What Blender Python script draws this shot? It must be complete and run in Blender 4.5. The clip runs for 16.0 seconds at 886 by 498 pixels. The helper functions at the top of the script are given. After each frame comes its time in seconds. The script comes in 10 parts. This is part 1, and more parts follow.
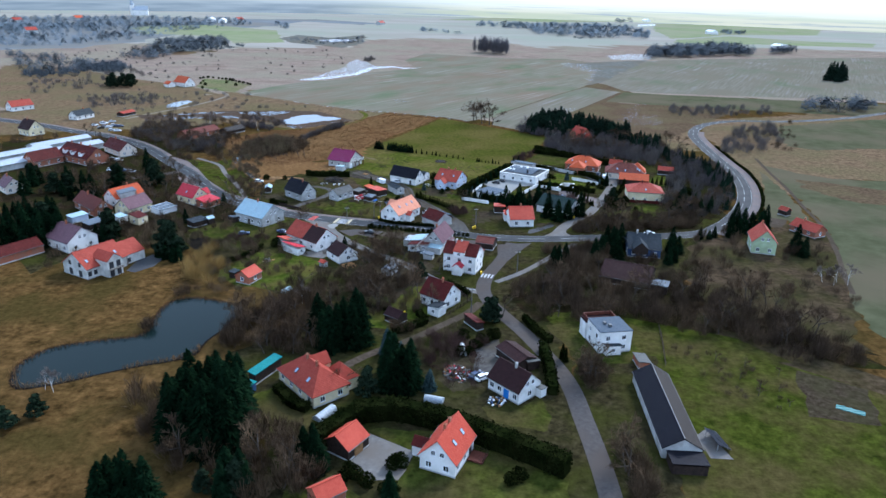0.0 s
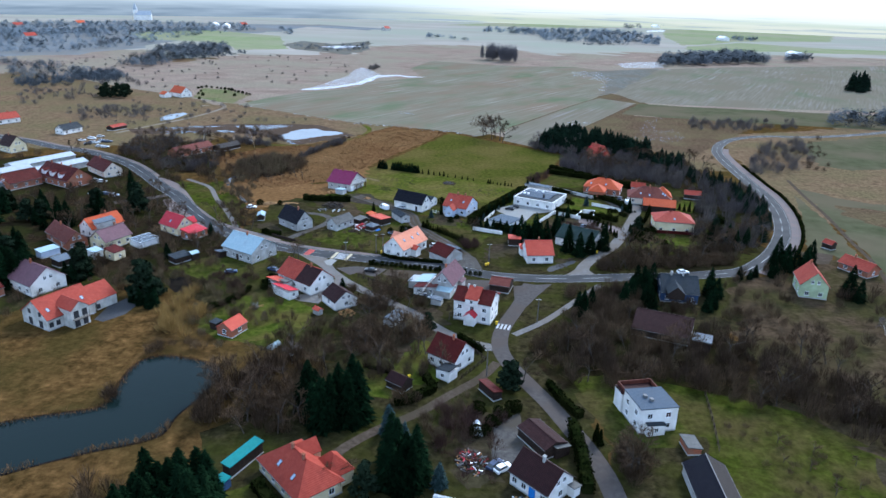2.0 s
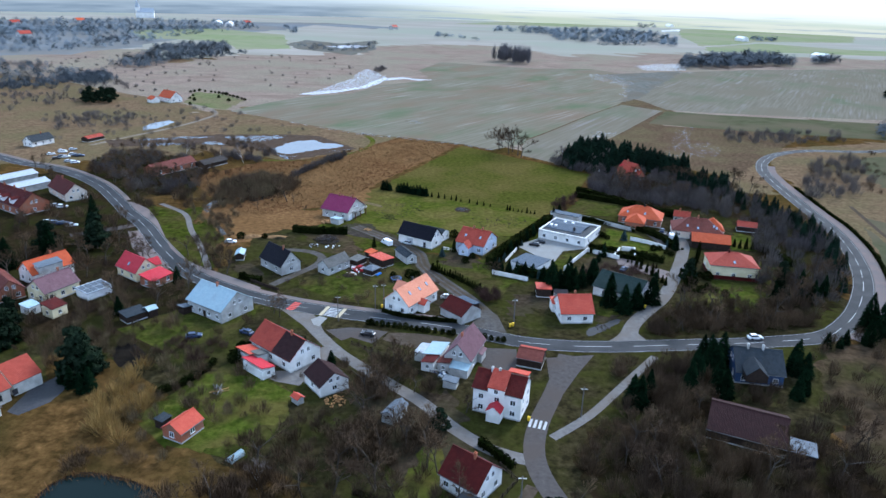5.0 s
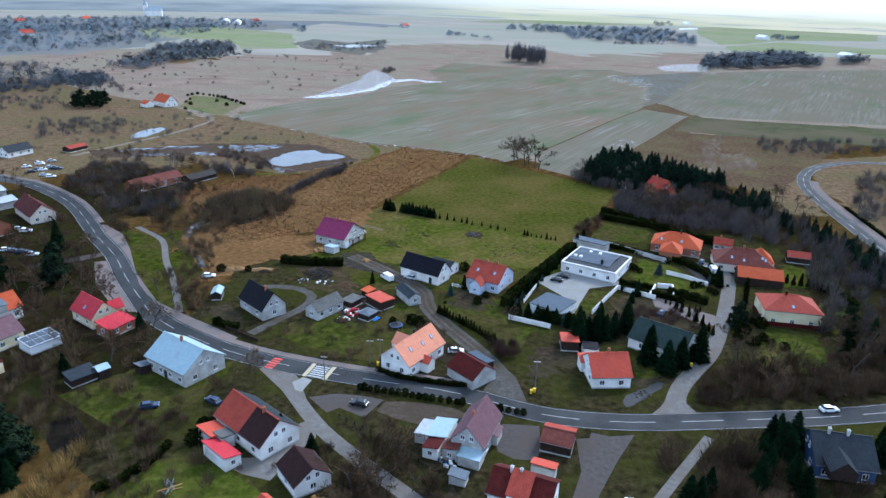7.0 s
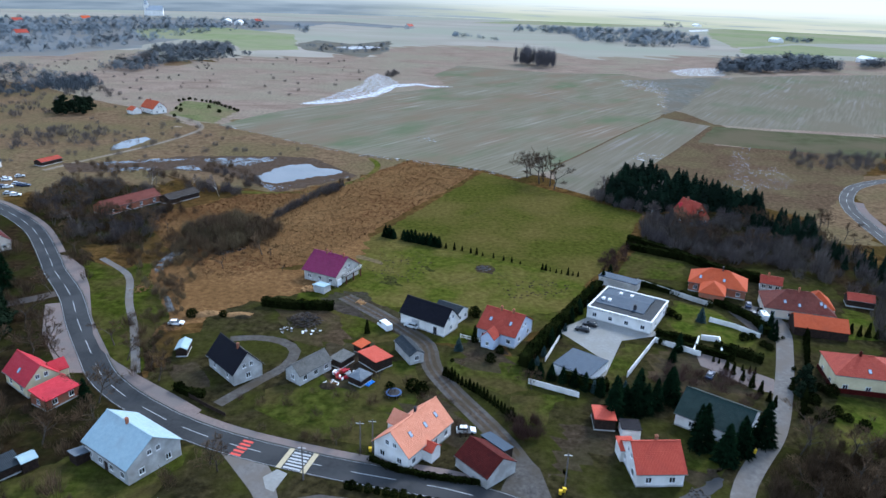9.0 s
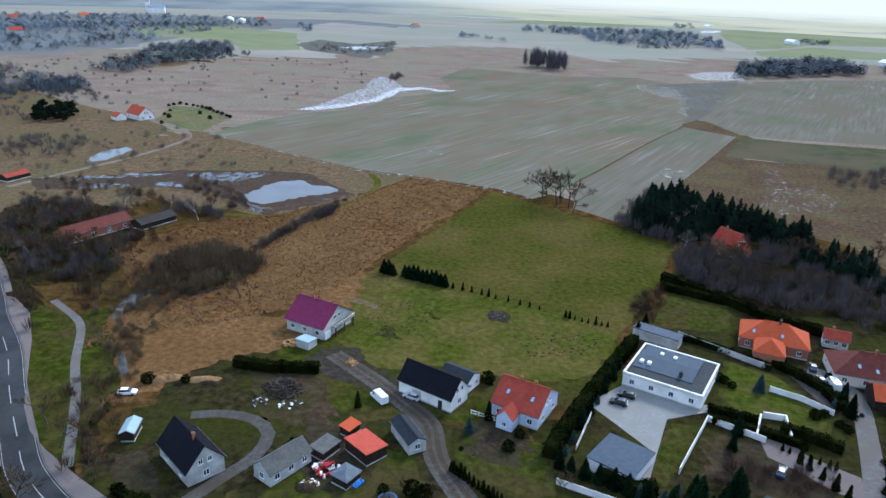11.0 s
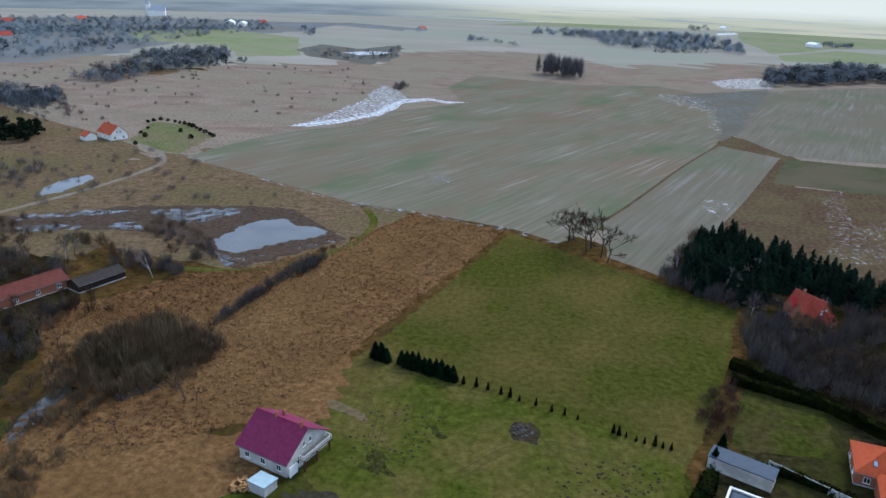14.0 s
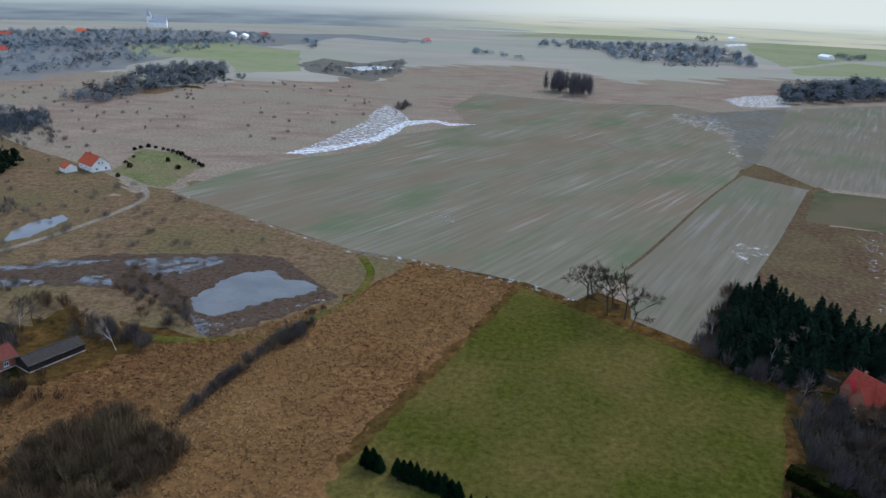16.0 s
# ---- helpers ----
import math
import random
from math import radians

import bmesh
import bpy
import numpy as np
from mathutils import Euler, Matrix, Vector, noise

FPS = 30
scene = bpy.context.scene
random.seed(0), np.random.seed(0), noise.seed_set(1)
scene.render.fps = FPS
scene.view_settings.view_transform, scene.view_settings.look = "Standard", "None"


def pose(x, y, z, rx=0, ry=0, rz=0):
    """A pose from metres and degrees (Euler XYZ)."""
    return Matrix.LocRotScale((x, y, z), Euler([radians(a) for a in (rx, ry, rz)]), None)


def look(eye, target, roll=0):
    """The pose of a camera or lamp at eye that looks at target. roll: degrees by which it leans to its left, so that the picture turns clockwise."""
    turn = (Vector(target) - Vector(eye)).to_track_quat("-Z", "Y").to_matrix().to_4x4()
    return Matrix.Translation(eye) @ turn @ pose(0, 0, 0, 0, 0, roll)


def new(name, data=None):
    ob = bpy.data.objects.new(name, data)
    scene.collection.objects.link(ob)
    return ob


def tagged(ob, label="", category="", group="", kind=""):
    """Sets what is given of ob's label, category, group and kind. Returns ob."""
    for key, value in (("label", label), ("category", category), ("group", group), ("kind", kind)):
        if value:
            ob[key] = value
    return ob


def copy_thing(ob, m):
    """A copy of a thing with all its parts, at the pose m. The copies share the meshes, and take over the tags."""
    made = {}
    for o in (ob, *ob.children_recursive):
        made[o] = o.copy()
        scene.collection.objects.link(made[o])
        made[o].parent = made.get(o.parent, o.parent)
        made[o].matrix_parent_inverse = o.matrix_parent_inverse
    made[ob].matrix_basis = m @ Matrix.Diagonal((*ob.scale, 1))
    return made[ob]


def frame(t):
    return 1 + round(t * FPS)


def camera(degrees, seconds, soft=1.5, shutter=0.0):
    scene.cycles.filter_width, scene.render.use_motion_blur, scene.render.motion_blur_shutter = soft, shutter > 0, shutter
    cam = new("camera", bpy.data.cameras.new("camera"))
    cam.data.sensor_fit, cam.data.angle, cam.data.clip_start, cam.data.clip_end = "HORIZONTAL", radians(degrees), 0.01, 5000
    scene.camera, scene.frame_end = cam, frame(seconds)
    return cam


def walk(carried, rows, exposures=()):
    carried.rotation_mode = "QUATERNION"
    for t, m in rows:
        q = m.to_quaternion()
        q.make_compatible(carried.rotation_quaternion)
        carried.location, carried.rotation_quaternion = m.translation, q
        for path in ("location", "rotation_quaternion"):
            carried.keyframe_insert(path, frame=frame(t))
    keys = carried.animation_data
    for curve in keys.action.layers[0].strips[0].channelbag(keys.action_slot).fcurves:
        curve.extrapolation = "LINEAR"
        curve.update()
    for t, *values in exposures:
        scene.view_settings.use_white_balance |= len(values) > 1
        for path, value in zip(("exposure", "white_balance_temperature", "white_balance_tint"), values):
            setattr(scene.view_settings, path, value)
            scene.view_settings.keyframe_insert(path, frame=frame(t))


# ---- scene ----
cam = camera(65.5, 16.0)
PATH = [
    (0, (1.285, 13.424, 89.195), (1.26, 15.294, 88.485), 1.5),
    (0.5, (0.646, 20.931, 89.984), (0.617, 22.802, 89.279), 1.6),
    (1, (0.104, 28.356, 90.744), (0.071, 30.229, 90.044), 1.6),
    (1.5, (-0.491, 35.732, 91.187), (-0.528, 37.606, 90.487), 1.6),
    (2, (-1.174, 43.322, 91.269), (-1.213, 45.195, 90.569), 1.6),
    (2.5, (-1.833, 51.166, 91.253), (-1.876, 53.039, 90.551), 1.6),
    (3, (-2.447, 59.076, 91.124), (-2.494, 60.948, 90.422), 1.7),
    (3.5, (-3.315, 66.961, 90.958), (-3.362, 68.833, 90.256), 1.6),
    (4, (-4.264, 75.178, 90.782), (-4.313, 77.05, 90.08), 1.6),
    (6.5, (-5.376, 119.682, 90.731), (-5.459, 121.549, 90.019), 1.8),
    (7, (-5.775, 128.406, 90.715), (-5.865, 130.272, 90.003), 1.7),
    (7.5, (-6.521, 137.233, 90.581), (-6.614, 139.099, 89.868), 1.8),
    (8, (-7.173, 145.918, 90.487), (-7.27, 147.785, 89.775), 1.9),
    (8.5, (-7.906, 154.757, 90.556), (-8.006, 156.623, 89.843), 1.9),
    (9, (-8.71, 163.395, 90.529), (-8.812, 165.261, 89.817), 1.9),
    (11.5, (-12.717, 208.758, 90.946), (-12.835, 210.621, 90.229), 2.3),
    (12, (-13.425, 217.902, 90.742), (-13.546, 219.765, 90.026), 2.3),
    (12.5, (-14.131, 226.883, 90.615), (-14.255, 228.747, 89.899), 2.2),
    (13, (-14.767, 235.848, 90.643), (-14.895, 237.712, 89.927), 2.2),
    (13.5, (-15.451, 244.818, 90.953), (-15.583, 246.681, 90.237), 2.2),
    (14, (-16.212, 253.594, 92.123), (-16.348, 255.457, 91.408), 2.1),
    (14.5, (-16.929, 261.883, 93.769), (-17.069, 263.746, 93.057), 2.1),
    (15, (-17.695, 270.053, 95.603), (-17.838, 271.919, 94.895), 2.0),
    (15.5, (-18.48, 277.947, 97.333), (-18.626, 279.814, 96.631), 2.0),
    (16, (-19.007, 285.66, 98.828), (-19.157, 287.529, 98.132), 2.0),
]
walk(cam, [(t, look(eye, target, roll)) for t, eye, target, roll in PATH], ((0, 1.44, 5900, 9), (4, 1.42, 5900, 9), (8, 1.31, 5970, 9), (13, 0.98, 6150, 9.7), (16, 0.79, 6300, 10.2)))

# ---- light ----
world = bpy.data.worlds.new("overcast_sky")
scene.world = world
world.use_nodes = True
_wn, _wl = world.node_tree.nodes, world.node_tree.links
_sky = _wn.new("ShaderNodeTexSky")
_sky.sky_type = "NISHITA"
_sky.sun_disc = False
_sky.sun_elevation = radians(38)
_sky.sun_rotation = radians(35)
_sky.dust_density = 1.0
_cloud = _wn.new("ShaderNodeMix")
_cloud.data_type = "RGBA"
_cloud.inputs[0].default_value = 0.75
_cloud.inputs[7].default_value = (4.7, 6.2, 8.6, 1)
_wl.new(_sky.outputs[0], _cloud.inputs[6])
_wl.new(_cloud.outputs[2], _wn["Background"].inputs[0])
_wn["Background"].inputs[1].default_value = 0.1
sun = new("sun", bpy.data.lights.new("sun", "SUN"))
sun.data.energy = 2.0
sun.data.angle = radians(16)
sun.data.color = (0.96, 0.98, 1.0)
sun.matrix_world = look((57, 82, 78), (0, 0, 0))


# ---- materials ----
def principled(name):
    m = bpy.data.materials.new(name)
    m.use_nodes = True
    m.node_tree.nodes["Principled BSDF"].inputs["Specular IOR Level"].default_value = 0.12
    return m, m.node_tree.nodes, m.node_tree.links, m.node_tree.nodes["Principled BSDF"]


def surface(name, a, b, scale=1.0, rough=0.8, c=None, big=0.1, bump=0.0, metal=0.0, vary=0.0, island=0.0, detail=6.0, stretch=None):
    """Two colours mixed by fine noise, a third by broad noise; vary: by object; island: by loose piece."""
    m, n, l, p = principled(name)
    geo = n.new("ShaderNodeNewGeometry")
    src = geo.outputs["Position"]
    if stretch:
        mp = n.new("ShaderNodeMapping")
        mp.inputs["Rotation"].default_value = (0, 0, radians(stretch[2]))
        mp.inputs["Scale"].default_value = (stretch[0], stretch[1], 1)
        l.new(src, mp.inputs[0])
        src = mp.outputs[0]
    t1 = n.new("ShaderNodeTexNoise")
    t1.inputs["Scale"].default_value = scale
    t1.inputs["Detail"].default_value = detail
    t1.inputs["Roughness"].default_value = 0.65
    l.new(src, t1.inputs["Vector"])
    r1 = n.new("ShaderNodeValToRGB")
    r1.color_ramp.elements[0].position, r1.color_ramp.elements[1].position = 0.32, 0.68
    r1.color_ramp.elements[0].color, r1.color_ramp.elements[1].color = (*a, 1), (*b, 1)
    l.new(t1.outputs[0], r1.inputs[0])
    col = r1.outputs[0]
    if c:
        t2 = n.new("ShaderNodeTexNoise")
        t2.inputs["Scale"].default_value = big
        t2.inputs["Detail"].default_value = 5.0
        l.new(geo.outputs["Position"], t2.inputs["Vector"])
        r2 = n.new("ShaderNodeValToRGB")
        r2.color_ramp.elements[0].position, r2.color_ramp.elements[1].position = 0.42, 0.62
        l.new(t2.outputs[0], r2.inputs[0])
        mx = n.new("ShaderNodeMix")
        mx.data_type = "RGBA"
        l.new(r2.outputs[0], mx.inputs[0])
        l.new(col, mx.inputs[6])
        mx.inputs[7].default_value = (*c, 1)
        col = mx.outputs[2]
    if bump >= 0.1:
        t3 = n.new("ShaderNodeTexNoise")
        t3.inputs["Scale"].default_value, t3.inputs["Detail"].default_value, t3.inputs["Roughness"].default_value = 0.55, 12.0, 0.72
        l.new(geo.outputs["Position"], t3.inputs["Vector"])
        r3 = n.new("ShaderNodeMapRange")
        r3.inputs[1].default_value, r3.inputs[2].default_value, r3.inputs[3].default_value, r3.inputs[4].default_value = 0.3, 0.7, 0.5, 1.45
        l.new(t3.outputs[0], r3.inputs[0])
        grain = n.new("ShaderNodeHueSaturation")
        l.new(r3.outputs[0], grain.inputs["Value"])
        l.new(col, grain.inputs["Color"])
        col = grain.outputs[0]
    if vary or island:
        hs = n.new("ShaderNodeHueSaturation")
        mr = n.new("ShaderNodeMapRange")
        k = vary or island
        mr.inputs[3].default_value, mr.inputs[4].default_value = 1 - k, 1 + k
        l.new(n.new("ShaderNodeObjectInfo").outputs["Random"] if vary else geo.outputs["Random Per Island"], mr.inputs[0])
        l.new(mr.outputs[0], hs.inputs["Value"])
        l.new(col, hs.inputs["Color"])
        col = hs.outputs[0]
    l.new(col, p.inputs["Base Color"])
    p.inputs["Roughness"].default_value = rough
    p.inputs["Metallic"].default_value = metal
    if rough >= 0.9:
        p.inputs["Specular IOR Level"].default_value = 0.0
    if bump:
        bp = n.new("ShaderNodeBump")
        bp.inputs["Strength"].default_value = 0.6
        bp.inputs["Distance"].default_value = bump
        l.new(t1.outputs[0], bp.inputs["Height"])
        l.new(bp.outputs[0], p.inputs["Normal"])
    return m


def broken(name, a, b, scale, lo, hi, rough=0.5):
    """Thin patches with gaps: ice, puddles or wet streaks that let the ground show between them."""
    m = surface(name, a, b, scale * 2, rough)
    n, l = m.node_tree.nodes, m.node_tree.links
    geo = n.new("ShaderNodeNewGeometry")
    t = n.new("ShaderNodeTexNoise")
    t.inputs["Scale"].default_value, t.inputs["Detail"].default_value, t.inputs["Roughness"].default_value = scale, 10.0, 0.7
    l.new(geo.outputs["Position"], t.inputs["Vector"])
    r = n.new("ShaderNodeMapRange")
    r.inputs[1].default_value, r.inputs[2].default_value = lo, hi
    l.new(t.outputs[0], r.inputs[0])
    mx = n.new("ShaderNodeMixShader")
    l.new(r.outputs[0], mx.inputs[0])
    l.new(n.new("ShaderNodeBsdfTransparent").outputs[0], mx.inputs[1])
    l.new(n["Principled BSDF"].outputs[0], mx.inputs[2])
    l.new(mx.outputs[0], n["Material Output"].inputs[0])
    return m


def roofing(name, a, b, stain, rough=0.6, course=0.35, metal=0.0):
    """Roof covering: rows of courses along the slope as relief, weathered in patches."""
    m, n, l, p = principled(name)
    tc = n.new("ShaderNodeTexCoord")
    nz = n.new("ShaderNodeTexNoise")
    nz.inputs["Scale"].default_value, nz.inputs["Detail"].default_value = 1.1, 8.0
    nz.inputs["Roughness"].default_value = 0.7
    l.new(tc.outputs["Object"], nz.inputs["Vector"])
    r = n.new("ShaderNodeValToRGB")
    r.color_ramp.elements[0].position, r.color_ramp.elements[1].position = 0.3, 0.7
    r.color_ramp.elements[0].color, r.color_ramp.elements[1].color = (*a, 1), (*b, 1)
    l.new(nz.outputs[0], r.inputs[0])
    n2 = n.new("ShaderNodeTexNoise")
    n2.inputs["Scale"].default_value, n2.inputs["Detail"].default_value = 0.35, 6.0
    l.new(tc.outputs["Object"], n2.inputs["Vector"])
    r2 = n.new("ShaderNodeValToRGB")
    r2.color_ramp.elements[0].position, r2.color_ramp.elements[1].position = 0.5, 0.75
    l.new(n2.outputs[0], r2.inputs[0])
    mx = n.new("ShaderNodeMix")
    mx.data_type = "RGBA"
    mm = n.new("ShaderNodeMath")
    mm.operation = "MULTIPLY"
    mm.inputs[1].default_value = 0.55
    l.new(r2.outputs[0], mm.inputs[0])
    l.new(mm.outputs[0], mx.inputs[0])
    l.new(r.outputs[0], mx.inputs[6])
    mx.inputs[7].default_value = (*stain, 1)
    l.new(mx.outputs[2], p.inputs["Base Color"])
    p.inputs["Roughness"].default_value, p.inputs["Metallic"].default_value = rough, metal
    p.inputs["Specular IOR Level"].default_value = 0.06
    w = n.new("ShaderNodeTexWave")
    w.wave_type, w.bands_direction, w.wave_profile = "BANDS", "Z", "SAW"
    w.inputs["Scale"].default_value = 0.314 / course * 1.6
    l.new(tc.outputs["Object"], w.inputs["Vector"])
    w2 = n.new("ShaderNodeTexWave")
    w2.wave_type, w2.bands_direction = "BANDS", "X"
    w2.inputs["Scale"].default_value = 0.314 / 0.3
    l.new(tc.outputs["Object"], w2.inputs["Vector"])
    ad = n.new("ShaderNodeMath")
    l.new(w.outputs["Fac"], ad.inputs[0])
    l.new(w2.outputs["Fac"], ad.inputs[1])
    bp = n.new("ShaderNodeBump")
    bp.inputs["Distance"].default_value = 0.05
    bp.inputs["Strength"].default_value = 0.7
    l.new(ad.outputs[0], bp.inputs["Height"])
    l.new(bp.outputs[0], p.inputs["Normal"])
    return m


DRYMID = surface("brown_winter_grass", (0.0726, 0.0484, 0.0286), (0.1485, 0.099, 0.0594), 0.22, 0.95, (0.0968, 0.0748, 0.0396), 0.025, 0.3, detail=10.0)
# Red cut and blue raised a touch as a haze tint.
PASTURE = surface("dull_green_pasture", (0.04286, 0.04621, 0.02396), (0.07244, 0.07241, 0.04107), 0.12, 0.95, (0.08278, 0.06932, 0.04451), 0.02, detail=9.0)
RUT = surface("trodden_rut", (0.036, 0.034, 0.012), (0.052, 0.046, 0.02), 0.5, 0.95)
DRY = surface("dry_grass", (0.021, 0.0128, 0.0048), (0.108, 0.0595, 0.0215), 0.25, 0.95, (0.042, 0.0285, 0.0096), 0.05, 0.3, detail=13.0)
REED = surface("reed_grass", (0.078, 0.0385, 0.0155), (0.17, 0.095, 0.0415), 0.7, 0.95, (0.108, 0.058, 0.024), 0.05, 0.4, detail=11.0)
# Distance haze is painted into these two grasses as paler, cooler bases.
HAZEFAR = surface("hazed_far_grass", (0.1894, 0.1752, 0.1462), (0.2554, 0.2307, 0.1989), 0.012, 0.95, (0.2022, 0.2062, 0.1654), 0.004, 0.0, stretch=(0.4, 1.0, 10))
HAZEMID = surface("hazed_mid_grass", (0.1331, 0.09761, 0.07627), (0.2088, 0.16, 0.1284), 0.06, 0.95, (0.1693, 0.1435, 0.1081), 0.012, 0.2, stretch=(0.5, 1.0, 15))
REEDDARK = surface("flooded_reeds", (0.028, 0.019, 0.0135), (0.085, 0.058, 0.042), 0.9, 0.9, (0.062, 0.046, 0.036), 0.25, 0.2)
MEADOW = surface("winter_meadow", (0.03162, 0.03488, 0.00627), (0.05487, 0.05441, 0.01188), 0.45, 0.95, (0.06882, 0.0558, 0.01663), 0.03, 0.1, detail=12.0)
LUSH = surface("green_meadow", (0.0285, 0.03658, 0.005225), (0.06365, 0.06935, 0.01283), 0.4, 0.95, (0.0779, 0.0646, 0.019), 0.06, 0.12, detail=11.0)
LAWN = surface("lawn", (0.013, 0.0185, 0.0034), (0.052, 0.057, 0.0118), 0.35, 0.95, (0.044, 0.036, 0.0135), 0.08, 0.16, detail=12.0)
FRESH = surface("fresh_lawn", (0.022, 0.033, 0.0045), (0.058, 0.071, 0.0115), 0.4, 0.95, (0.062, 0.054, 0.015), 0.1, 0.14, detail=12.0)
ROUGHBROWN = surface("rough_brown_grass", (0.022, 0.0155, 0.009), (0.07, 0.048, 0.03), 0.25, 0.95, (0.034, 0.03, 0.0125), 0.05, 0.2, detail=12.0)
ORCHARD = surface("rough_orchard_grass", (0.012, 0.0165, 0.0026), (0.048, 0.0555, 0.0095), 0.3, 0.95, (0.046, 0.037, 0.0135), 0.06, 0.16, detail=12.0)
ROUGH = surface("rough_yard", (0.00672, 0.006048, 0.0033), (0.04368, 0.03528, 0.01705), 0.5, 0.95, (0.02688, 0.02744, 0.00748), 0.07, 0.25, detail=11.0)


def streaked(name, a, b, c, moss, wet, turn):
    """A drilled field: broad patches, fine rows along one direction, and thin wet streaks, their pale shine painted
    into the colour.
    """
    m, n, l, p = principled(name)
    geo = n.new("ShaderNodeNewGeometry")

    def noise_of(scale, sx, sy, lo, hi, detail=5.0):
        rot = n.new("ShaderNodeMapping")
        rot.inputs["Rotation"].default_value = (0, 0, radians(-turn))
        l.new(geo.outputs["Position"], rot.inputs[0])
        mp = n.new("ShaderNodeMapping")
        mp.inputs["Scale"].default_value = (sx, sy, 1)
        l.new(rot.outputs[0], mp.inputs[0])
        t = n.new("ShaderNodeTexNoise")
        t.inputs["Scale"].default_value, t.inputs["Detail"].default_value = scale, detail
        l.new(mp.outputs[0], t.inputs["Vector"])
        r = n.new("ShaderNodeMapRange")
        r.inputs[1].default_value, r.inputs[2].default_value = lo, hi
        l.new(t.outputs[0], r.inputs[0])
        return r.outputs[0]

    def mix(f, x, y):
        k = n.new("ShaderNodeMix")
        k.data_type = "RGBA"
        l.new(f, k.inputs[0])
        for v, i in ((x, 6), (y, 7)):
            if isinstance(v, tuple):
                k.inputs[i].default_value = (*v, 1)
            else:
                l.new(v, k.inputs[i])
        return k.outputs[2]

    rows = mix(noise_of(0.2, 0.1, 2.4, 0.33, 0.67, 9.0), a, b)
    patch = mix(noise_of(0.016, 0.6, 1.5, 0.46, 0.62, 7.0), rows, c)
    green = mix(noise_of(0.021, 0.7, 1.2, 0.52, 0.7, 6.0), patch, moss)
    zone = noise_of(0.02, 0.8, 1.3, 0.48, 0.68, 4.0)
    fine = noise_of(0.16, 0.07, 1.9, 0.5, 0.68, 10.0)
    both = n.new("ShaderNodeMath")
    both.operation = "MULTIPLY"
    l.new(zone, both.inputs[0])
    l.new(fine, both.inputs[1])
    col = mix(both.outputs[0], green, wet)
    l.new(col, p.inputs["Base Color"])
    p.inputs["Roughness"].default_value = 0.9
    p.inputs["Specular IOR Level"].default_value = 0.0
    return m


PLOUGH = streaked("winter_crop", (0.1041, 0.09538, 0.06746), (0.1448, 0.1295, 0.09766), (0.1289, 0.0989, 0.07096), (0.08822, 0.1013, 0.06048), (0.1993, 0.1823, 0.156), 58)
# Rye strip: its colours are nudged bluer to carry some haze.
STRIP = streaked("young_rye", (0.1036, 0.09295, 0.06937), (0.1403, 0.1246, 0.0969), (0.1165, 0.1014, 0.07487), (0.09492, 0.1014, 0.06607), (0.1716, 0.1544, 0.142), 62)
# Far crop whose base is paled to carry the distance haze.
HAZECROP = surface("hazed_young_crop", (0.1325, 0.1537, 0.0795), (0.1749, 0.1908, 0.106), 0.03, 0.95, (0.1802, 0.1749, 0.1166), 0.006)
DARKSOIL = surface("black_garden_soil", (0.007, 0.006, 0.006), (0.017, 0.015, 0.014), 0.8, 0.95, (0.012, 0.01, 0.008), 0.1, 0.1)
MUD = surface("churned_mud", (0.008, 0.0075, 0.005), (0.05, 0.05, 0.012), 1.1, 0.95, (0.03, 0.032, 0.01), 0.35, 0.2)
MUDDY = surface("muddy_yard", (0.02, 0.0165, 0.0135), (0.052, 0.043, 0.035), 0.4, 0.9, (0.032, 0.03, 0.018), 0.12, 0.1)
SANDTRACK = surface("sandy_track", (0.12, 0.1, 0.08), (0.2, 0.172, 0.142), 0.4, 0.95, (0.15, 0.12, 0.09), 0.05, 0.05)
HOMELAWN = surface("distant_garden_lawn", (0.075, 0.082, 0.035), (0.12, 0.125, 0.058), 0.1, 0.95, (0.125, 0.105, 0.06), 0.03, 0.1)
SOIL = surface("bare_soil", (0.02, 0.0145, 0.0098), (0.05, 0.0375, 0.0255), 0.9, 0.95, (0.034, 0.029, 0.016), 0.1, 0.1)
MARSH = surface("brown_marsh_grass", (0.04125, 0.02678, 0.0165), (0.1031, 0.0693, 0.0435), 0.5, 0.95, (0.0825, 0.063, 0.0345), 0.04, 0.3)
ASPHALT = surface("asphalt", (0.02, 0.0212, 0.0232), (0.03, 0.0313, 0.0335), 1.2, 0.85, (0.038, 0.039, 0.041), 0.12, 0.004)
OLDROAD = surface("old_asphalt", (0.05, 0.0445, 0.042), (0.078, 0.0695, 0.0655), 0.9, 0.9, (0.066, 0.055, 0.049), 0.1, 0.004)
TANGRAVEL = surface("tan_gravel", (0.03526, 0.0268, 0.02067), (0.082, 0.0632, 0.04875), 0.9, 0.95, (0.04756, 0.0376, 0.02652), 0.15, 0.02)
GUTTER = surface("grey_gutter", (0.1, 0.1, 0.1), (0.16, 0.16, 0.16), 2.0, 0.6)
CONCRETE = surface("concrete_path", (0.095, 0.0885, 0.0845), (0.15, 0.141, 0.134), 0.8, 0.9, (0.115, 0.101, 0.09), 0.15, 0.004)
PALEPAVE = surface("pale_paving", (0.17, 0.17, 0.1658), (0.238, 0.238, 0.2295), 1.2, 0.9, (0.187, 0.1827, 0.17), 0.2, 0.004)
PAVING = surface("pink_paving", (0.1275, 0.09775, 0.0901), (0.17, 0.1343, 0.1241), 1.5, 0.9, (0.1275, 0.1105, 0.1054), 0.15, 0.004)
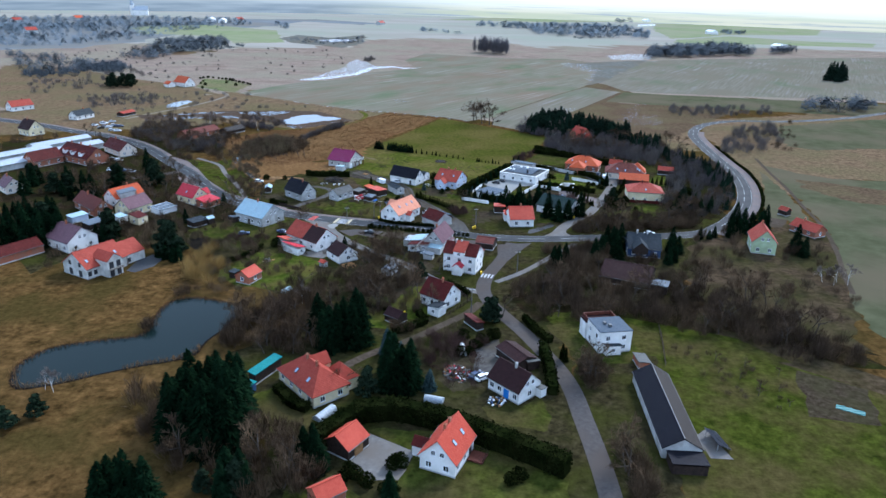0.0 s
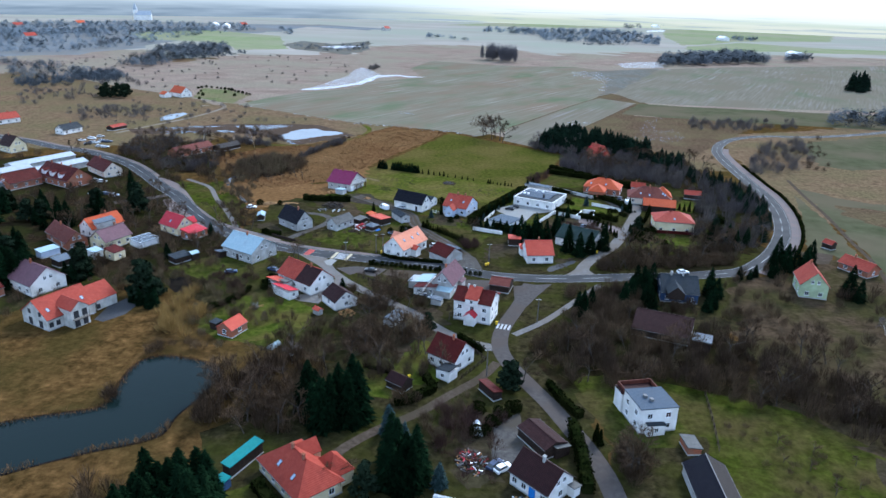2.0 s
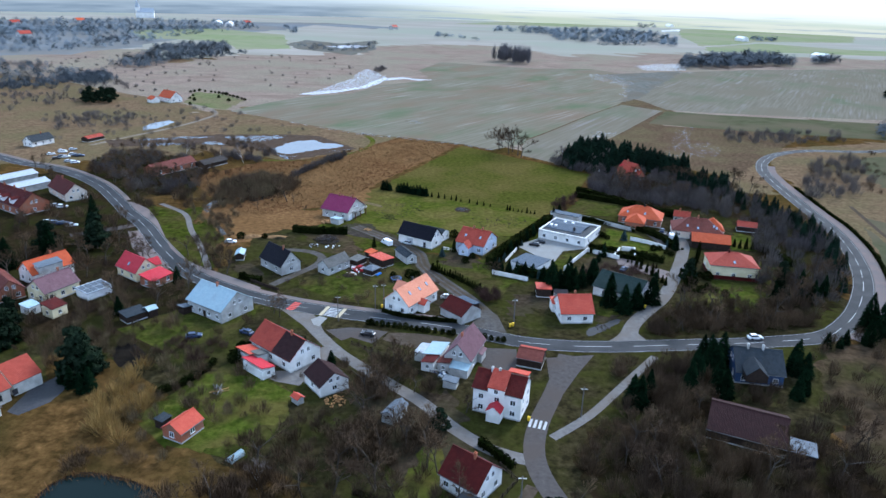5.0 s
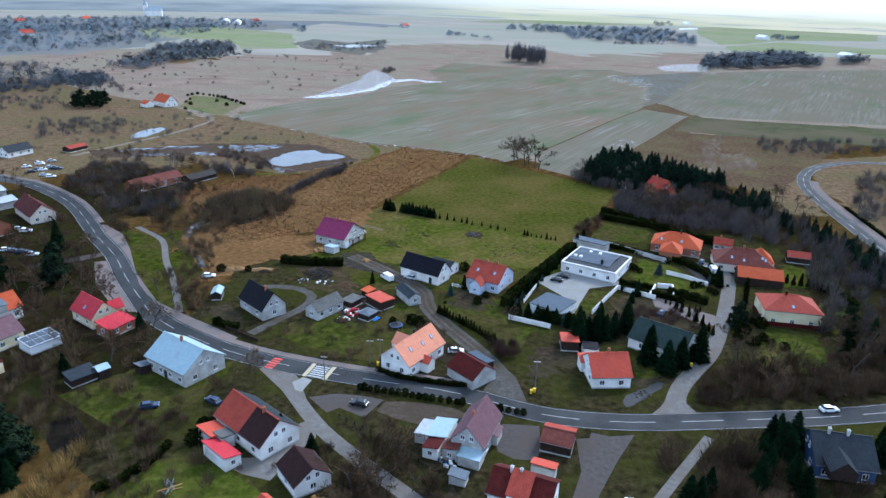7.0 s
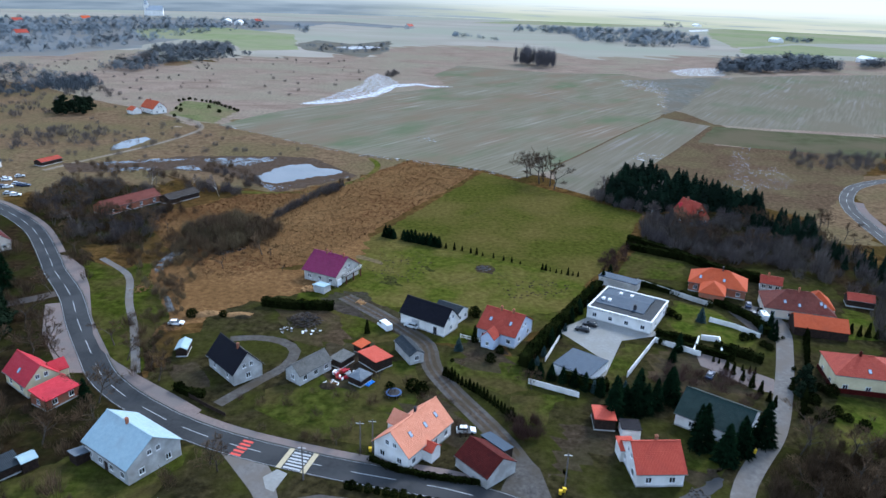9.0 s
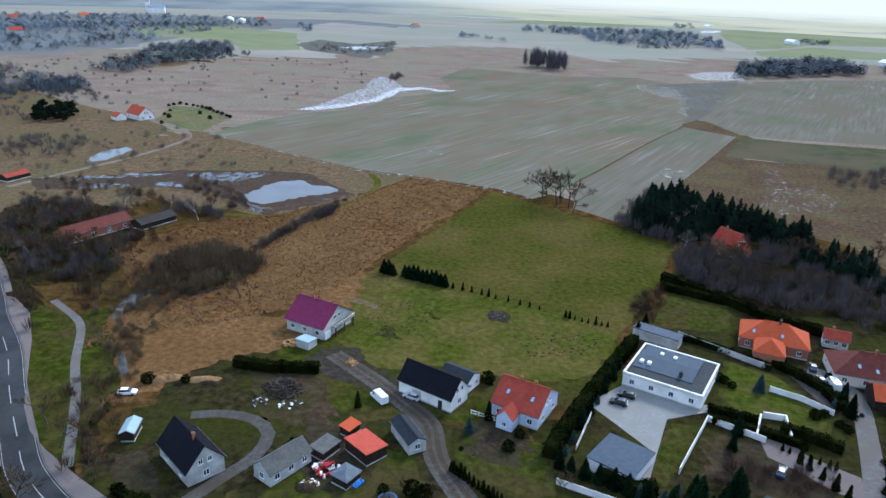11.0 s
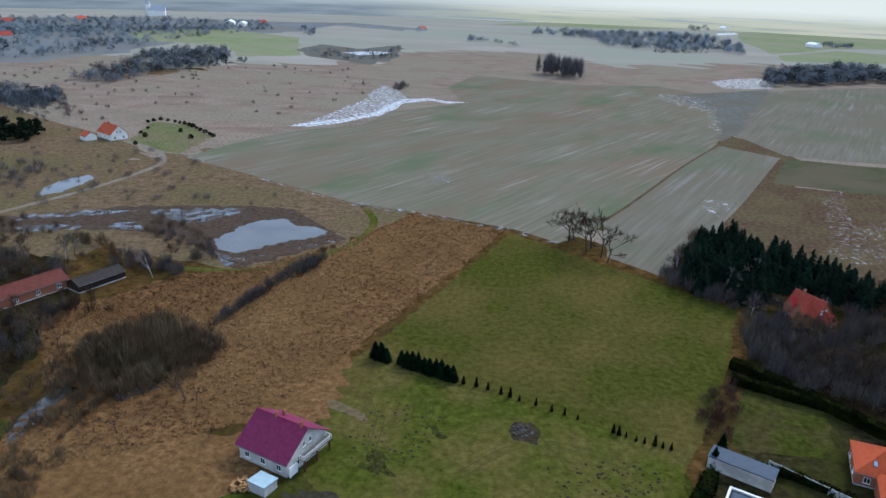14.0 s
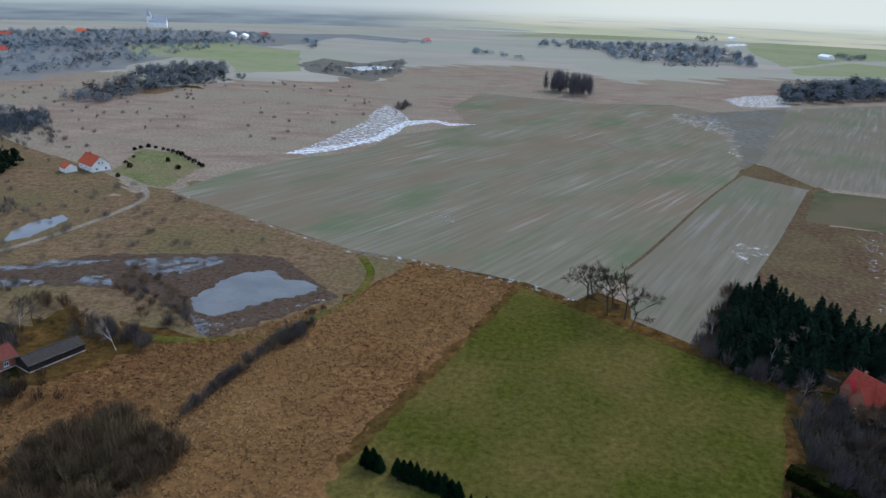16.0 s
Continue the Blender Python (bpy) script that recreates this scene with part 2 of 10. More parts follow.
GRAVEL = surface("gravel", (0.04125, 0.039, 0.0375), (0.09375, 0.087, 0.081), 0.9, 0.95, (0.05625, 0.04875, 0.03975), 0.15, 0.02)
PAINT = surface("road_paint", (0.24, 0.248, 0.256), (0.4, 0.408, 0.416), 2.0, 0.7)
CREAMPAINT = surface("cream_road_paint", (0.3, 0.25, 0.16), (0.4, 0.34, 0.23), 2.0, 0.7)
REDPAINT = surface("red_road_paint", (0.45, 0.05, 0.04), (0.55, 0.09, 0.07), 2.0, 0.7)
ICE = broken("ice_and_melt", (0.289, 0.306, 0.3315), (0.51, 0.527, 0.561), 0.3, 0.465, 0.6)
MELT = broken("wet_ice", (0.34, 0.36, 0.39), (0.56, 0.58, 0.61), 0.35, 0.4, 0.55)
PUDDLE = broken("icy_puddles", (0.2295, 0.2362, 0.2497), (0.486, 0.5063, 0.5333), 0.4, 0.55, 0.72)
WET = broken("wet_soil_streaks", (0.144, 0.1368, 0.126), (0.2592, 0.252, 0.2448), 0.2, 0.5, 0.62)
WHITE = surface("white_render", (0.72, 0.7, 0.67), (0.8, 0.78, 0.75), 0.7, 0.85, (0.62, 0.6, 0.56), 0.3)
GREYWALL = surface("grey_render", (0.36, 0.36, 0.35), (0.5, 0.49, 0.47), 0.7, 0.9, (0.3, 0.29, 0.27), 0.3)
CEMENT = surface("bare_cement_blocks", (0.44, 0.43, 0.4), (0.56, 0.54, 0.5), 0.9, 0.9, (0.36, 0.35, 0.32), 0.4)
DARKPAVE = surface("dark_paving", (0.03, 0.031, 0.034), (0.05, 0.05, 0.053), 1.2, 0.8, (0.04, 0.04, 0.04), 0.2)
CREAM = surface("cream_render", (0.62, 0.53, 0.33), (0.72, 0.63, 0.42), 0.7, 0.85, (0.56, 0.47, 0.3), 0.3)
PINKWALL = surface("peach_render", (0.6, 0.5, 0.4), (0.7, 0.6, 0.5), 0.7, 0.85)
GREENWALL = surface("mint_render", (0.34, 0.42, 0.25), (0.42, 0.5, 0.31), 0.7, 0.85, (0.3, 0.34, 0.21), 0.3)
BLUEWALL = surface("pale_blue_render", (0.42, 0.48, 0.58), (0.52, 0.58, 0.68), 0.7, 0.85)
BLUEWOOD = surface("blue_boards", (0.03, 0.06, 0.132), (0.048, 0.09, 0.18), 1.5, 0.7)
BRICK = surface("red_brick", (0.24, 0.075, 0.04), (0.36, 0.13, 0.08), 3.0, 0.9, (0.25, 0.12, 0.08), 0.5)
DARKWOOD = surface("dark_boards", (0.016, 0.011, 0.009), (0.04, 0.026, 0.02), 1.5, 0.8)
WOOD = surface("sawn_wood", (0.17, 0.085, 0.032), (0.3, 0.17, 0.075), 1.5, 0.8, vary=0.25)
REDWOOD = surface("red_brown_decking", (0.06, 0.018, 0.012), (0.11, 0.035, 0.024), 2.0, 0.7)
DARK = surface("dark_trim", (0.02, 0.02, 0.022), (0.04, 0.04, 0.045), 2.0, 0.6)
TRIM = surface("white_trim", (0.7, 0.7, 0.7), (0.8, 0.8, 0.8), 2.0, 0.5)
STEEL = surface("galvanised_steel", (0.4, 0.41, 0.42), (0.55, 0.56, 0.57), 1.0, 0.4, metal=0.7)
R_RED = roofing("red_tiles", (0.232, 0.03505, 0.02332), (0.3142, 0.05933, 0.03848), (0.1795, 0.03236, 0.02332))
R_CORAL = roofing("coral_sheet", (0.347, 0.04922, 0.03024), (0.4296, 0.07571, 0.04752), (0.2974, 0.05048, 0.0351), 0.5)
R_CRIMSON = roofing("crimson_sheet", (0.3391, 0.0238, 0.034), (0.4441, 0.0408, 0.0544), (0.2826, 0.0238, 0.0272), 0.5)
R_PEACH = roofing("peach_tiles", (0.504, 0.1822, 0.1071), (0.594, 0.2484, 0.1606), (0.432, 0.1656, 0.09945))
R_ORANGE = roofing("orange_tiles", (0.342, 0.05508, 0.02016), (0.4275, 0.08424, 0.03168), (0.2736, 0.05184, 0.02592))
R_RUST = roofing("rusty_red_sheet", (0.046, 0.00616, 0.00546), (0.085, 0.01309, 0.0105), (0.0217, 0.00539, 0.00546), 0.6)
R_BROWN = roofing("dark_brown_tiles", (0.0187, 0.0077, 0.0077), (0.034, 0.014, 0.0133), (0.0255, 0.0126, 0.0119))
R_MAUVE = roofing("mauve_sheet", (0.1008, 0.0495, 0.0595), (0.1512, 0.0825, 0.0945), (0.0864, 0.0495, 0.056), 0.55)
R_PURPLE = roofing("plum_sheet", (0.14, 0.015, 0.05), (0.2, 0.03, 0.08), (0.12, 0.02, 0.05), 0.4)
R_BLACK = roofing("black_tiles", (0.004, 0.004, 0.007), (0.01, 0.01, 0.015), (0.009, 0.009, 0.012), 0.6)
R_SLATE = roofing("dark_grey_sheet", (0.016, 0.0208, 0.0256), (0.032, 0.0384, 0.0448), (0.024, 0.0256, 0.0272), 0.6)
R_GREY = roofing("grey_eternit", (0.07, 0.07, 0.068), (0.12, 0.118, 0.112), (0.055, 0.05, 0.04), 0.8)
R_BLUE = roofing("pale_blue_sheet", (0.24, 0.3354, 0.378), (0.32, 0.4134, 0.448), (0.24, 0.2886, 0.301), 0.4)
R_TEAL = roofing("teal_sheet", (0.0085, 0.1285, 0.1285), (0.02125, 0.1642, 0.1606), (0.02125, 0.1071, 0.1071), 0.5)
R_GREEN = roofing("dark_green_sheet", (0.009, 0.02, 0.019), (0.018, 0.034, 0.031), (0.014, 0.024, 0.022), 0.5)
R_ZINC = roofing("zinc_sheet", (0.08, 0.096, 0.116), (0.12, 0.14, 0.164), (0.104, 0.112, 0.12), 0.5)
R_MEMBRANE = roofing("blue_grey_membrane", (0.03, 0.047, 0.07), (0.046, 0.068, 0.096), (0.038, 0.05, 0.068), 0.5)
R_CHOC = roofing("chocolate_tiles", (0.085, 0.022, 0.017), (0.135, 0.04, 0.03), (0.06, 0.02, 0.018))
R_FILM = roofing("grey_film_sheeting", (0.27, 0.3, 0.33), (0.38, 0.41, 0.44), (0.25, 0.26, 0.27), 0.5)
R_UMBER = roofing("umber_sheet", (0.026, 0.021, 0.019), (0.045, 0.038, 0.034), (0.035, 0.03, 0.027))
R_WHITE = roofing("white_sheeting", (0.62, 0.65, 0.68), (0.75, 0.77, 0.8), (0.55, 0.56, 0.56), 0.5)
BARK = surface("bark", (0.045, 0.036, 0.03), (0.1, 0.085, 0.07), 2.0, 0.9)
TWIG = surface("bare_twigs", (0.04032, 0.02632, 0.01552), (0.1254, 0.08288, 0.0506), 0.12, 0.95, (0.05152, 0.03472, 0.02415), 0.07, island=0.5)
TWIGRED = surface("reddish_twigs", (0.044, 0.024, 0.02), (0.08, 0.0464, 0.0384), 0.3, 0.95, vary=0.2)
SCRUB = surface("grey_brown_scrub", (0.075, 0.062, 0.055), (0.14, 0.118, 0.105), 0.2, 0.95)
# Farthest branches, with blue haze painted into their base.
HAZEBLUE = surface("haze_blue_branches", (0.112, 0.1376, 0.16), (0.148, 0.172, 0.192), 0.03, 0.95)
WOODTWIG = surface("grey_wood_branches", (0.0532, 0.04402, 0.039), (0.133, 0.1122, 0.099), 0.12, 0.95, (0.07, 0.05964, 0.06), 0.06, island=0.5)
BOG = surface("dark_boggy_grass", (0.075, 0.076, 0.066), (0.13, 0.126, 0.11), 0.2, 0.95, (0.1, 0.088, 0.07), 0.03)
OSIER = surface("olive_brown_osiers", (0.0696, 0.0516, 0.0288), (0.162, 0.1224, 0.072), 0.2, 0.95, (0.096, 0.0648, 0.0408), 0.12, island=0.4)
# Far branches and wood floor: distance haze is put into these colours.
HAZEWOOD = surface("haze_purple_branches", (0.085, 0.078, 0.082), (0.125, 0.112, 0.115), 0.08, 0.95)
HAZEFLOOR = surface("hazed_wood_floor", (0.1035, 0.1125, 0.1215), (0.1485, 0.1575, 0.162), 0.02, 0.95, (0.135, 0.126, 0.1125), 0.004)
HAZETWIG = surface("haze_grey_branches", (0.06336, 0.072, 0.08064), (0.08784, 0.0972, 0.1066), 0.05, 0.95)
WILLOW = surface("yellow_willow_twigs", (0.1782, 0.1102, 0.03564), (0.2916, 0.1863, 0.06804), 0.3, 0.95, vary=0.2)
BIRCH = surface("birch_bark", (0.3, 0.29, 0.28), (0.6, 0.59, 0.57), 1.5, 0.8)
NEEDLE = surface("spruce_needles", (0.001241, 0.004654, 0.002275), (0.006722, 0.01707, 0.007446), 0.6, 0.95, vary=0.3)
# Lighter copy of the spruce needles, lifted to carry the haze.
HAZENEEDLE = surface("hazed_conifer_needles", (0.004, 0.0105, 0.007), (0.016, 0.032, 0.019), 0.25, 0.95, (0.009, 0.016, 0.011), 0.08)
NEEDLEBLUE = surface("blue_spruce_needles", (0.015, 0.03, 0.028), (0.04, 0.065, 0.065), 0.6, 0.9, vary=0.2)
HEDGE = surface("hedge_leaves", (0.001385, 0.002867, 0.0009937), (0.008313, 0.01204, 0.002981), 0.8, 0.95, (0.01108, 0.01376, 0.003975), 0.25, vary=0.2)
PINE = surface("pine_needles", (0.005, 0.01, 0.006), (0.016, 0.025, 0.014), 0.6, 0.95, vary=0.2)


def glass(name, tint=(0.02, 0.025, 0.03), rough=0.08):
    m, n, l, p = principled(name)
    p.inputs["Base Color"].default_value = (*tint, 1)
    p.inputs["Roughness"].default_value = rough
    p.inputs["Specular IOR Level"].default_value = 0.8
    return m


PANE = glass("window_glass")
SKYPANE = glass("skylight_glass", (0.25, 0.3, 0.38), 0.1)


def water_material():
    m, n, l, p = principled("pond_water")
    p.inputs["Base Color"].default_value = (0.004, 0.0095, 0.009, 1)
    p.inputs["Roughness"].default_value = 0.05
    p.inputs["IOR"].default_value = 1.33
    p.inputs["Specular IOR Level"].default_value = 0.12
    t = n.new("ShaderNodeTexNoise")
    t.inputs["Scale"].default_value = 0.8
    b = n.new("ShaderNodeBump")
    b.inputs["Distance"].default_value, b.inputs["Strength"].default_value = 0.01, 0.2
    l.new(t.outputs[0], b.inputs["Height"])
    l.new(b.outputs[0], p.inputs["Normal"])
    return m


for _m in (NEEDLE, HEDGE, PINE, NEEDLEBLUE, TWIG, TWIGRED):
    _m.node_tree.nodes["Principled BSDF"].inputs["Specular IOR Level"].default_value = 0.0
WATER = water_material()
# Water whose grey base stands in for part of the sky's reflection.
SKYWATER = surface("sky_grey_water", (0.026, 0.026, 0.026), (0.05, 0.049, 0.048), 0.15, 0.12, (0.07, 0.068, 0.066), 0.06)
SKYWATER.node_tree.nodes["Principled BSDF"].inputs["Specular IOR Level"].default_value = 0.5

REEDWATER = broken("reedy_water", (0.045, 0.05, 0.058), (0.08, 0.085, 0.092), 0.22, 0.44, 0.58, 0.15)
REEDWATER.node_tree.nodes["Principled BSDF"].inputs["Specular IOR Level"].default_value = 0.4


# ---- mesh helpers ----
def mesh_of(name, bm, material):
    me = bpy.data.meshes.new(name)
    bm.to_mesh(me)
    bm.free()
    for mt in material if isinstance(material, (list, tuple)) else (material,):
        me.materials.append(mt)
    return me


def part(name, bm, material, parent=None, label=""):
    ob = new(name, mesh_of(name, bm, material))
    if parent:
        ob.parent = parent
    return tagged(ob, label)


def box(bm, x0, y0, z0, x1, y1, z1, m=None):
    v = [bm.verts.new((m or Matrix()) @ Vector(c)) for c in ((x0, y0, z0), (x1, y0, z0), (x1, y1, z0), (x0, y1, z0), (x0, y0, z1), (x1, y0, z1), (x1, y1, z1), (x0, y1, z1))]
    for f in ((3, 2, 1, 0), (4, 5, 6, 7), (0, 1, 5, 4), (1, 2, 6, 5), (2, 3, 7, 6), (3, 0, 4, 7)):
        bm.faces.new([v[i] for i in f])
    return v


def boxed(*args, m=None):
    bm = bmesh.new()
    box(bm, *args, m=m)
    return bm


def slab(bm, quad, thick):
    """A sloping slab whose upper face is the given polygon."""
    up = [bm.verts.new(p) for p in quad]
    lo = [bm.verts.new((p[0], p[1], p[2] - thick)) for p in quad]
    bm.faces.new(up)
    bm.faces.new(lo[::-1])
    for i in range(len(quad)):
        j = (i + 1) % len(quad)
        bm.faces.new((lo[i], lo[j], up[j], up[i]))


def place(ob, x, y, yaw=0, z=0.0):
    ob.matrix_basis = pose(x, y, z, 0, 0, yaw)
    return ob


def raw_mesh(name, verts, faces, material):
    """A mesh from arrays; faces all triangles or all quads."""
    me = bpy.data.meshes.new(name)
    k = faces.shape[1]
    me.vertices.add(len(verts))
    me.vertices.foreach_set("co", np.ascontiguousarray(verts, np.float32).ravel())
    me.loops.add(faces.size)
    me.loops.foreach_set("vertex_index", np.ascontiguousarray(faces, np.int32).ravel())
    me.polygons.add(len(faces))
    me.polygons.foreach_set("loop_start", np.arange(0, faces.size, k, dtype=np.int32))
    me.update(calc_edges=True)
    me.materials.append(material)
    return me


# ---- ground ----
def smooth_line(pts, step=4.0, closed=False):
    """A smooth curve through the points, sampled at even steps."""
    P = [Vector((*p, 0)) for p in pts]
    n = len(P)
    out = []
    for i in range(n if closed else n - 1):
        if closed:
            p0, p1, p2, p3 = P[i - 1], P[i], P[(i + 1) % n], P[(i + 2) % n]
        else:
            p0, p1, p2, p3 = P[max(i - 1, 0)], P[i], P[i + 1], P[min(i + 2, n - 1)]
        k = max(2, int((p2 - p1).length / step))
        for j in range(k):
            t = j / k
            q = 0.5 * ((2 * p1) + (p2 - p0) * t + (2 * p0 - 5 * p1 + 4 * p2 - p3) * t * t + (3 * p1 - p0 - 3 * p2 + p3) * t ** 3)
            out.append((q.x, q.y))
    if not closed:
        out.append((P[-1].x, P[-1].y))
    return out


def edge_points(pts, step, jag):
    """The outline of a plot, cut in short steps with an uneven edge."""
    out = []
    for i, a in enumerate(pts):
        b = pts[(i + 1) % len(pts)]
        d = math.hypot(b[0] - a[0], b[1] - a[1])
        k = max(1, int(d / step))
        for j in range(k):
            x, y = a[0] + (b[0] - a[0]) * j / k, a[1] + (b[1] - a[1]) * j / k
            s = jag * noise.noise((x * 0.6 / step, y * 0.6 / step, 3.1)) * 2
            out.append((x + s, y - s * 0.7))
    return out


def fill(ring, z, thick=0.0):
    bm = bmesh.new()
    vs = [bm.verts.new((x, y, z)) for x, y in ring]
    es = [bm.edges.new((vs[i], vs[(i + 1) % len(vs)])) for i in range(len(vs))]
    bmesh.ops.triangle_fill(bm, edges=es, use_beauty=True, use_dissolve=False, normal=(0, 0, 1))
    for f in bm.faces:
        if f.normal.z < 0:
            f.normal_flip()
    return bm


def plot(name, pts, material, z, label, category, jag=0.6, step=3.0, curved=False):
    ring = smooth_line(pts, step, True) if curved else edge_points(pts, step, jag)
    ob = part(name, fill(ring, z), material)
    return tagged(ob, label, category, kind="structure")


def offset_line(line, d):
    out = []
    for i, p in enumerate(line):
        a, b = line[max(i - 1, 0)], line[min(i + 1, len(line) - 1)]
        t = Vector((b[0] - a[0], b[1] - a[1])).normalized()
        out.append((p[0] - t.y * d, p[1] + t.x * d))
    return out


def ribbon(name, line, d0, d1, z, material, label="", category="", thick=0.0, parent=None):
    """A strip along a line, between two offsets to its left; thick: stands that proud with side faces."""
    A, B = offset_line(line, d0), offset_line(line, d1)
    bm = bmesh.new()
    a, b = [bm.verts.new((*p, z)) for p in A], [bm.verts.new((*p, z)) for p in B]
    for i in range(len(a) - 1):
        f = bm.faces.new((a[i], a[i + 1], b[i + 1], b[i])) if d1 > d0 else bm.faces.new((b[i], b[i + 1], a[i + 1], a[i]))
    if thick:
        bmesh.ops.recalc_face_normals(bm, faces=bm.faces)
        r = bmesh.ops.extrude_face_region(bm, geom=bm.faces[:])
        bmesh.ops.translate(bm, vec=(0, 0, -thick), verts=[v for v in r["geom"] if isinstance(v, bmesh.types.BMVert)])
    bmesh.ops.recalc_face_normals(bm, faces=bm.faces)
    ob = part(name, bm, material, parent, label)
    if not parent:
        tagged(ob, category=category, kind="structure")
    return ob


def ground_sheet():
    bm = bmesh.new()
    ys = [-400, 60, 200, 400, 700, 1200, 2000, 4500]
    xs = [-4200, -1500, -500, -150, 150, 500, 1500, 4200]
    g = [[bm.verts.new((x, y, 0)) for x in xs] for y in ys]
    for j in range(len(ys) - 1):
        for i in range(len(xs) - 1):
            bm.faces.new((g[j][i], g[j][i + 1], g[j + 1][i + 1], g[j + 1][i]))
    return tagged(part("ground", bm, DRY), "dry winter grassland reaching to the horizon", "ground", kind="structure")


ground_sheet()

# fields and open land
plot("meadow", [(-8.3, 516.1), (62.3, 456), (48.6, 419.3), (31.3, 382), (19.6, 358.5), (7.5, 348.9), (-10.4, 350.5), (-24, 352.8), (-38.2, 348.9), (-52.1, 364.8), (-49.7, 378.3), (-58.3, 389.2), (-47.3, 414.2)], MEADOW, 0.02, "short green winter meadow beside the reed strip", "meadow")
plot("crop_field", [(-184.8, 608.8), (-171.6, 649.6), (-151.5, 688.4), (-110, 724.7), (-96.7, 782.9), (-46, 839.4), (-66.8, 929), (-45, 1035.6), (20, 1009.7), (75.8, 995.8), (151.5, 1012.1), (179.5, 970), (149, 757.9), (78.8, 622.5), (34, 533.9), (10.4, 508.1), (-7, 521.4), (-48.7, 536), (-77.5, 543.6)], PLOUGH, 0.02, "wide greyish winter crop field with wet tracks", "field")
plot("crop_field", [(129.3, 713), (157.9, 685), (80.8, 536.3), (44, 480.1), (27, 496), (31.4, 536.6), (66, 604), (92, 652)], STRIP, 0.024, "narrow greyish crop strip beyond the ditch", "field")
plot("crop_field", [(260, 1012), (392.9, 1080.2), (1134, 1343.6), (430.6, 672.2), (199.7, 684.2), (163.4, 692.3), (151.2, 753.4)], STRIP, 0.02, "distant grey-green crop field", "field")
plot("green_field", [(160.8, 684.4), (195.3, 675.1), (407, 649.6), (333.3, 579.3), (163.8, 610.7), (131.3, 621.7)], PASTURE, 0.026, "small green field beside the marsh", "field")
plot("marsh", [(120.6, 610.9), (133.4, 616.8), (163.8, 610.7), (241.5, 603.1), (138.8, 460.1), (104.7, 489.5), (91.9, 507.7), (79.1, 528), (81.8, 541)], MARSH, 0.022, "brown boggy grass beyond the conifers", "marsh", 1.5)
plot("ditch_verge", [(141.6, 942.2), (180.7, 970.3), (270.8, 1026.5), (153.2, 753.8), (133.9, 730.2), (165.8, 852.4)], BOG, 0.028, "dark boggy hollow between the fields", "marsh", 3.0)
plot("reed_strip", [(183.5, 423.4), (210.6, 448.7), (226.3, 437.6), (262.7, 449.9), (307.0, 448.6), (253.6, 368.7), (216.9, 369.5), (199.3, 372.6), (186.6, 381.9), (175.3, 396.6)], DRYMID, 0.0225, "straw-coloured reeds beyond the bend", "reeds", 3.0)
plot("pasture", [(-67.1, 373.1), (-52.3, 390.1), (-33.5, 367.3), (-6.6, 368.5), (28, 375.7), (25.5, 351.2), (3.6, 331.6), (-38.1, 326.6), (-61.2, 343.9)], ORCHARD, 0.016, "rough green grass behind the yards", "pasture", 2.0)
plot("rough_grass", [(79.7, 226.6), (100.5, 243.8), (123.4, 248.2), (138.8, 252.0), (127.0, 209.5), (114.3, 181.4), (102.9, 186.6), (91.7, 193.9), (81.0, 206.0)], ROUGHBROWN, 0.0145, "olive-brown rough grass between the shrubs", "grassland", 2.5)
plot("verge", [(34.4, 185.3), (60.7, 189.9), (48.1, 128.2), (46, 102.2), (31.9, 101.6), (32.6, 123.9), (32.2, 144.7)], ROUGH, 0.016, "rough grass between lane and barn", "verge", 1.5)
plot("village_ground", [(-55.9, 168.2), (-36.9, 190.8), (-4.8, 200.7), (20, 217.4), (28.5, 195.5), (32.8, 169.7), (34.6, 140.6), (31.9, 101.6), (-35.5, 98.4), (-36.1, 136.6), (-46.5, 151.5)], ROUGH, 0.0112, "rough grass and earth between the lane gardens", "ground", 2.0)
plot("tilled_plot", [(-95.5, 247.3), (-95.4, 252.4), (-91.6, 252.2), (-86, 247.2), (-85.8, 242.5), (-86.7, 239.9), (-89.8, 240)], DARKSOIL, 0.0337, "dark tilled garden plot", "plot", 0.6)
plot("concrete_pad", [(55.3, 139.4), (58.1, 142), (60.5, 131.7), (55.9, 131.8)], CONCRETE, 0.034, "pale concrete pad beside the barn", "pad", 0.1)
plot("garden_strip", [(167.8, 381.8), (165.3, 360.4), (161.1, 332.2), (155.1, 300.7), (152.3, 283.9), (148.2, 286.7), (143.7, 296.1), (137.0, 298.9), (142.1, 317.9), (154.4, 344.7)], PASTURE, 0.0205, "green garden strip beside the road bend", "lawn", 1.0)
plot("patio", [(132.4, 298.4), (137.9, 298.3), (144.2, 296.2), (138.0, 285.7), (128.6, 284.7)], TANGRAVEL, 0.034, "pale gravel yard behind the mint house", "yard", 0.3)
REEDMEADOW = [(-111.5, 388.0), (-84.5, 407.9), (-84.9, 447.8), (-80.2, 474.8), (-72.1, 493.2), (-88.8, 473.4), (-97.2, 462.7), (-116.4, 455.5), (-126.1, 440.1), (-134.6, 428.8), (-141.3, 417.6), (-120.2, 386.9)]
plot("reed_meadow", REEDMEADOW, REED, 0.0262, "tawny tussocky ground between pond and reeds", "reeds", 2.5, 2.0)
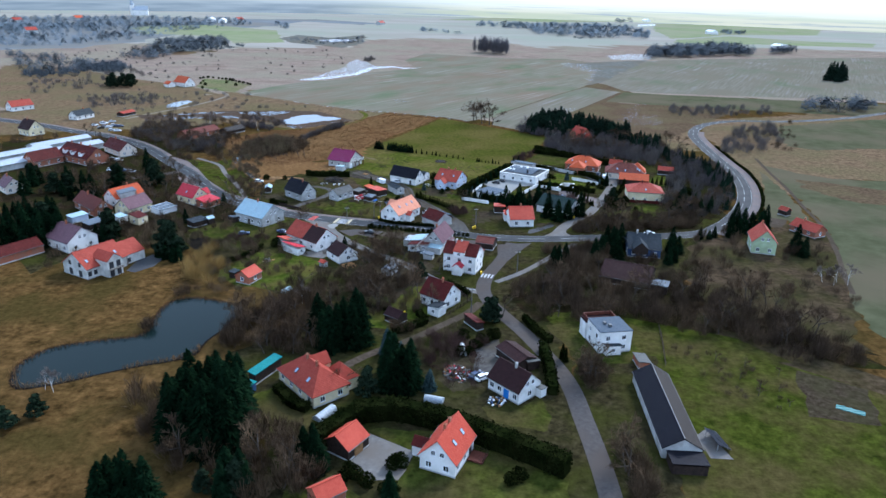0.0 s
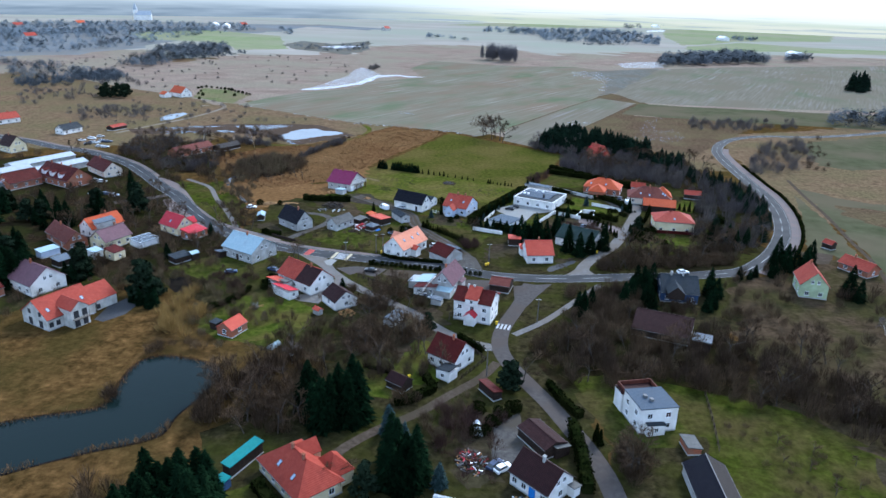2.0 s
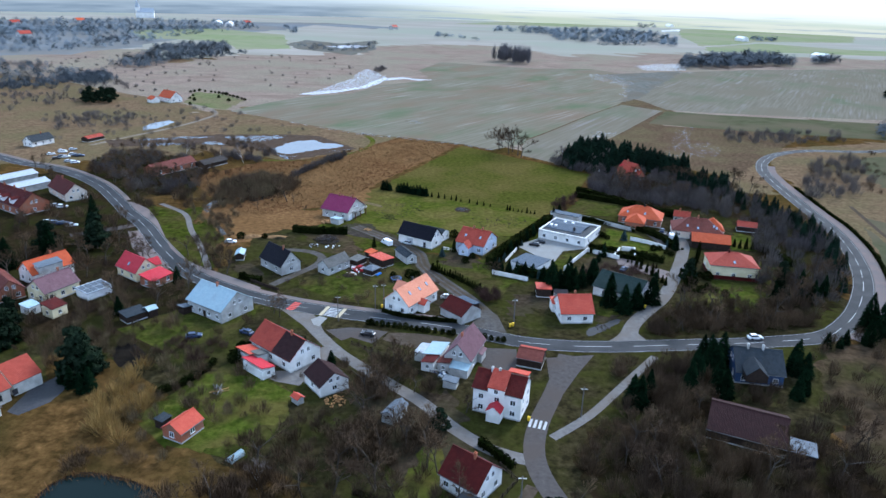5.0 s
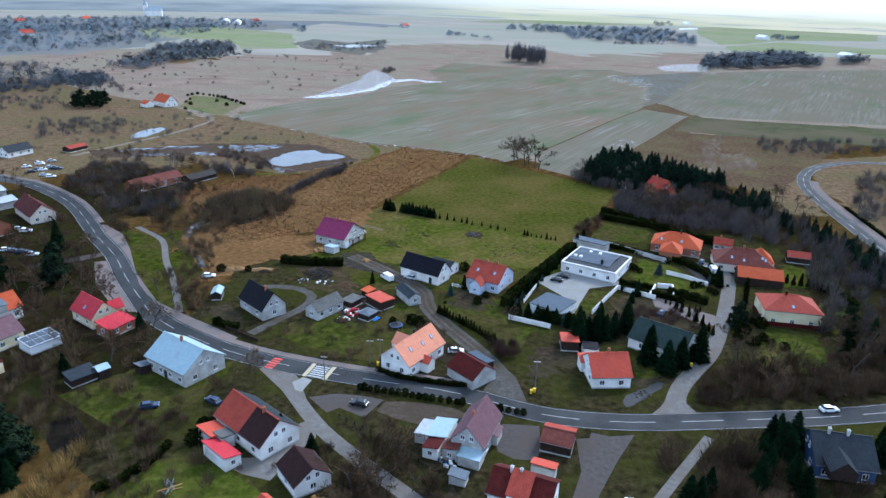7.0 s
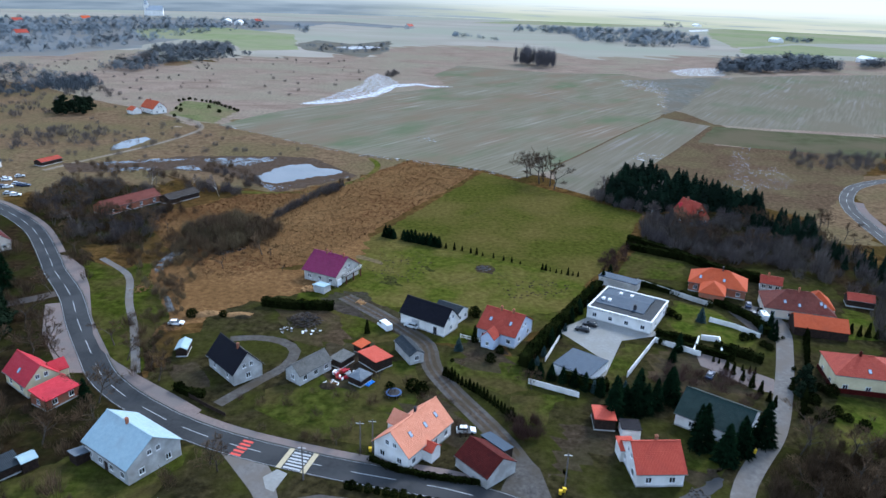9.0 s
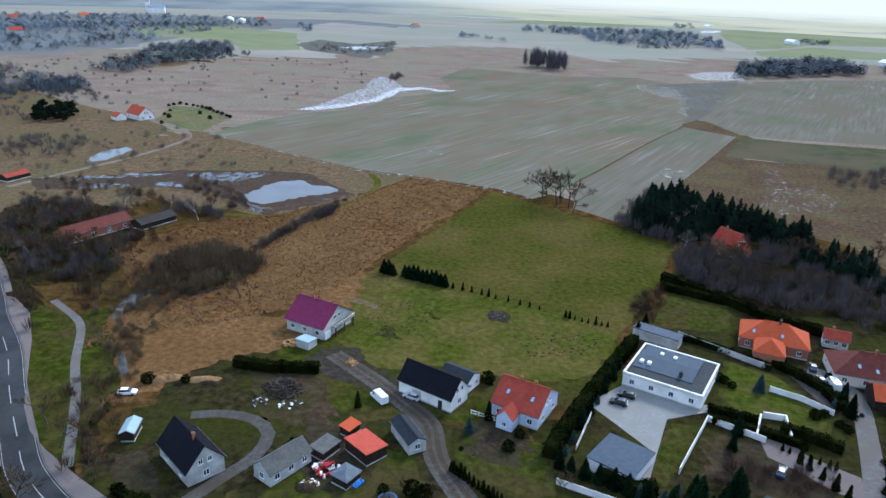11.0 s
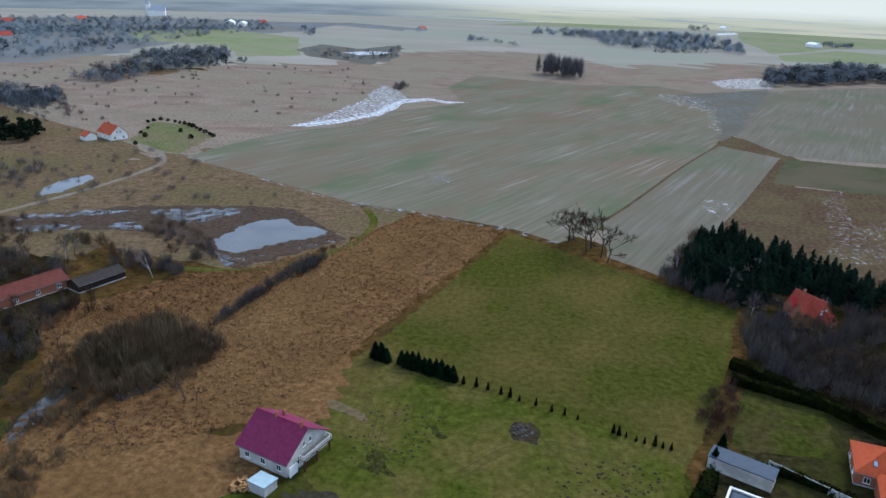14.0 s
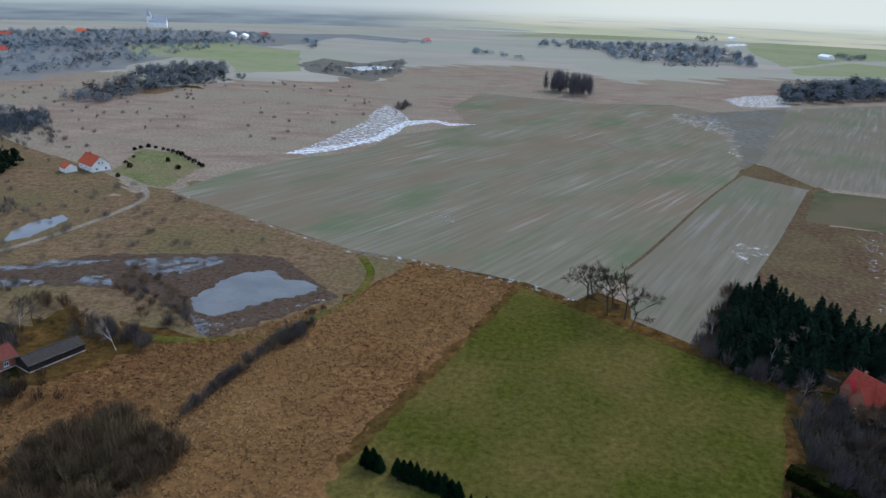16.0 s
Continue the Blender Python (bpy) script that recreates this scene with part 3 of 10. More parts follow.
plot("reed_strip", [(-48.5, 536.1), (-10.4, 518.7), (-49.4, 419.9), (-59.4, 391.6), (-67.9, 379.1), (-96.6, 361.2), (-119, 342.1), (-116.2, 372.6), (-98.6, 412.6), (-84.9, 453.4), (-65.9, 502.4)], REED, 0.028, "reddish brown strip of dry reeds", "reeds", 1.2)
plot("reed_strip", [(-119.8, 321.4), (-112.6, 347.2), (-99.4, 367.2), (-66.9, 374.3), (-63.9, 382.6), (-62.7, 411.3), (-51.3, 420.7), (-49.8, 390.3), (-56.3, 370.8), (-59, 358.2), (-73.6, 348.5), (-85.4, 337.5), (-92.3, 327.5), (-103.6, 303.9)], REED, 0.0276, "reddish dry grass behind the yards", "reeds", 2.5, 2.0)
plot("meadow", [(-52.1, 364.8), (-49.7, 378.3), (-46.3, 390.9), (-41, 407), (-28.8, 402), (-17.4, 398.5), (7, 388.8), (26, 380.2), (29.9, 378.6), (19.3, 356.3), (7.4, 348), (-10.4, 349.5), (-23.9, 351.8), (-38, 347.9)], LUSH, 0.0215, "greener short grass behind the houses", "meadow", 3.0, 2.5)
plot("orchard_meadow", [(53.7, 190.8), (76, 181), (91.9, 169.2), (106.9, 158.4), (115.9, 145.3), (89, 105.4), (45.5, 103.4), (48.1, 128.2), (56.6, 177.2)], ORCHARD, 0.02, "green garden meadow with small fruit trees", "meadow")
plot("tilled_plot", [(90.1, 169.1), (103.7, 160.7), (98.7, 145.3), (83.7, 148.2)], SOIL, 0.0337, "tilled bare garden plot", "plot")
plot("green_field", [(239.5, 523.5), (327.6, 563.9), (370.3, 582.9), (309.2, 451.8), (263.7, 451.5), (227.9, 440.7), (212.8, 452.1), (220.3, 484.5)], PASTURE, 0.02, "pale green field beyond the bend", "field", 2.0)
plot("green_field", [(176.0, 404.1), (186.0, 380.7), (198.7, 371.5), (216.3, 368.4), (272.0, 370.9), (119.2, 156.7), (125.8, 209.4), (139.4, 242.5), (156.3, 287.5), (163.8, 328.3), (171.1, 373.4)], PASTURE, 0.02, "olive winter field behind the birches", "field", 1.5)
plot("wet_hollow", [(179.1, 366.0), (193.7, 361.7), (207.9, 353.6), (234.6, 340.3), (220.0, 318.4), (191.5, 324.8), (180.9, 337.0), (175.0, 351.8)], MARSH, 0.024, "dark wet hollow in the olive field", "marsh", 3.0)
ribbon("track", smooth_line([(177.6, 413.2), (171.1, 376.7), (167.0, 348.9), (160.3, 315.9), (155.1, 287.3), (145.7, 257.7), (137.7, 237.8), (131.2, 218.9)], 4), -0.9, 0.9, 0.03, TANGRAVEL, "rutted earth track along the field", "track")

plot("brown_grassland", [(-498.2, 367.8), (-181.6, 436.8), (-165.6, 551.4), (-355.5, 984.1), (-1191.3, 615.7)], DRYMID, 0.0025, "brown winter grass on the slope", "grassland", 22, 9)
plot("brown_grassland", [(-640, 1010), (-600.2, 1039.0), (-453.5, 1082.2), (-330.2, 864.2), (-441.6, 800.5), (-560, 780)], HAZEMID, 0.0078, "brown winter grass below the far wood, paled for haze", "grassland", 18, 9)
plot("brown_grassland", [(-480.3, 780.4), (-405.3, 751.5), (-318.7, 689.3), (-258, 652), (-232, 636), (-206, 606), (-212, 560), (-240, 509.9), (-292.6, 491.2), (-420, 560)], DRYMID, 0.0083, "dark brown scrubby grass before the slope", "grassland", 14, 7)
plot("brown_grassland", [(185.5, 526.8), (224.8, 548.8), (321.1, 600.0), (330, 480), (163.6, 335.7), (147.8, 334.1), (157.8, 384.2), (166.1, 440.9), (167.6, 480.1)], DRYMID, 0.0088, "brown winter grass round the road bend", "grassland", 5, 4)
plot("field_edge", [(139.3, 764.7), (174.2, 705.1), (134.9, 599.7), (111.7, 591.7), (118.6, 669.0), (122.6, 728.2)], MARSH, 0.0185, "dull grassy edge between the fields", "verge", 2.0, 3.0)
plot("brown_grassland", [(-334.6, 409.9), (-190.8, 449.7), (-163.8, 478.3), (-127.5, 464.4), (-94.6, 464), (-69.8, 478.3), (-51, 523.1), (-33.1, 560.3), (-59.1, 584.9), (-76.2, 546.8), (-105.6, 574.4), (-169, 631.5), (-222.9, 586.8), (-235.7, 512.9), (-427.9, 472)], DRYMID, 0.007, "brown winter grass round the reed pond", "grassland", 12, 6)
plot("mid_grassland", [(-419.9, 466.7), (-231, 506.3), (-217.5, 576.9), (-164.6, 619.4), (-103.2, 565.3), (-74.7, 539), (-57.8, 575.4), (22.9, 559.4), (51.4, 483.8), (95.4, 574.6), (172.1, 590.6), (546.1, 709.8)] + [(2600, 900), (2600, 1250)] + [(534.1, 1334.6), (316.4, 1319.8), (135.1, 1187.6), (42.4, 1369), (-126.9, 1315), (-231.1, 1062.6), (-331.3, 1044.9), (-365.1, 916), (-455.2, 841.5)] + [(-900, 1050), (-1500, 1150), (-1500, 500)], HAZEMID, 0.006, "straw-brown winter grassland beyond the village, paled for haze", "grassland", 34, 14)
plot("far_grassland", [(-3000, 560), (-900, 900), (-500, 960), (-100, 1020), (300, 1000), (900, 980), (3000, 900), (3000, 3000), (-3000, 3000)], HAZEFAR, 0.004, "straw-coloured grassland in the distance, paled for haze", "grassland", 20, 40)

plot("far_field", [(-655.5, 1428.5), (-543.9, 1583.4), (-366.6, 1464.9), (-282.0, 1169.3), (-345.6, 1120.8), (-405.0, 1242.4), (-470.7, 1271.5), (-552.3, 1267.4)], HAZECROP, 0.03, "green field near the far village, paled for haze", "field", 5, 12)
plot("far_field", [(-286.1, 1187.9), (-404.8, 1633.5), (-392.8, 1839.3), (-261.7, 1776.2), (-128.2, 1643.4), (-75.2, 1530.7), (-151.6, 1272.8), (-256.8, 1344.3)], HAZEFAR, 0.031, "straw-coloured slope beyond the far pond, paled for haze", "field", 5, 12)
plot("far_field", [(498.7, 1847.6), (596.1, 2240.1), (807.5, 2440.0), (959.3, 2246.1), (1067.2, 2161.4), (897.1, 1835.4), (650.6, 1746.8), (449.3, 1530.6)], HAZECROP, 0.03, "green fields behind the far wood, paled for haze", "field", 5, 12)
plot("far_field", [(451.6, 1505.5), (626.7, 1687.0), (756.3, 1565.6), (883.1, 1547.0), (811.7, 1431.1), (680.1, 1419.4), (601.0, 1429.3), (415.5, 1394.4)], HAZECROP, 0.0325, "bright green far field behind the copses", "field", 5, 12)
plot("far_field", [(-60.2, 2151.7), (253.6, 2640.9), (576.6, 2724.9), (640.5, 2459.9), (302.4, 2191.6), (49.5, 2168.1)], HAZECROP, 0.033, "green slope in the distance, paled for haze", "field", 5, 12)
plot("far_marsh", [(-307.1, 1243.9), (-296.9, 1350.5), (-228.1, 1294.8), (-177.9, 1399.3), (-154.0, 1187.3), (-173.6, 1089.5), (-211.5, 1124.8), (-263.4, 1157.9)], BOG, 0.034, "dark boggy hollow with a far pool", "field", 5, 12)
plot("melt_water", [(-237.2, 1232.3), (-205.3, 1270.2), (-175.2, 1261.7), (-178.7, 1227.2), (-210.4, 1202.1)], MELT, 0.05, "pale far pool in the hollow", "ice", 2, 4)
plot("melt_water", [(534.1, 2171.9), (605.8, 2246.4), (578.8, 2146.1), (509.4, 2077.2)], MELT, 0.05, "pale snow strip on the far fields", "ice", 2, 4)

def distance_backdrop():
    """A glowing shell at the horizon, far behind all else, with hazy land and woods painted on."""
    bm = bmesh.new()
    n = 60
    rows = [(2250, -1), (2400, 9), (2700, 28), (3100, 60), (3700, 120), (4500, 260)]
    g = []
    for i in range(n + 1):
        a = radians(-75 + 150 * i / n)
        g.append([bm.verts.new((r * math.sin(a), 150 + r * math.cos(a), z)) for r, z in rows])
    for i in range(n):
        for k in range(len(rows) - 1):
            bm.faces.new((g[i + 1][k], g[i][k], g[i][k + 1], g[i + 1][k + 1]))
    m, nd, l, p = principled("painted_haze_glow")
    nd.remove(p)
    geo = nd.new("ShaderNodeNewGeometry")
    sep = nd.new("ShaderNodeSeparateXYZ")
    l.new(geo.outputs["Position"], sep.inputs[0])

    def clumps(sx, sz, lo, hi, detail):
        mp = nd.new("ShaderNodeMapping")
        mp.inputs["Scale"].default_value = (sx, sx, sz)
        l.new(geo.outputs["Position"], mp.inputs[0])
        nz = nd.new("ShaderNodeTexNoise")
        nz.inputs["Scale"].default_value, nz.inputs["Detail"].default_value = 1.0, detail
        l.new(mp.outputs[0], nz.inputs["Vector"])
        r = nd.new("ShaderNodeMapRange")
        r.inputs[1].default_value, r.inputs[2].default_value = lo, hi
        l.new(nz.outputs[0], r.inputs[0])
        return r.outputs[0]

    def span(out, lo, hi):
        r = nd.new("ShaderNodeMapRange")
        r.interpolation_type = "SMOOTHSTEP"
        r.inputs[1].default_value, r.inputs[2].default_value = lo, hi
        l.new(out, r.inputs[0])
        return r.outputs[0]

    def blend(f, x, y):
        k = nd.new("ShaderNodeMix")
        k.data_type = "RGBA"
        l.new(f, k.inputs[0])
        for v, i in ((x, 6), (y, 7)):
            if isinstance(v, tuple):
                k.inputs[i].default_value = (*v, 1)
            else:
                l.new(v, k.inputs[i])
        return k.outputs[2]

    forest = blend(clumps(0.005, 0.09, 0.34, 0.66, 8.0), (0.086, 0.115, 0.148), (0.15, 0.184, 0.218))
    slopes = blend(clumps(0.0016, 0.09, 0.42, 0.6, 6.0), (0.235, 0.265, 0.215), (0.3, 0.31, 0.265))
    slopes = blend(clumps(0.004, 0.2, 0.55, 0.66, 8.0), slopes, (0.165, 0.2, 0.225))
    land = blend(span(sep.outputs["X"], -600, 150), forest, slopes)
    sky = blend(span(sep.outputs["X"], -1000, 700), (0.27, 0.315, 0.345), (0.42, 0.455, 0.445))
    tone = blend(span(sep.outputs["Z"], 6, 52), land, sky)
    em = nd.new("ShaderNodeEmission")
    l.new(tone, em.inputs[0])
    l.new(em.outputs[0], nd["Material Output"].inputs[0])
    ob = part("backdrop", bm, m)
    return tagged(ob, "glowing backdrop painted with hazy woods and sky", "backdrop", kind="structure")


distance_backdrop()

# yards and gardens
plot("village_ground", [(-180.2, 275.9), (-121.9, 304.3), (-97.1, 284.2), (-84.9, 308.3), (-86, 343.3), (-70.1, 371), (-54.6, 343), (-6.3, 323.2), (12.1, 339.3), (34.4, 374.7), (66.5, 408.5), (117.7, 399.4), (120.2, 300.5), (90.2, 233.4), (33.2, 192.5), (31.2, 159.5), (-25.4, 156.1), (-35, 202.5), (-53.2, 205.9), (-72.7, 229.4), (-95, 244.6), (-110.9, 243.2), (-135.2, 215.3)], ROUGH, 0.012, "trodden winter grass of the village yards", "ground", 3.0, 2.5)
def lawn(pts, i):
    plot("lawn", pts, LAWN, 0.022 + 0.0005 * i, "short green winter lawn beside a house", "lawn", 0.8, 2.0)


lawn([(-76.6, 220), (-65.4, 240), (-52.3, 239.4), (-42.2, 222.8), (-47.9, 206.3), (-58.4, 209.2)], 0)
lawn([(-18.2, 204.9), (-16.8, 211.2), (-8.8, 214.9), (-6.9, 204.1), (-8, 198.9), (-15.7, 193.4)], 1)
lawn([(-24.6, 194.5), (-23.3, 198.4), (-17.2, 198.2), (-13.9, 189.2), (-21.9, 184.4)], 2)
lawn([(-57.2, 301.1), (-37, 316.7), (-22.6, 318.5), (-20.4, 302.9), (-29.7, 282.5), (-40.9, 284.2), (-57.2, 292.9)], 3)
lawn([(-15.4, 319.3), (3.7, 324.6), (4.5, 308.2), (-1, 305.1), (-13.6, 312.6)], 4)
lawn([(54.3, 365.9), (64.6, 360.7), (72.1, 341.9), (67.5, 335.4), (48.9, 340.7), (47.5, 348.2)], 5)
lawn([(32.9, 335), (39.8, 334.6), (27.2, 312.9), (22.7, 312.4)], 6)
lawn([(44.8, 398.4), (50.8, 412), (66.5, 407.2), (62.8, 387.3), (57.4, 382.1), (39.5, 383.1)], 7)
lawn([(80.6, 314.5), (94.9, 311.2), (88.5, 299.3), (73, 297.6)], 8)
lawn([(106.4, 367.4), (114.2, 362.4), (106.8, 346.2), (99.3, 348.7)], 9)
lawn([(37.5, 289.7), (50.6, 297.3), (51.6, 289.3), (37.1, 275.5), (35.2, 278.6)], 10)
lawn([(0.3, 305.3), (13.9, 306.8), (7.5, 292.5), (0.1, 296)], 11)
lawn([(-15.6, 137.8), (6.2, 138), (12, 131.6), (25, 125.2), (23.5, 107.4), (1, 106.3), (-9.1, 120.1), (-4.8, 128.8)], 12)
lawn([(-45.8, 149.1), (-39, 153.2), (-27.7, 143.4), (-28.5, 135), (-42, 136.3)], 13)
lawn([(8.9, 147.8), (15.3, 145.9), (24.4, 153.4), (23.9, 139), (12.5, 141.4)], 14)
lawn([(28.7, 190.1), (37.1, 192.4), (52.7, 190), (51.6, 169.5), (39.9, 168.7), (32.4, 177.1)], 15)
lawn([(-100.5, 259.7), (-87.2, 273.8), (-75.1, 272.4), (-64.6, 279), (-68, 258.4), (-81.3, 248.5)], 16)
lawn([(-73.8, 227.8), (-63.5, 244.3), (-54.8, 243.3), (-42.7, 230.6)], 17)
lawn([(71.4, 299.6), (91.8, 308.4), (90.7, 295.6), (71.1, 290.6)], 18)
lawn([(-139.2, 248.4), (-122.1, 236.9), (-110.9, 243.2), (-104.1, 233.3), (-118.6, 216.6)], 19)
lawn([(-28, 122.4), (-22.9, 124.4), (-14, 116.5), (-28.6, 115.7)], 20)
plot("driveway", [(-20.7, 129.8), (-14.8, 136.2), (-4.9, 130.6), (-7.6, 121.8), (-13.1, 121.5)], CONCRETE, 0.034, "pale gravel driveway before the garage", "driveway", 0.2)
plot("driveway", [(14.8, 340.5), (24.8, 350.1), (46.9, 342.1), (32.4, 336.3), (23.5, 313), (20.2, 314.7), (26.2, 324.3), (18.3, 335.8)], PALEPAVE, 0.036, "pale paved forecourt of the modern house", "driveway", 0.0)
plot("driveway", [(67.9, 364.4), (79, 363.8), (85, 353), (79.7, 343.5), (71.7, 347.7)], OLDROAD, 0.036, "paved forecourt before the villas", "driveway", 0.1)
plot("driveway", [(-42.8, 264.8), (-36.3, 267.0), (-30.6, 266.6), (-25.2, 265.4), (-28.7, 258.1), (-34.9, 261.2), (-37.3, 259.0)], OLDROAD, 0.036, "worn grey parking bay", "driveway", 0.0)
plot("driveway", [(-53.5, 239.2), (-51.9, 241.4), (-47.7, 242.1), (-43.9, 246.5), (-42.1, 254.5), (-39.8, 256.3), (-37.5, 249.9), (-40.9, 243.3), (-43.2, 235.4), (-49.5, 237.0)], CONCRETE, 0.036, "concrete yard round the farmhouse", "driveway", 0.2)
plot("lawn", [(-74, 217), (-69.7, 229.2), (-68.1, 232.3), (-66.2, 238.0), (-63.5, 239.6), (-58.0, 238.2), (-53.0, 238.0), (-48.9, 235.4), (-44.0, 232.0), (-43.6, 224), (-50, 213), (-58, 209), (-66, 210)], FRESH, 0.0345, "fresh green lawn behind the farmhouse", "lawn", 1.2, 1.5)
plot("lawn", [(-16.5, 197.8), (-11.2, 213.8), (-7.8, 214.0), (-7.3, 204.8), (-3.7, 192.7), (-10.7, 190.3), (-15.2, 184.5), (-22.1, 184.9), (-23.3, 193.2)], FRESH, 0.0347, "fresh green lawn beside the small white house", "lawn", 0.9, 1.5)
plot("lawn", [(54.8, 364.6), (64.6, 359.7), (71.1, 341.9), (67.5, 336.4), (49.9, 341.2), (48.5, 348.2)], FRESH, 0.0349, "fresh green lawn of the modern house", "lawn", 0.3, 1.5)
plot("lawn", [(77.4, 304.9), (85.4, 308.2), (92.6, 301.8), (83.3, 288.0), (71.4, 289.9)], FRESH, 0.0351, "green lawn below the cream house", "lawn", 1.2, 1.5)
plot("lawn", [(101.3, 357.8), (112.5, 360.9), (108.7, 345.4), (98.0, 345.3)], FRESH, 0.0353, "green lawn beside the villas", "lawn", 0.6, 1.5)
plot("lawn", [(105.0, 333.8), (109.4, 326.3), (99.4, 311.1), (97.6, 317.0)], FRESH, 0.0355, "green strip of lawn beside the cream house", "lawn", 0.6, 1.5)
plot("rough_grass", [(85.3, 245.0), (96.1, 264.4), (107.0, 270.9), (118.9, 272.1), (124, 280), (134, 283), (131.8, 247.3), (126.6, 236.3), (112.9, 207.2), (98.8, 229.4), (89.9, 234.0)], ROUGHBROWN, 0.0142, "brown rough grass round the mint house", "grassland", 2.0)
plot("rough_grass", [(134, 285.9), (146.8, 295.9), (156, 286), (143, 250), (134, 228), (128, 232), (130.9, 251.7), (131.7, 264.6)], ROUGHBROWN, 0.0152, "brown rough grass beside the field track", "grassland", 1.5)
plot("rough_grass", [(144.3, 500.6), (165.1, 495.1), (150.4, 428.2), (130.2, 430.4)], DRYMID, 0.0092, "brown grass between wood and road", "grassland", 2.5)
plot("rough_grass", [(170, 500), (183.1, 540.5), (253.5, 566.7), (358.4, 606.0), (350.4, 570.6), (243.8, 532.1), (180.9, 509.4)], DRYMID, 0.0094, "brown verge of the far road", "verge", 2.0)
plot("rough_grass", [(74, 184), (78, 192), (94, 180), (112, 166), (128, 150), (116, 144), (106, 157), (90, 169)], ROUGHBROWN, 0.0148, "brown rough grass behind the orchard", "grassland", 2.0)
plot("rough_grass", [(-128, 366), (-119, 373), (-113.5, 362), (-104.5, 348.5), (-96.5, 336), (-95, 318), (-90, 305.5), (-92, 303.5), (-101.5, 324), (-110, 340), (-119, 356)], ORCHARD, 0.0292, "olive grass between footpath and ditch", "grassland", 1.6)
plot("rough_grass", [(-143, 373), (-128, 367), (-119, 357.5), (-110, 341.5), (-101, 324.5), (-91.5, 304), (-97.9, 308.8), (-104.8, 314), (-111.3, 322), (-119.3, 335.5), (-128.3, 350.7), (-138.5, 366)], ORCHARD, 0.0294, "olive grass between road and footpath", "grassland", 0.3)
plot("orchard_meadow", [(29.6, 196.9), (39.2, 199.6), (54.3, 195.9), (80.3, 186.0), (92, 172), (60, 172), (33, 182)], ORCHARD, 0.0194, "green grass behind the box house", "meadow", 1.5)
plot("yard", [(8.5, 176.4), (14.8, 180.7), (15.3, 168.5), (11.8, 160.7), (7.7, 162.5)], GRAVEL, 0.033, "gravel yard with parked cars", "yard", 0.4)
plot("yard", [(2.3, 258.6), (10.6, 258.6), (10.3, 250.5), (9, 246.5), (4.5, 246.5), (1.2, 248.7), (0.6, 253.6)], OLDROAD, 0.033, "grey concrete yard beside the mauve house", "yard", 0.15)
ribbon("track", smooth_line([(-74.1, 324.3), (-67.3, 325.8), (-59.9, 324.5), (-55.1, 319.8), (-55.6, 312.2), (-58.9, 306.5), (-62.4, 300.5), (-66.1, 293.9)], 3), -1.5, 1.5, 0.033, GRAVEL, "curved gravel drive behind the black roof house", "track")
def yard_soil(pts, label, i):
    plot("yard_soil", pts, ROUGHBROWN if "grass" in label or "scrap" in label else SOIL, 0.0265 + 0.0003 * i, label, "ground", 2.4, 1.5)


yard_soil([(38.4, 328.2), (45.8, 334.4), (53.1, 327.6), (59.1, 319.3), (59.4, 312), (53.5, 306.1), (47.2, 311.9), (40.5, 312.4), (36.1, 317.1)], "brown winter grass behind the green-roofed house", 1)
yard_soil([(-83.5, 307.8), (-78.7, 311.7), (-73.2, 306.4), (-73.5, 299.2), (-77.8, 298.7)], "dug garden beds beside the pale blue shed", 0)
yard_soil([(-66.2, 343.6), (-56.3, 348), (-48.1, 341.4), (-42.3, 325.1), (-50.4, 323.5), (-60.3, 326)], "dark trampled earth round the scrap heap", 1)
yard_soil([(-48, 322.8), (-35.9, 327.5), (-32.7, 317.3), (-36.7, 303.4), (-42.7, 302.8)], "dark trampled earth round the sheds", 2)
yard_soil([(-11.4, 330.5), (-2.2, 333.3), (0.7, 321.3), (-6.6, 314.8), (-13.9, 319.5)], "bare earth garden before the red roof house", 3)
yard_soil([(40.2, 326), (48.9, 331.6), (57.1, 321.8), (59.4, 312), (47.6, 313.2), (37.7, 312.1)], "brown garden beds behind the white wall", 4)
yard_soil([(10.6, 292.5), (23.6, 296.4), (23.4, 288.2), (15.8, 280), (8, 275.8)], "dark gravel yard beside the coral roof house", 5)
yard_soil([(35.2, 278.6), (47.9, 288.9), (44.9, 283.1), (36.6, 273.8)], "dug garden beds beside the lane", 6)
yard_soil([(-26.6, 294.1), (-15.9, 305.9), (-12.8, 299), (-4.9, 285.2), (-9.6, 282.8)], "dark earth round the peach roof house", 7)
yard_soil([(-49.6, 357.1), (-34.2, 348.9), (-24.7, 339), (-26.9, 330.2), (-41.6, 342.2)], "muddy ground beside the yard track", 8)
yard_soil([(2.2, 179.8), (14.6, 183.9), (9.1, 154.9), (1.1, 154.4)], "dark yard earth among junk", 9)
yard_soil([(-29.2, 230.2), (-6.4, 237.4), (0.1, 209.2), (-15, 199.9)], "dark garden soil behind the houses", 10)
plot("yard", [(-26.8, 261.1), (-24.7, 264.8), (-17.1, 265.3), (-9.1, 263.8), (-5.2, 261.3), (-8.9, 258.7), (-15.1, 256.6), (-21.5, 258.1)], TANGRAVEL, 0.0345, "bare tan gravel between road and house", "yard", 0.5)
plot("driveway", [(51.2, 330.3), (56.6, 333.5), (59.9, 326.1), (67.9, 320.3), (65.8, 313.3), (61, 314.8), (56, 320.5), (50.9, 325)], PAVING, 0.037, "red-paved drive behind the white gate", "driveway", 0.0)
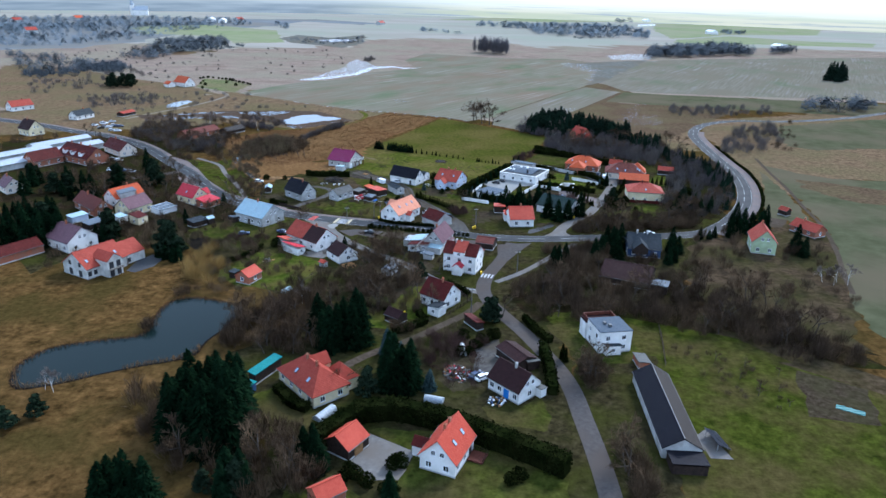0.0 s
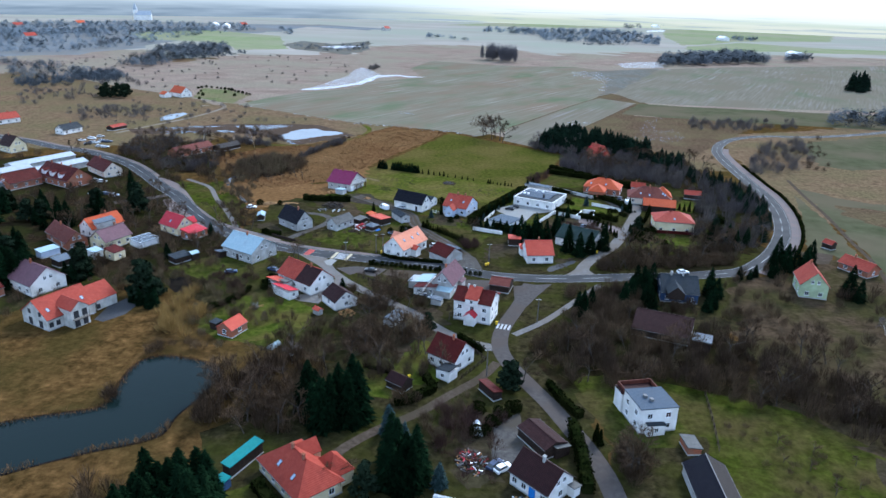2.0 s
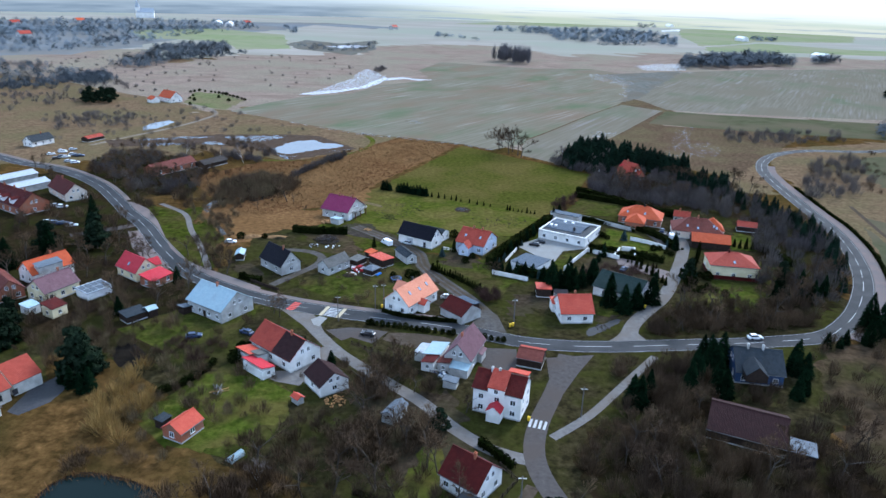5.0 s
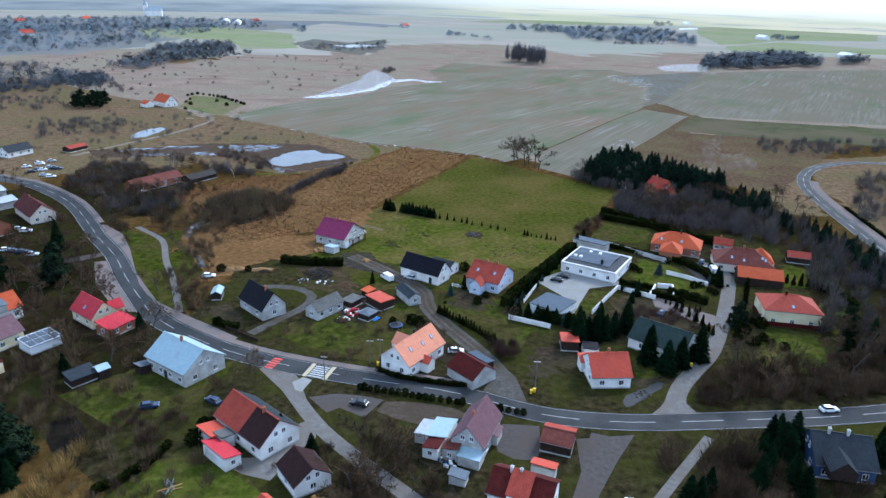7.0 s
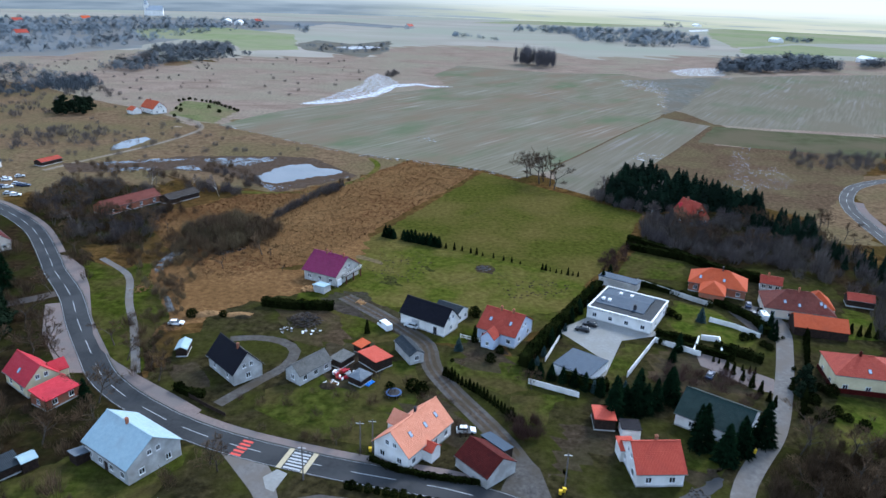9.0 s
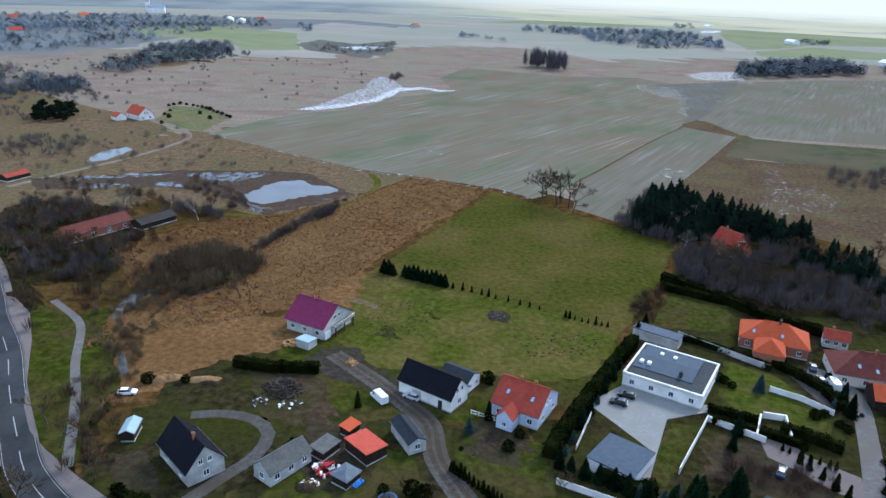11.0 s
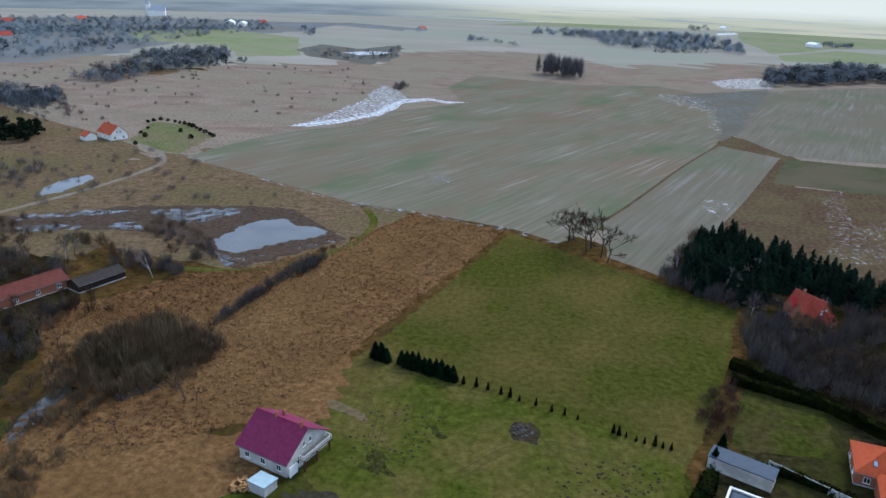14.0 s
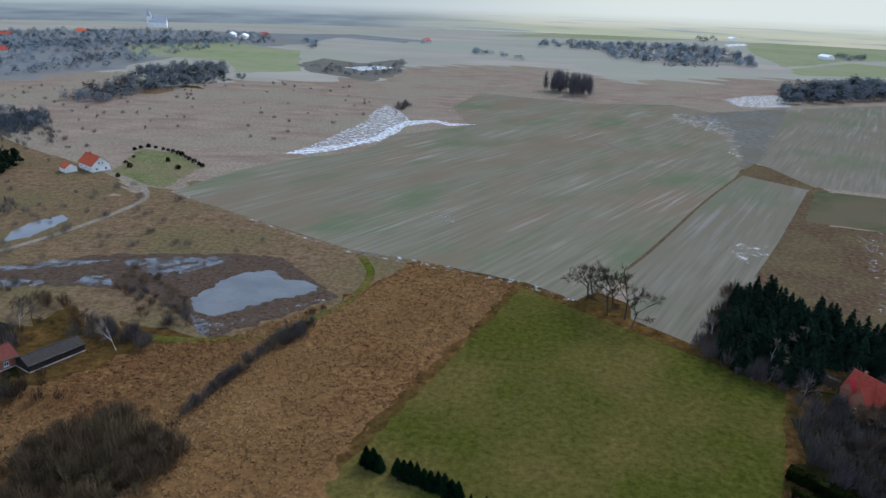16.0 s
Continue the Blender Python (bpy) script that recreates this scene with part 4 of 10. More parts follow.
plot("island", [(17.4, 226.1), (26.1, 249.7), (45.9, 257.9), (37.6, 244.6), (25.9, 229.1)], ROUGH, 0.03, "grass verge between lane and footpath", "verge", 0.3)

# water
plot("pond_water", [(-102.9, 154.2), (-104.1, 160.8), (-100.5, 168.2), (-90.3, 172.9), (-81.9, 176), (-81.5, 182.3), (-82.4, 194.2), (-78.1, 200.4), (-67.3, 198.8), (-59.5, 194.3), (-60, 183.8), (-62.9, 173.8), (-63.4, 166.8), (-68.4, 163.1), (-74.4, 160.5), (-82.2, 156.3), (-90.4, 151.2), (-98.3, 148.8)], WATER, 0.05, "dark calm village pond", "pond", curved=True)
POND = smooth_line([(-102.9, 154.2), (-104.1, 160.8), (-100.5, 168.2), (-90.3, 172.9), (-81.9, 176), (-81.5, 182.3), (-82.4, 194.2), (-78.1, 200.4), (-67.3, 198.8), (-59.5, 194.3), (-60, 183.8), (-62.9, 173.8), (-63.4, 166.8), (-68.4, 163.1), (-74.4, 160.5), (-82.2, 156.3), (-90.4, 151.2), (-98.3, 148.8)], 2.0, True)
ribbon("pond_bank", POND + POND[:1], -0.25, 0.3, 0.054, DARKSOIL, "dark muddy bank of the village pond", "bank")
plot("reed_bed", [(-223.9, 494.8), (-197.8, 502.6), (-168.1, 522.1), (-119.7, 530.8), (-102.4, 530.7), (-71.7, 497.9), (-90.1, 474.4), (-101.8, 462), (-115.2, 473.2), (-134.9, 489.8), (-161.2, 492.1), (-186.9, 487.8), (-208.9, 477.4)], REEDDARK, 0.04, "brown flooded reed bed with ice", "reeds", 1.5, 2.0)
plot("pond_water", [(-114.0, 478.8), (-119.3, 487.7), (-116.8, 496.7), (-115.3, 505.6), (-108.9, 513.7), (-100.4, 516.9), (-94.8, 509.6), (-86.5, 509.4), (-80.2, 504.8), (-82.2, 498.1), (-93.0, 491.6), (-99.9, 483.7), (-106.4, 476.3)], SKYWATER, 0.05, "reed pond in the meadow, greyed for sky reflection", "pond", 1.1, 1.3)
plot("pond_water", [(-159.6, 516.9), (-143.5, 522.8), (-122.9, 527.1), (-118.4, 524.8), (-125.4, 517.0), (-130.7, 509.4), (-138.6, 503.7), (-146.8, 509.3), (-154.1, 510.9)], REEDWATER, 0.05, "shallow open arm of the reed pond", "pond", 1.1, 1.3)
plot("pond_water", [(-165.4, 494.9), (-164.4, 500.8), (-156.5, 501.7), (-150.8, 495.4), (-157.2, 492.3)], REEDWATER, 0.05, "small open pool among the reeds", "pond", 1.1, 1.3)
plot("pond_water", [(-207.8, 498.7), (-199.2, 504.6), (-181.1, 513.6), (-162.6, 516.3), (-173.8, 509.1), (-195.6, 499.7), (-204.1, 494.0)], REEDWATER, 0.05, "narrow flooded arm of the reed pond", "pond", 1.1, 1.3)
plot("pond_water", [(-115.0, 477.0), (-106.9, 464.8), (-101.9, 463.4), (-105.5, 470.8), (-111.4, 475.9)], REEDWATER, 0.05, "dark inlet among reeds", "pond", 1.1, 1.3)
plot("pond_water", [(-198.4, 486.8), (-187.1, 493.8), (-170.9, 494.5), (-175.9, 489.6), (-194.4, 481.7)], REEDWATER, 0.05, "flooded margin of the reed pond", "pond", 1.1, 1.3)
plot("pond_water", [(-109.1, 469.4), (-96.5, 476.6), (-78.2, 494), (-72.2, 495.9), (-80.1, 489.1), (-92.2, 480.7), (-101.2, 467.2), (-107.3, 467)], PUDDLE, 0.05, "icy southern margin of the reed pond", "ice", curved=True)
plot("ditch_water", [(-115.2, 367.2), (-117.0, 373.2), (-116.9, 379.8), (-115.8, 385.8), (-112.5, 386.0), (-112.5, 376.0), (-112.2, 371.7), (-112.6, 367.6), (-113.7, 364.9)], SKYWATER, 0.05, "grey open water of the ditch among bushes", "ditch", curved=True)
plot("ditch_water", [(-101.5, 384.5), (-97.5, 391.4), (-94.8, 394.4), (-91.7, 393.6), (-93.2, 388.8), (-95.8, 386.0), (-98.6, 382.9)], SKYWATER, 0.05, "second reach of the ditch among bushes", "ditch", curved=True)
plot("ditch_water", [(-103.6, 348.2), (-101.7, 348.2), (-95.8, 338.9), (-97.4, 337.6)], SKYWATER, 0.05, "lower reach of the ditch beside the yards", "ditch", 0.2, 1.0)
plot("mud_patch", [(-39.3, 366.2), (-39.4, 370.9), (-38.6, 373.4), (-36.4, 372.9), (-34.5, 370.7), (-33.6, 366.2), (-36.2, 365.5)], MUD, 0.0262, "churned black mud in the meadow", "mud", 1.6, 0.8)
plot("mud_patch", [(-27.6, 381.8), (-26.1, 383.4), (-23.4, 379.7), (-24.6, 378.2)], MUD, 0.0262, "churned black mud in the meadow", "mud", 1.2, 0.8)
plot("bare_patch", [(-51.0, 390.2), (-44.5, 387.0), (-40.5, 383.8), (-41.2, 381.8), (-46.3, 384.9), (-51.4, 387.1)], DRYMID, 0.0258, "straw-coloured worn patch in the meadow", "ground", 1.6, 1.0)
plot("yard", [(-56, 352.5), (-50.6, 359.2), (-43, 359), (-40, 353), (-33.9, 344.5), (-38, 339.4), (-48.0, 343.8), (-53, 347.2)], MUDDY, 0.0264, "dark muddy forecourt of the plum roof house", "yard", 1.6, 1.2)
plot("ice_patch", [(115.4, 517.3), (136.6, 554.9), (157.8, 559.3), (157.6, 529), (143.9, 509.8), (116.8, 502.3)], PUDDLE, 0.05, "icy patches in the brown marsh", "ice", 1.5, 1.5)
plot("ice_patch", [(146.3, 600.5), (163.8, 613.6), (140.5, 550.7), (142.8, 546.2), (124, 531.2)], PUDDLE, 0.05, "frozen trickle in the marsh", "ice", 1.5, 1.5)
plot("wet_patch", [(82.1, 581.3), (101.1, 580.4), (84.5, 554.5), (78.1, 565)], WET, 0.045, "pale wet streaks in the crop strip", "wet soil", 2.5, 2.0)
plot("wet_patch", [(139.9, 958.1), (174.7, 952), (172.2, 873.8), (142.7, 761.5), (140.4, 771.5), (158.7, 850.5), (132.3, 900.3)], WET, 0.045, "pale wet streaks at the field's end", "wet soil", 3.0, 3.0)
plot("field_track", [(-77.7, 544.9), (-48.9, 537.2), (-7, 521.4), (10.5, 509.1), (9.7, 505.2), (-8.1, 517.5), (-49.4, 532.2), (-79, 540)], WET, 0.046, "pale muddy track along the field's edge", "track", 0.8, 2.0)
plot("wet_patch", [(-53.4, 605.6), (-36.7, 592.5), (-39.3, 585.1), (-49.9, 586.5)], WET, 0.046, "small puddles in the crop field", "wet soil", 1.0, 1.0)
ribbon("track", smooth_line([(-120.1, 460.2), (-108.3, 460.2), (-97.1, 462.3), (-85.3, 468.2), (-74.6, 481.0), (-67.4, 493.9), (-64.5, 508.0), (-65.0, 522.4), (-71.3, 536.3)], 4), -1.6, 1.6, 0.042, LUSH, "grassy wheel track round the reed pond", "track")
ribbon("track", smooth_line([(-240.9, 642.8), (-218.4, 629.4), (-200.8, 613.3), (-191.1, 595.6), (-191.2, 579.9), (-195.8, 554.9), (-203.5, 531.4), (-215.1, 503.7), (-224, 480)], 4), -1.6, 1.6, 0.032, SANDTRACK, "pale sandy drive to the lonely house", "track")
plot("lawn", [(-232.3, 638.5), (-247.6, 698.7), (-220.9, 691.6), (-190.0, 660.8), (-190.9, 615.6), (-201.5, 618.7)], HOMELAWN, 0.031, "fenced lawn of the lonely house", "lawn", 2.5)
ribbon("field_ditch", smooth_line([(32.4, 540.6), (45.9, 564), (66, 602.1), (91.4, 650.3), (126.7, 711)], 6), -0.8, 0.8, 0.047, MARSH, "dark grassy ditch between the crop fields", "ditch")
ribbon("field_ditch", smooth_line([(30.3, 835.4), (52.7, 800.4), (73.5, 753.6), (95.3, 733.8), (117.3, 723.4), (143.3, 751.5)], 6), -0.7, 0.7, 0.047, BOG, "dark shallow ditch across the crop field", "ditch")
ribbon("field_edge", smooth_line([(82.3, 541.1), (109.3, 590.1), (156.4, 681)], 6), -1.0, 1.0, 0.047, MARSH, "grassy edge of the crop strip", "verge")
ribbon("field_track", smooth_line([(-185.8, 610.7), (-145.9, 585.1), (-111.4, 561.7), (-77.2, 542.3), (-48.4, 533.6)], 6), -0.8, 0.8, 0.046, WET, "pale muddy wheel track along the field", "track")
plot("melt_water", [(-148.3, 720.6), (-138.9, 775.3), (-128.8, 832), (-132.3, 884.5), (-128.2, 926.3), (-109.8, 891.8), (-96.2, 854.9), (-99.3, 816.7), (-107, 780.9), (-126.5, 738.8)], ICE, 0.05, "speckled ice among dead reeds at the field's edge", "ice", 2.0, 2.5)
plot("melt_water", [(-157.1, 706.6), (-146.8, 724), (-127.1, 741.8), (-110.8, 772.9), (-106.4, 810.7), (-97.8, 845.8), (-76.7, 856.6)] + [(-61.2, 844.7), (-41.2, 843.7), (-60.3, 832.8)] + [(-75.5, 844.2), (-94.7, 822.1), (-96.8, 798.4), (-103.9, 761.2), (-114, 748.6), (-124.2, 727.2), (-142.8, 707.5)], MELT, 0.052, "pale melt water along the field's edge", "ice", 1.0, 2.5)
plot("pond_water", [(-215.0, 527.8), (-219.8, 539.6), (-219.4, 553.5), (-212.6, 563.9), (-207.0, 559.1), (-207.1, 546.5), (-208.9, 534.4)], SKYWATER, 0.05, "frozen ditch pool", "pond", 0.6, 1.5)
plot("melt_water", [(219.7, 1075.4), (263.1, 1117.4), (315.9, 1145), (274.6, 1035.3), (220.5, 1018.5)], ICE, 0.05, "flooded icy hollow beside the far wood", "ice", 3)

# roads
MAIN = smooth_line([(-330.7, 474.9), (-266.1, 449.9), (-235.6, 433.9), (-209.5, 423.6), (-178.8, 400.6), (-154.5, 372.7), (-146.6, 362.6), (-131, 345.3), (-118.1, 327.6), (-106, 312.4), (-97.8, 302.5), (-88, 294.6), (-78.5, 288.9)] + [(-71, 285.0), (-59.0, 280.4), (-42.9, 276.3), (-27.6, 273.4), (-12.6, 271.1), (-2.7, 268.2), (6.6, 264.6), (14.7, 262.6), (25.5, 261.9), (37.0, 262.6), (52.8, 264.9), (66.2, 266.9), (77.1, 268.6)] + [(99.0, 273.9), (108.4, 281.0), (118.0, 291.8), (126.8, 305.0), (134.0, 318.2), (140.5, 333.9), (147.0, 355.0), (151.5, 379.1), (152.9, 399.0), (155.7, 433.7), (158.7, 461.0), (162.7, 482.2), (172.5, 504.9), (188.7, 525.6), (215.1, 540.4)] + [(255.6, 545), (310.3, 568), (356.7, 597), (510.5, 695)], 4)
ribbon("road", MAIN, -3.3, 3.3, 0.06, ASPHALT, "grey two-lane asphalt village road", "road")
LANE = smooth_line([(24, 256.7), (19, 239.7), (13.5, 224.3), (11.7, 213.3), (13.4, 203.8), (18.1, 193), (23, 182.5)] + [(28.8, 166.6), (31.1, 156.2), (31.8, 144.7), (32.5, 132.7), (32.8, 120.7), (32.3, 107.8)], 3)
ribbon("lane", LANE, -2.3, 2.3, 0.055, OLDROAD, "pale worn asphalt lane towards the junction", "road")
HILL = smooth_line([(40.7, 263.6), (43.5, 271.5), (46.8, 278.5), (52.1, 286.3), (58.1, 294.5), (63.1, 303.6), (70.5, 320.4), (76.9, 336.7), (80.8, 348.7), (80.8, 359.8), (75, 363.9)], 3)
ribbon("lane", HILL, -2.2, 2.2, 0.054, CONCRETE, "pale grey lane up to the new houses", "road")
SIDE = smooth_line([(11, 211.3), (3.1, 214), (-5.5, 221.4), (-13.4, 231.1), (-23.6, 240.1), (-37, 252.8), (-48.7, 268.5), (-56.4, 278.1)], 3)
ribbon("lane", SIDE, -1.8, 1.8, 0.052, CONCRETE, "narrow concrete lane between the houses", "road")
TRACK = smooth_line([(10.6, 203.4), (6.2, 195.4), (-1.5, 186.9), (-8.3, 179.2), (-13.2, 175.0), (-17.4, 171.6), (-23.2, 165.3), (-28.5, 157), (-32.1, 152.4)], 3)
ribbon("track", TRACK, -1.3, 1.3, 0.048, TANGRAVEL, "muddy gravel track beside gardens", "track")
YARD = smooth_line([(4.4, 270.5), (2.1, 280.3), (-3.7, 291.3), (-13.2, 305.7), (-18.8, 316.1), (-21.2, 327.1), (-26.5, 333.6), (-35, 342.4), (-49.1, 355)], 3)
ribbon("track", YARD, -2.6, 2.6, 0.046, GRAVEL, "rutted gravel track between the yards", "track")
for _d in (-1.5, 0.3):
    ribbon("wheel_rut", YARD, _d, _d + 1.1, 0.05, TANGRAVEL, "pale gravel wheel rut", "track")
for _q in ([(-38.5, 385.0), (-41.6, 387.9), (-42.9, 391.8), (-42.0, 395.1), (-38.2, 396.9), (-34.0, 397.0), (-30.7, 394.6), (-28.3, 391.3), (-27.6, 387.4), (-29.1, 383.0)], [(-38.5, 385.0), (-38.4, 379.5), (-38.6, 373.4), (-40.5, 367.6)], [(-36.9, 380.2), (-28, 393.6), (-14, 392.5), (-3.6, 382), (1.6, 372.1)], [(-20, 366.7), (-6.5, 378.9), (7.6, 378.1), (17.8, 371.9)], [(-13, 438.4), (-3.7, 453.7), (5.8, 456.7), (17.4, 451), (29.8, 452.8)]):
    for _d in (-0.95, 0.75):
        ribbon("wheel_rut", smooth_line(_q, 4), _d, _d + 0.2, 0.024, RUT, "faint wheel rut in the meadow", "track")
FOOT = smooth_line([(-90.5, 304.5), (-101.5, 326), (-111, 342), (-119, 358.2), (-124, 364.5), (-130, 369.3), (-137, 374.5)], 3)
ribbon("footpath", FOOT, -1.1, 1.1, 0.05, CONCRETE, "concrete footpath across the grass", "path")
FOOT2 = smooth_line([(16.1, 219.5), (25.9, 229.1), (37.6, 244.6), (47.6, 258)], 3)
ribbon("footpath", FOOT2, -1.1, 1.1, 0.05, CONCRETE, "pale footpath beside the junction", "path")


# ---- houses ----
def window(parent, m, w, h, frame_mat=TRIM):
    """A framed pane on a wall; m puts x along the wall, z up, -y outwards."""
    f = 0.09
    xs, zs = (-w / 2, -w / 2 + f, -f / 2, f / 2, w / 2 - f, w / 2), (0, f, h - f, h)
    bm = bmesh.new()
    g = [[[bm.verts.new(m @ Vector((x, y, z))) for z in zs] for x in xs] for y in (-0.05, 0.06)]
    cells = [(i, k) for i in range(5) for k in range(3) if not (k == 1 and i in (1, 3))]
    for i, k in cells:
        q = [(i, k), (i + 1, k), (i + 1, k + 1), (i, k + 1)]
        bm.faces.new([g[0][a][b] for a, b in q])
        for (a, b), (c, d), (ni, nk) in ((q[0], q[1], (i, k - 1)), (q[1], q[2], (i + 1, k)), (q[2], q[3], (i, k + 1)), (q[3], q[0], (i - 1, k))):
            if (ni, nk) not in cells:
                bm.faces.new((g[0][c][d], g[0][a][b], g[1][a][b], g[1][c][d]))
    win = part("window", bm, frame_mat, parent)
    part("pane", boxed(-w / 2 + f, -0.02, f, w / 2 - f, 0.04, h - f, m=m), PANE, win)
    part("sill", boxed(-w / 2 - 0.08, -0.14, -0.06, w / 2 + 0.08, 0.02, -0.005, m=m), frame_mat, win)


def door(parent, m, w, h, material):
    bm = bmesh.new()
    box(bm, -w / 2, -0.06, 0, w / 2, 0.05, h, m)
    box(bm, -w / 2 + 0.15, -0.09, 0.2, w / 2 - 0.15, -0.06, h * 0.45, m)
    box(bm, -w / 2 + 0.15, -0.09, h * 0.52, w / 2 - 0.15, -0.06, h - 0.15, m)
    part("door", bm, material, parent)


def chimney(parent, x, y, z0, z1, material=BRICK, w=0.5):
    bm = bmesh.new()
    box(bm, x - w / 2, y - w / 2, z0, x + w / 2, y + w / 2, z1)
    box(bm, x - w / 2 - 0.08, y - w / 2 - 0.08, z1, x + w / 2 + 0.08, y + w / 2 + 0.08, z1 + 0.12)
    box(bm, x - 0.12, y - 0.12, z1 + 0.12, x + 0.12, y + 0.12, z1 + 0.35)
    part("chimney", bm, material, parent)


FOOTPRINTS = []


def house(name, label, category, x, y, yaw, L, W, he, hr, roof, wall, kind="gable", wins=(3, 3, 2, 2), storeys=1, over=0.45, stack=(0.15,), sky=(), doors=(), stack_mat=BRICK, group="", base=GREYWALL, hip=0.5):
    """A house about its middle: ridge along x, eaves L by W at height he, ridge at hr.
    wins: windows on the walls at -y, +y, -x, +x; sky: skylights (side, share of L, share of slope); doors: (wall, share, width, height, material)."""
    h = tagged(place(new(name), x, y, yaw), label, category, group)
    FOOTPRINTS.append(([(x, y)], max(L, W) * 0.5 + 2.5))
    l, w = L / 2 - over * 0.8, W / 2 - over
    tan = (hr - he) / (W / 2)
    hw = he + tan * over - 0.12
    bm = bmesh.new()
    if kind == "gable":
        zr = hr - 0.16
        a = [bm.verts.new(p) for p in ((-l, -w, 0), (-l, w, 0), (-l, w, hw), (-l, 0, zr), (-l, -w, hw))]
        b = [bm.verts.new((l, v.co.y, v.co.z)) for v in a]
        bm.faces.new(a[::-1])
        bm.faces.new(b)
        for i in range(5):
            bm.faces.new((a[i], a[(i + 1) % 5], b[(i + 1) % 5], b[i]))
        bmesh.ops.recalc_face_normals(bm, faces=bm.faces)
    else:
        box(bm, -l, -w, 0, l, w, he - 0.1)
    part("wall", bm, wall, h)
    part("plinth", boxed(-l - 0.04, -w - 0.04, -0.1, l + 0.04, w + 0.04, 0.35), base, h)
    X, Y = L / 2, W / 2
    bm = bmesh.new()
    if kind == "gable":
        for s in (-1, 1):
            q = [(-X, s * Y, he), (X, s * Y, he), (X, 0, hr), (-X, 0, hr)]
            slab(bm, q if s < 0 else q[::-1], 0.16)
    elif kind == "hip":
        e = min(X * 0.95, Y * 2 * hip)
        c = [(-X, -Y, he), (X, -Y, he), (X, Y, he), (-X, Y, he)]
        r0, r1 = (-X + e, 0, hr), (X - e, 0, hr)
        for q in ((c[0], c[1], r1, r0), (c[2], c[3], r0, r1), (c[1], c[2], r1), (c[3], c[0], r0)):
            slab(bm, q, 0.14)
    else:
        slab(bm, [(-X, -Y, he), (X, -Y, he), (X, Y, hr), (-X, Y, hr)], 0.2)
    bmesh.ops.recalc_face_normals(bm, faces=bm.faces)
    rf = part("roof", bm, roof, h)
    if kind in ("gable", "hip"):
        bm = bmesh.new()
        e = 0 if kind == "gable" else min(X * 0.95, Y * 2 * hip)
        box(bm, -X + e, -0.14, hr - 0.03, X - e, 0.14, hr + 0.07)
        part("ridge_cap", bm, roof, rf)
        for s in (-1, 1):
            part("gutter", boxed(-X, s * (Y + 0.06) - 0.06, he - 0.2, X, s * (Y + 0.06) + 0.06, he - 0.08), GUTTER, rf)
    ends = {0: (0, -w), 1: (180, w), 2: (270, -l), 3: (90, l)}
    for side in range(4):
        ang, d = ends[side]
        span = 2 * (l if side < 2 else w)
        n = wins[side]
        used = [dd for dd in doors if dd[0] == side]
        for st in range(storeys):
            for i in range(n):
                u = (i + 0.5) / n - 0.5
                if any(abs(u - dd[1]) * span < (dd[2] + 1.2) / 2 and st == 0 for dd in used):
                    continue
                m = pose(0, 0, 0, 0, 0, ang) @ pose(u * span, -abs(d), 0.95 + st * 2.75, 0, 0, 0)
                window(h, m, 1.25, min(1.35, hw - 1.25))
        if side > 1 and kind == "gable" and hr - hw > 2.4 and n:
            k = 2 if W > 7 else 1
            for i in range(k):
                m = pose(0, 0, 0, 0, 0, ang) @ pose((i - (k - 1) / 2) * 1.9, -abs(d), hw + 0.35, 0, 0, 0)
                window(h, m, 0.95, 1.15)
        for dd in used:
            door(h, pose(0, 0, 0, 0, 0, ang) @ pose(dd[1] * span, -abs(d), 0.05), dd[2], dd[3], dd[4])
    for s in stack:
        chimney(h, s * L, 0.25, hr - 0.8, hr + 0.9, stack_mat)
    for side, u, v in sky:
        slope = math.degrees(math.atan(tan))
        m = pose(0, 0, 0, 0, 0, 0 if side == 0 else 180) @ pose(u * L * (1 if side == 0 else -1), -Y * (1 - v), he + tan * Y * v, slope, 0, 0)
        sk = part("skylight", boxed(-0.42, -0.65, -0.02, 0.42, 0.65, 0.08, m=m), DARK, rf)
        part("pane", boxed(-0.34, -0.57, 0.08, 0.34, 0.57, 0.1, m=m), SKYPANE, sk)
    return h


def shed(name, label, x, y, yaw, L, W, he, hr, roof, wall, kind="lean", **k):
    k.setdefault("wins", (0, 0, 0, 0))
    k.setdefault("stack", ())
    k.setdefault("over", 0.25)
    return house(name, label, "shed", x, y, yaw, L, W, he, hr, roof, wall, kind, **k)


def at_local(h, x, y):
    p = h.matrix_basis.inverted() @ Vector((x, y, 0))
    return p.x, p.y


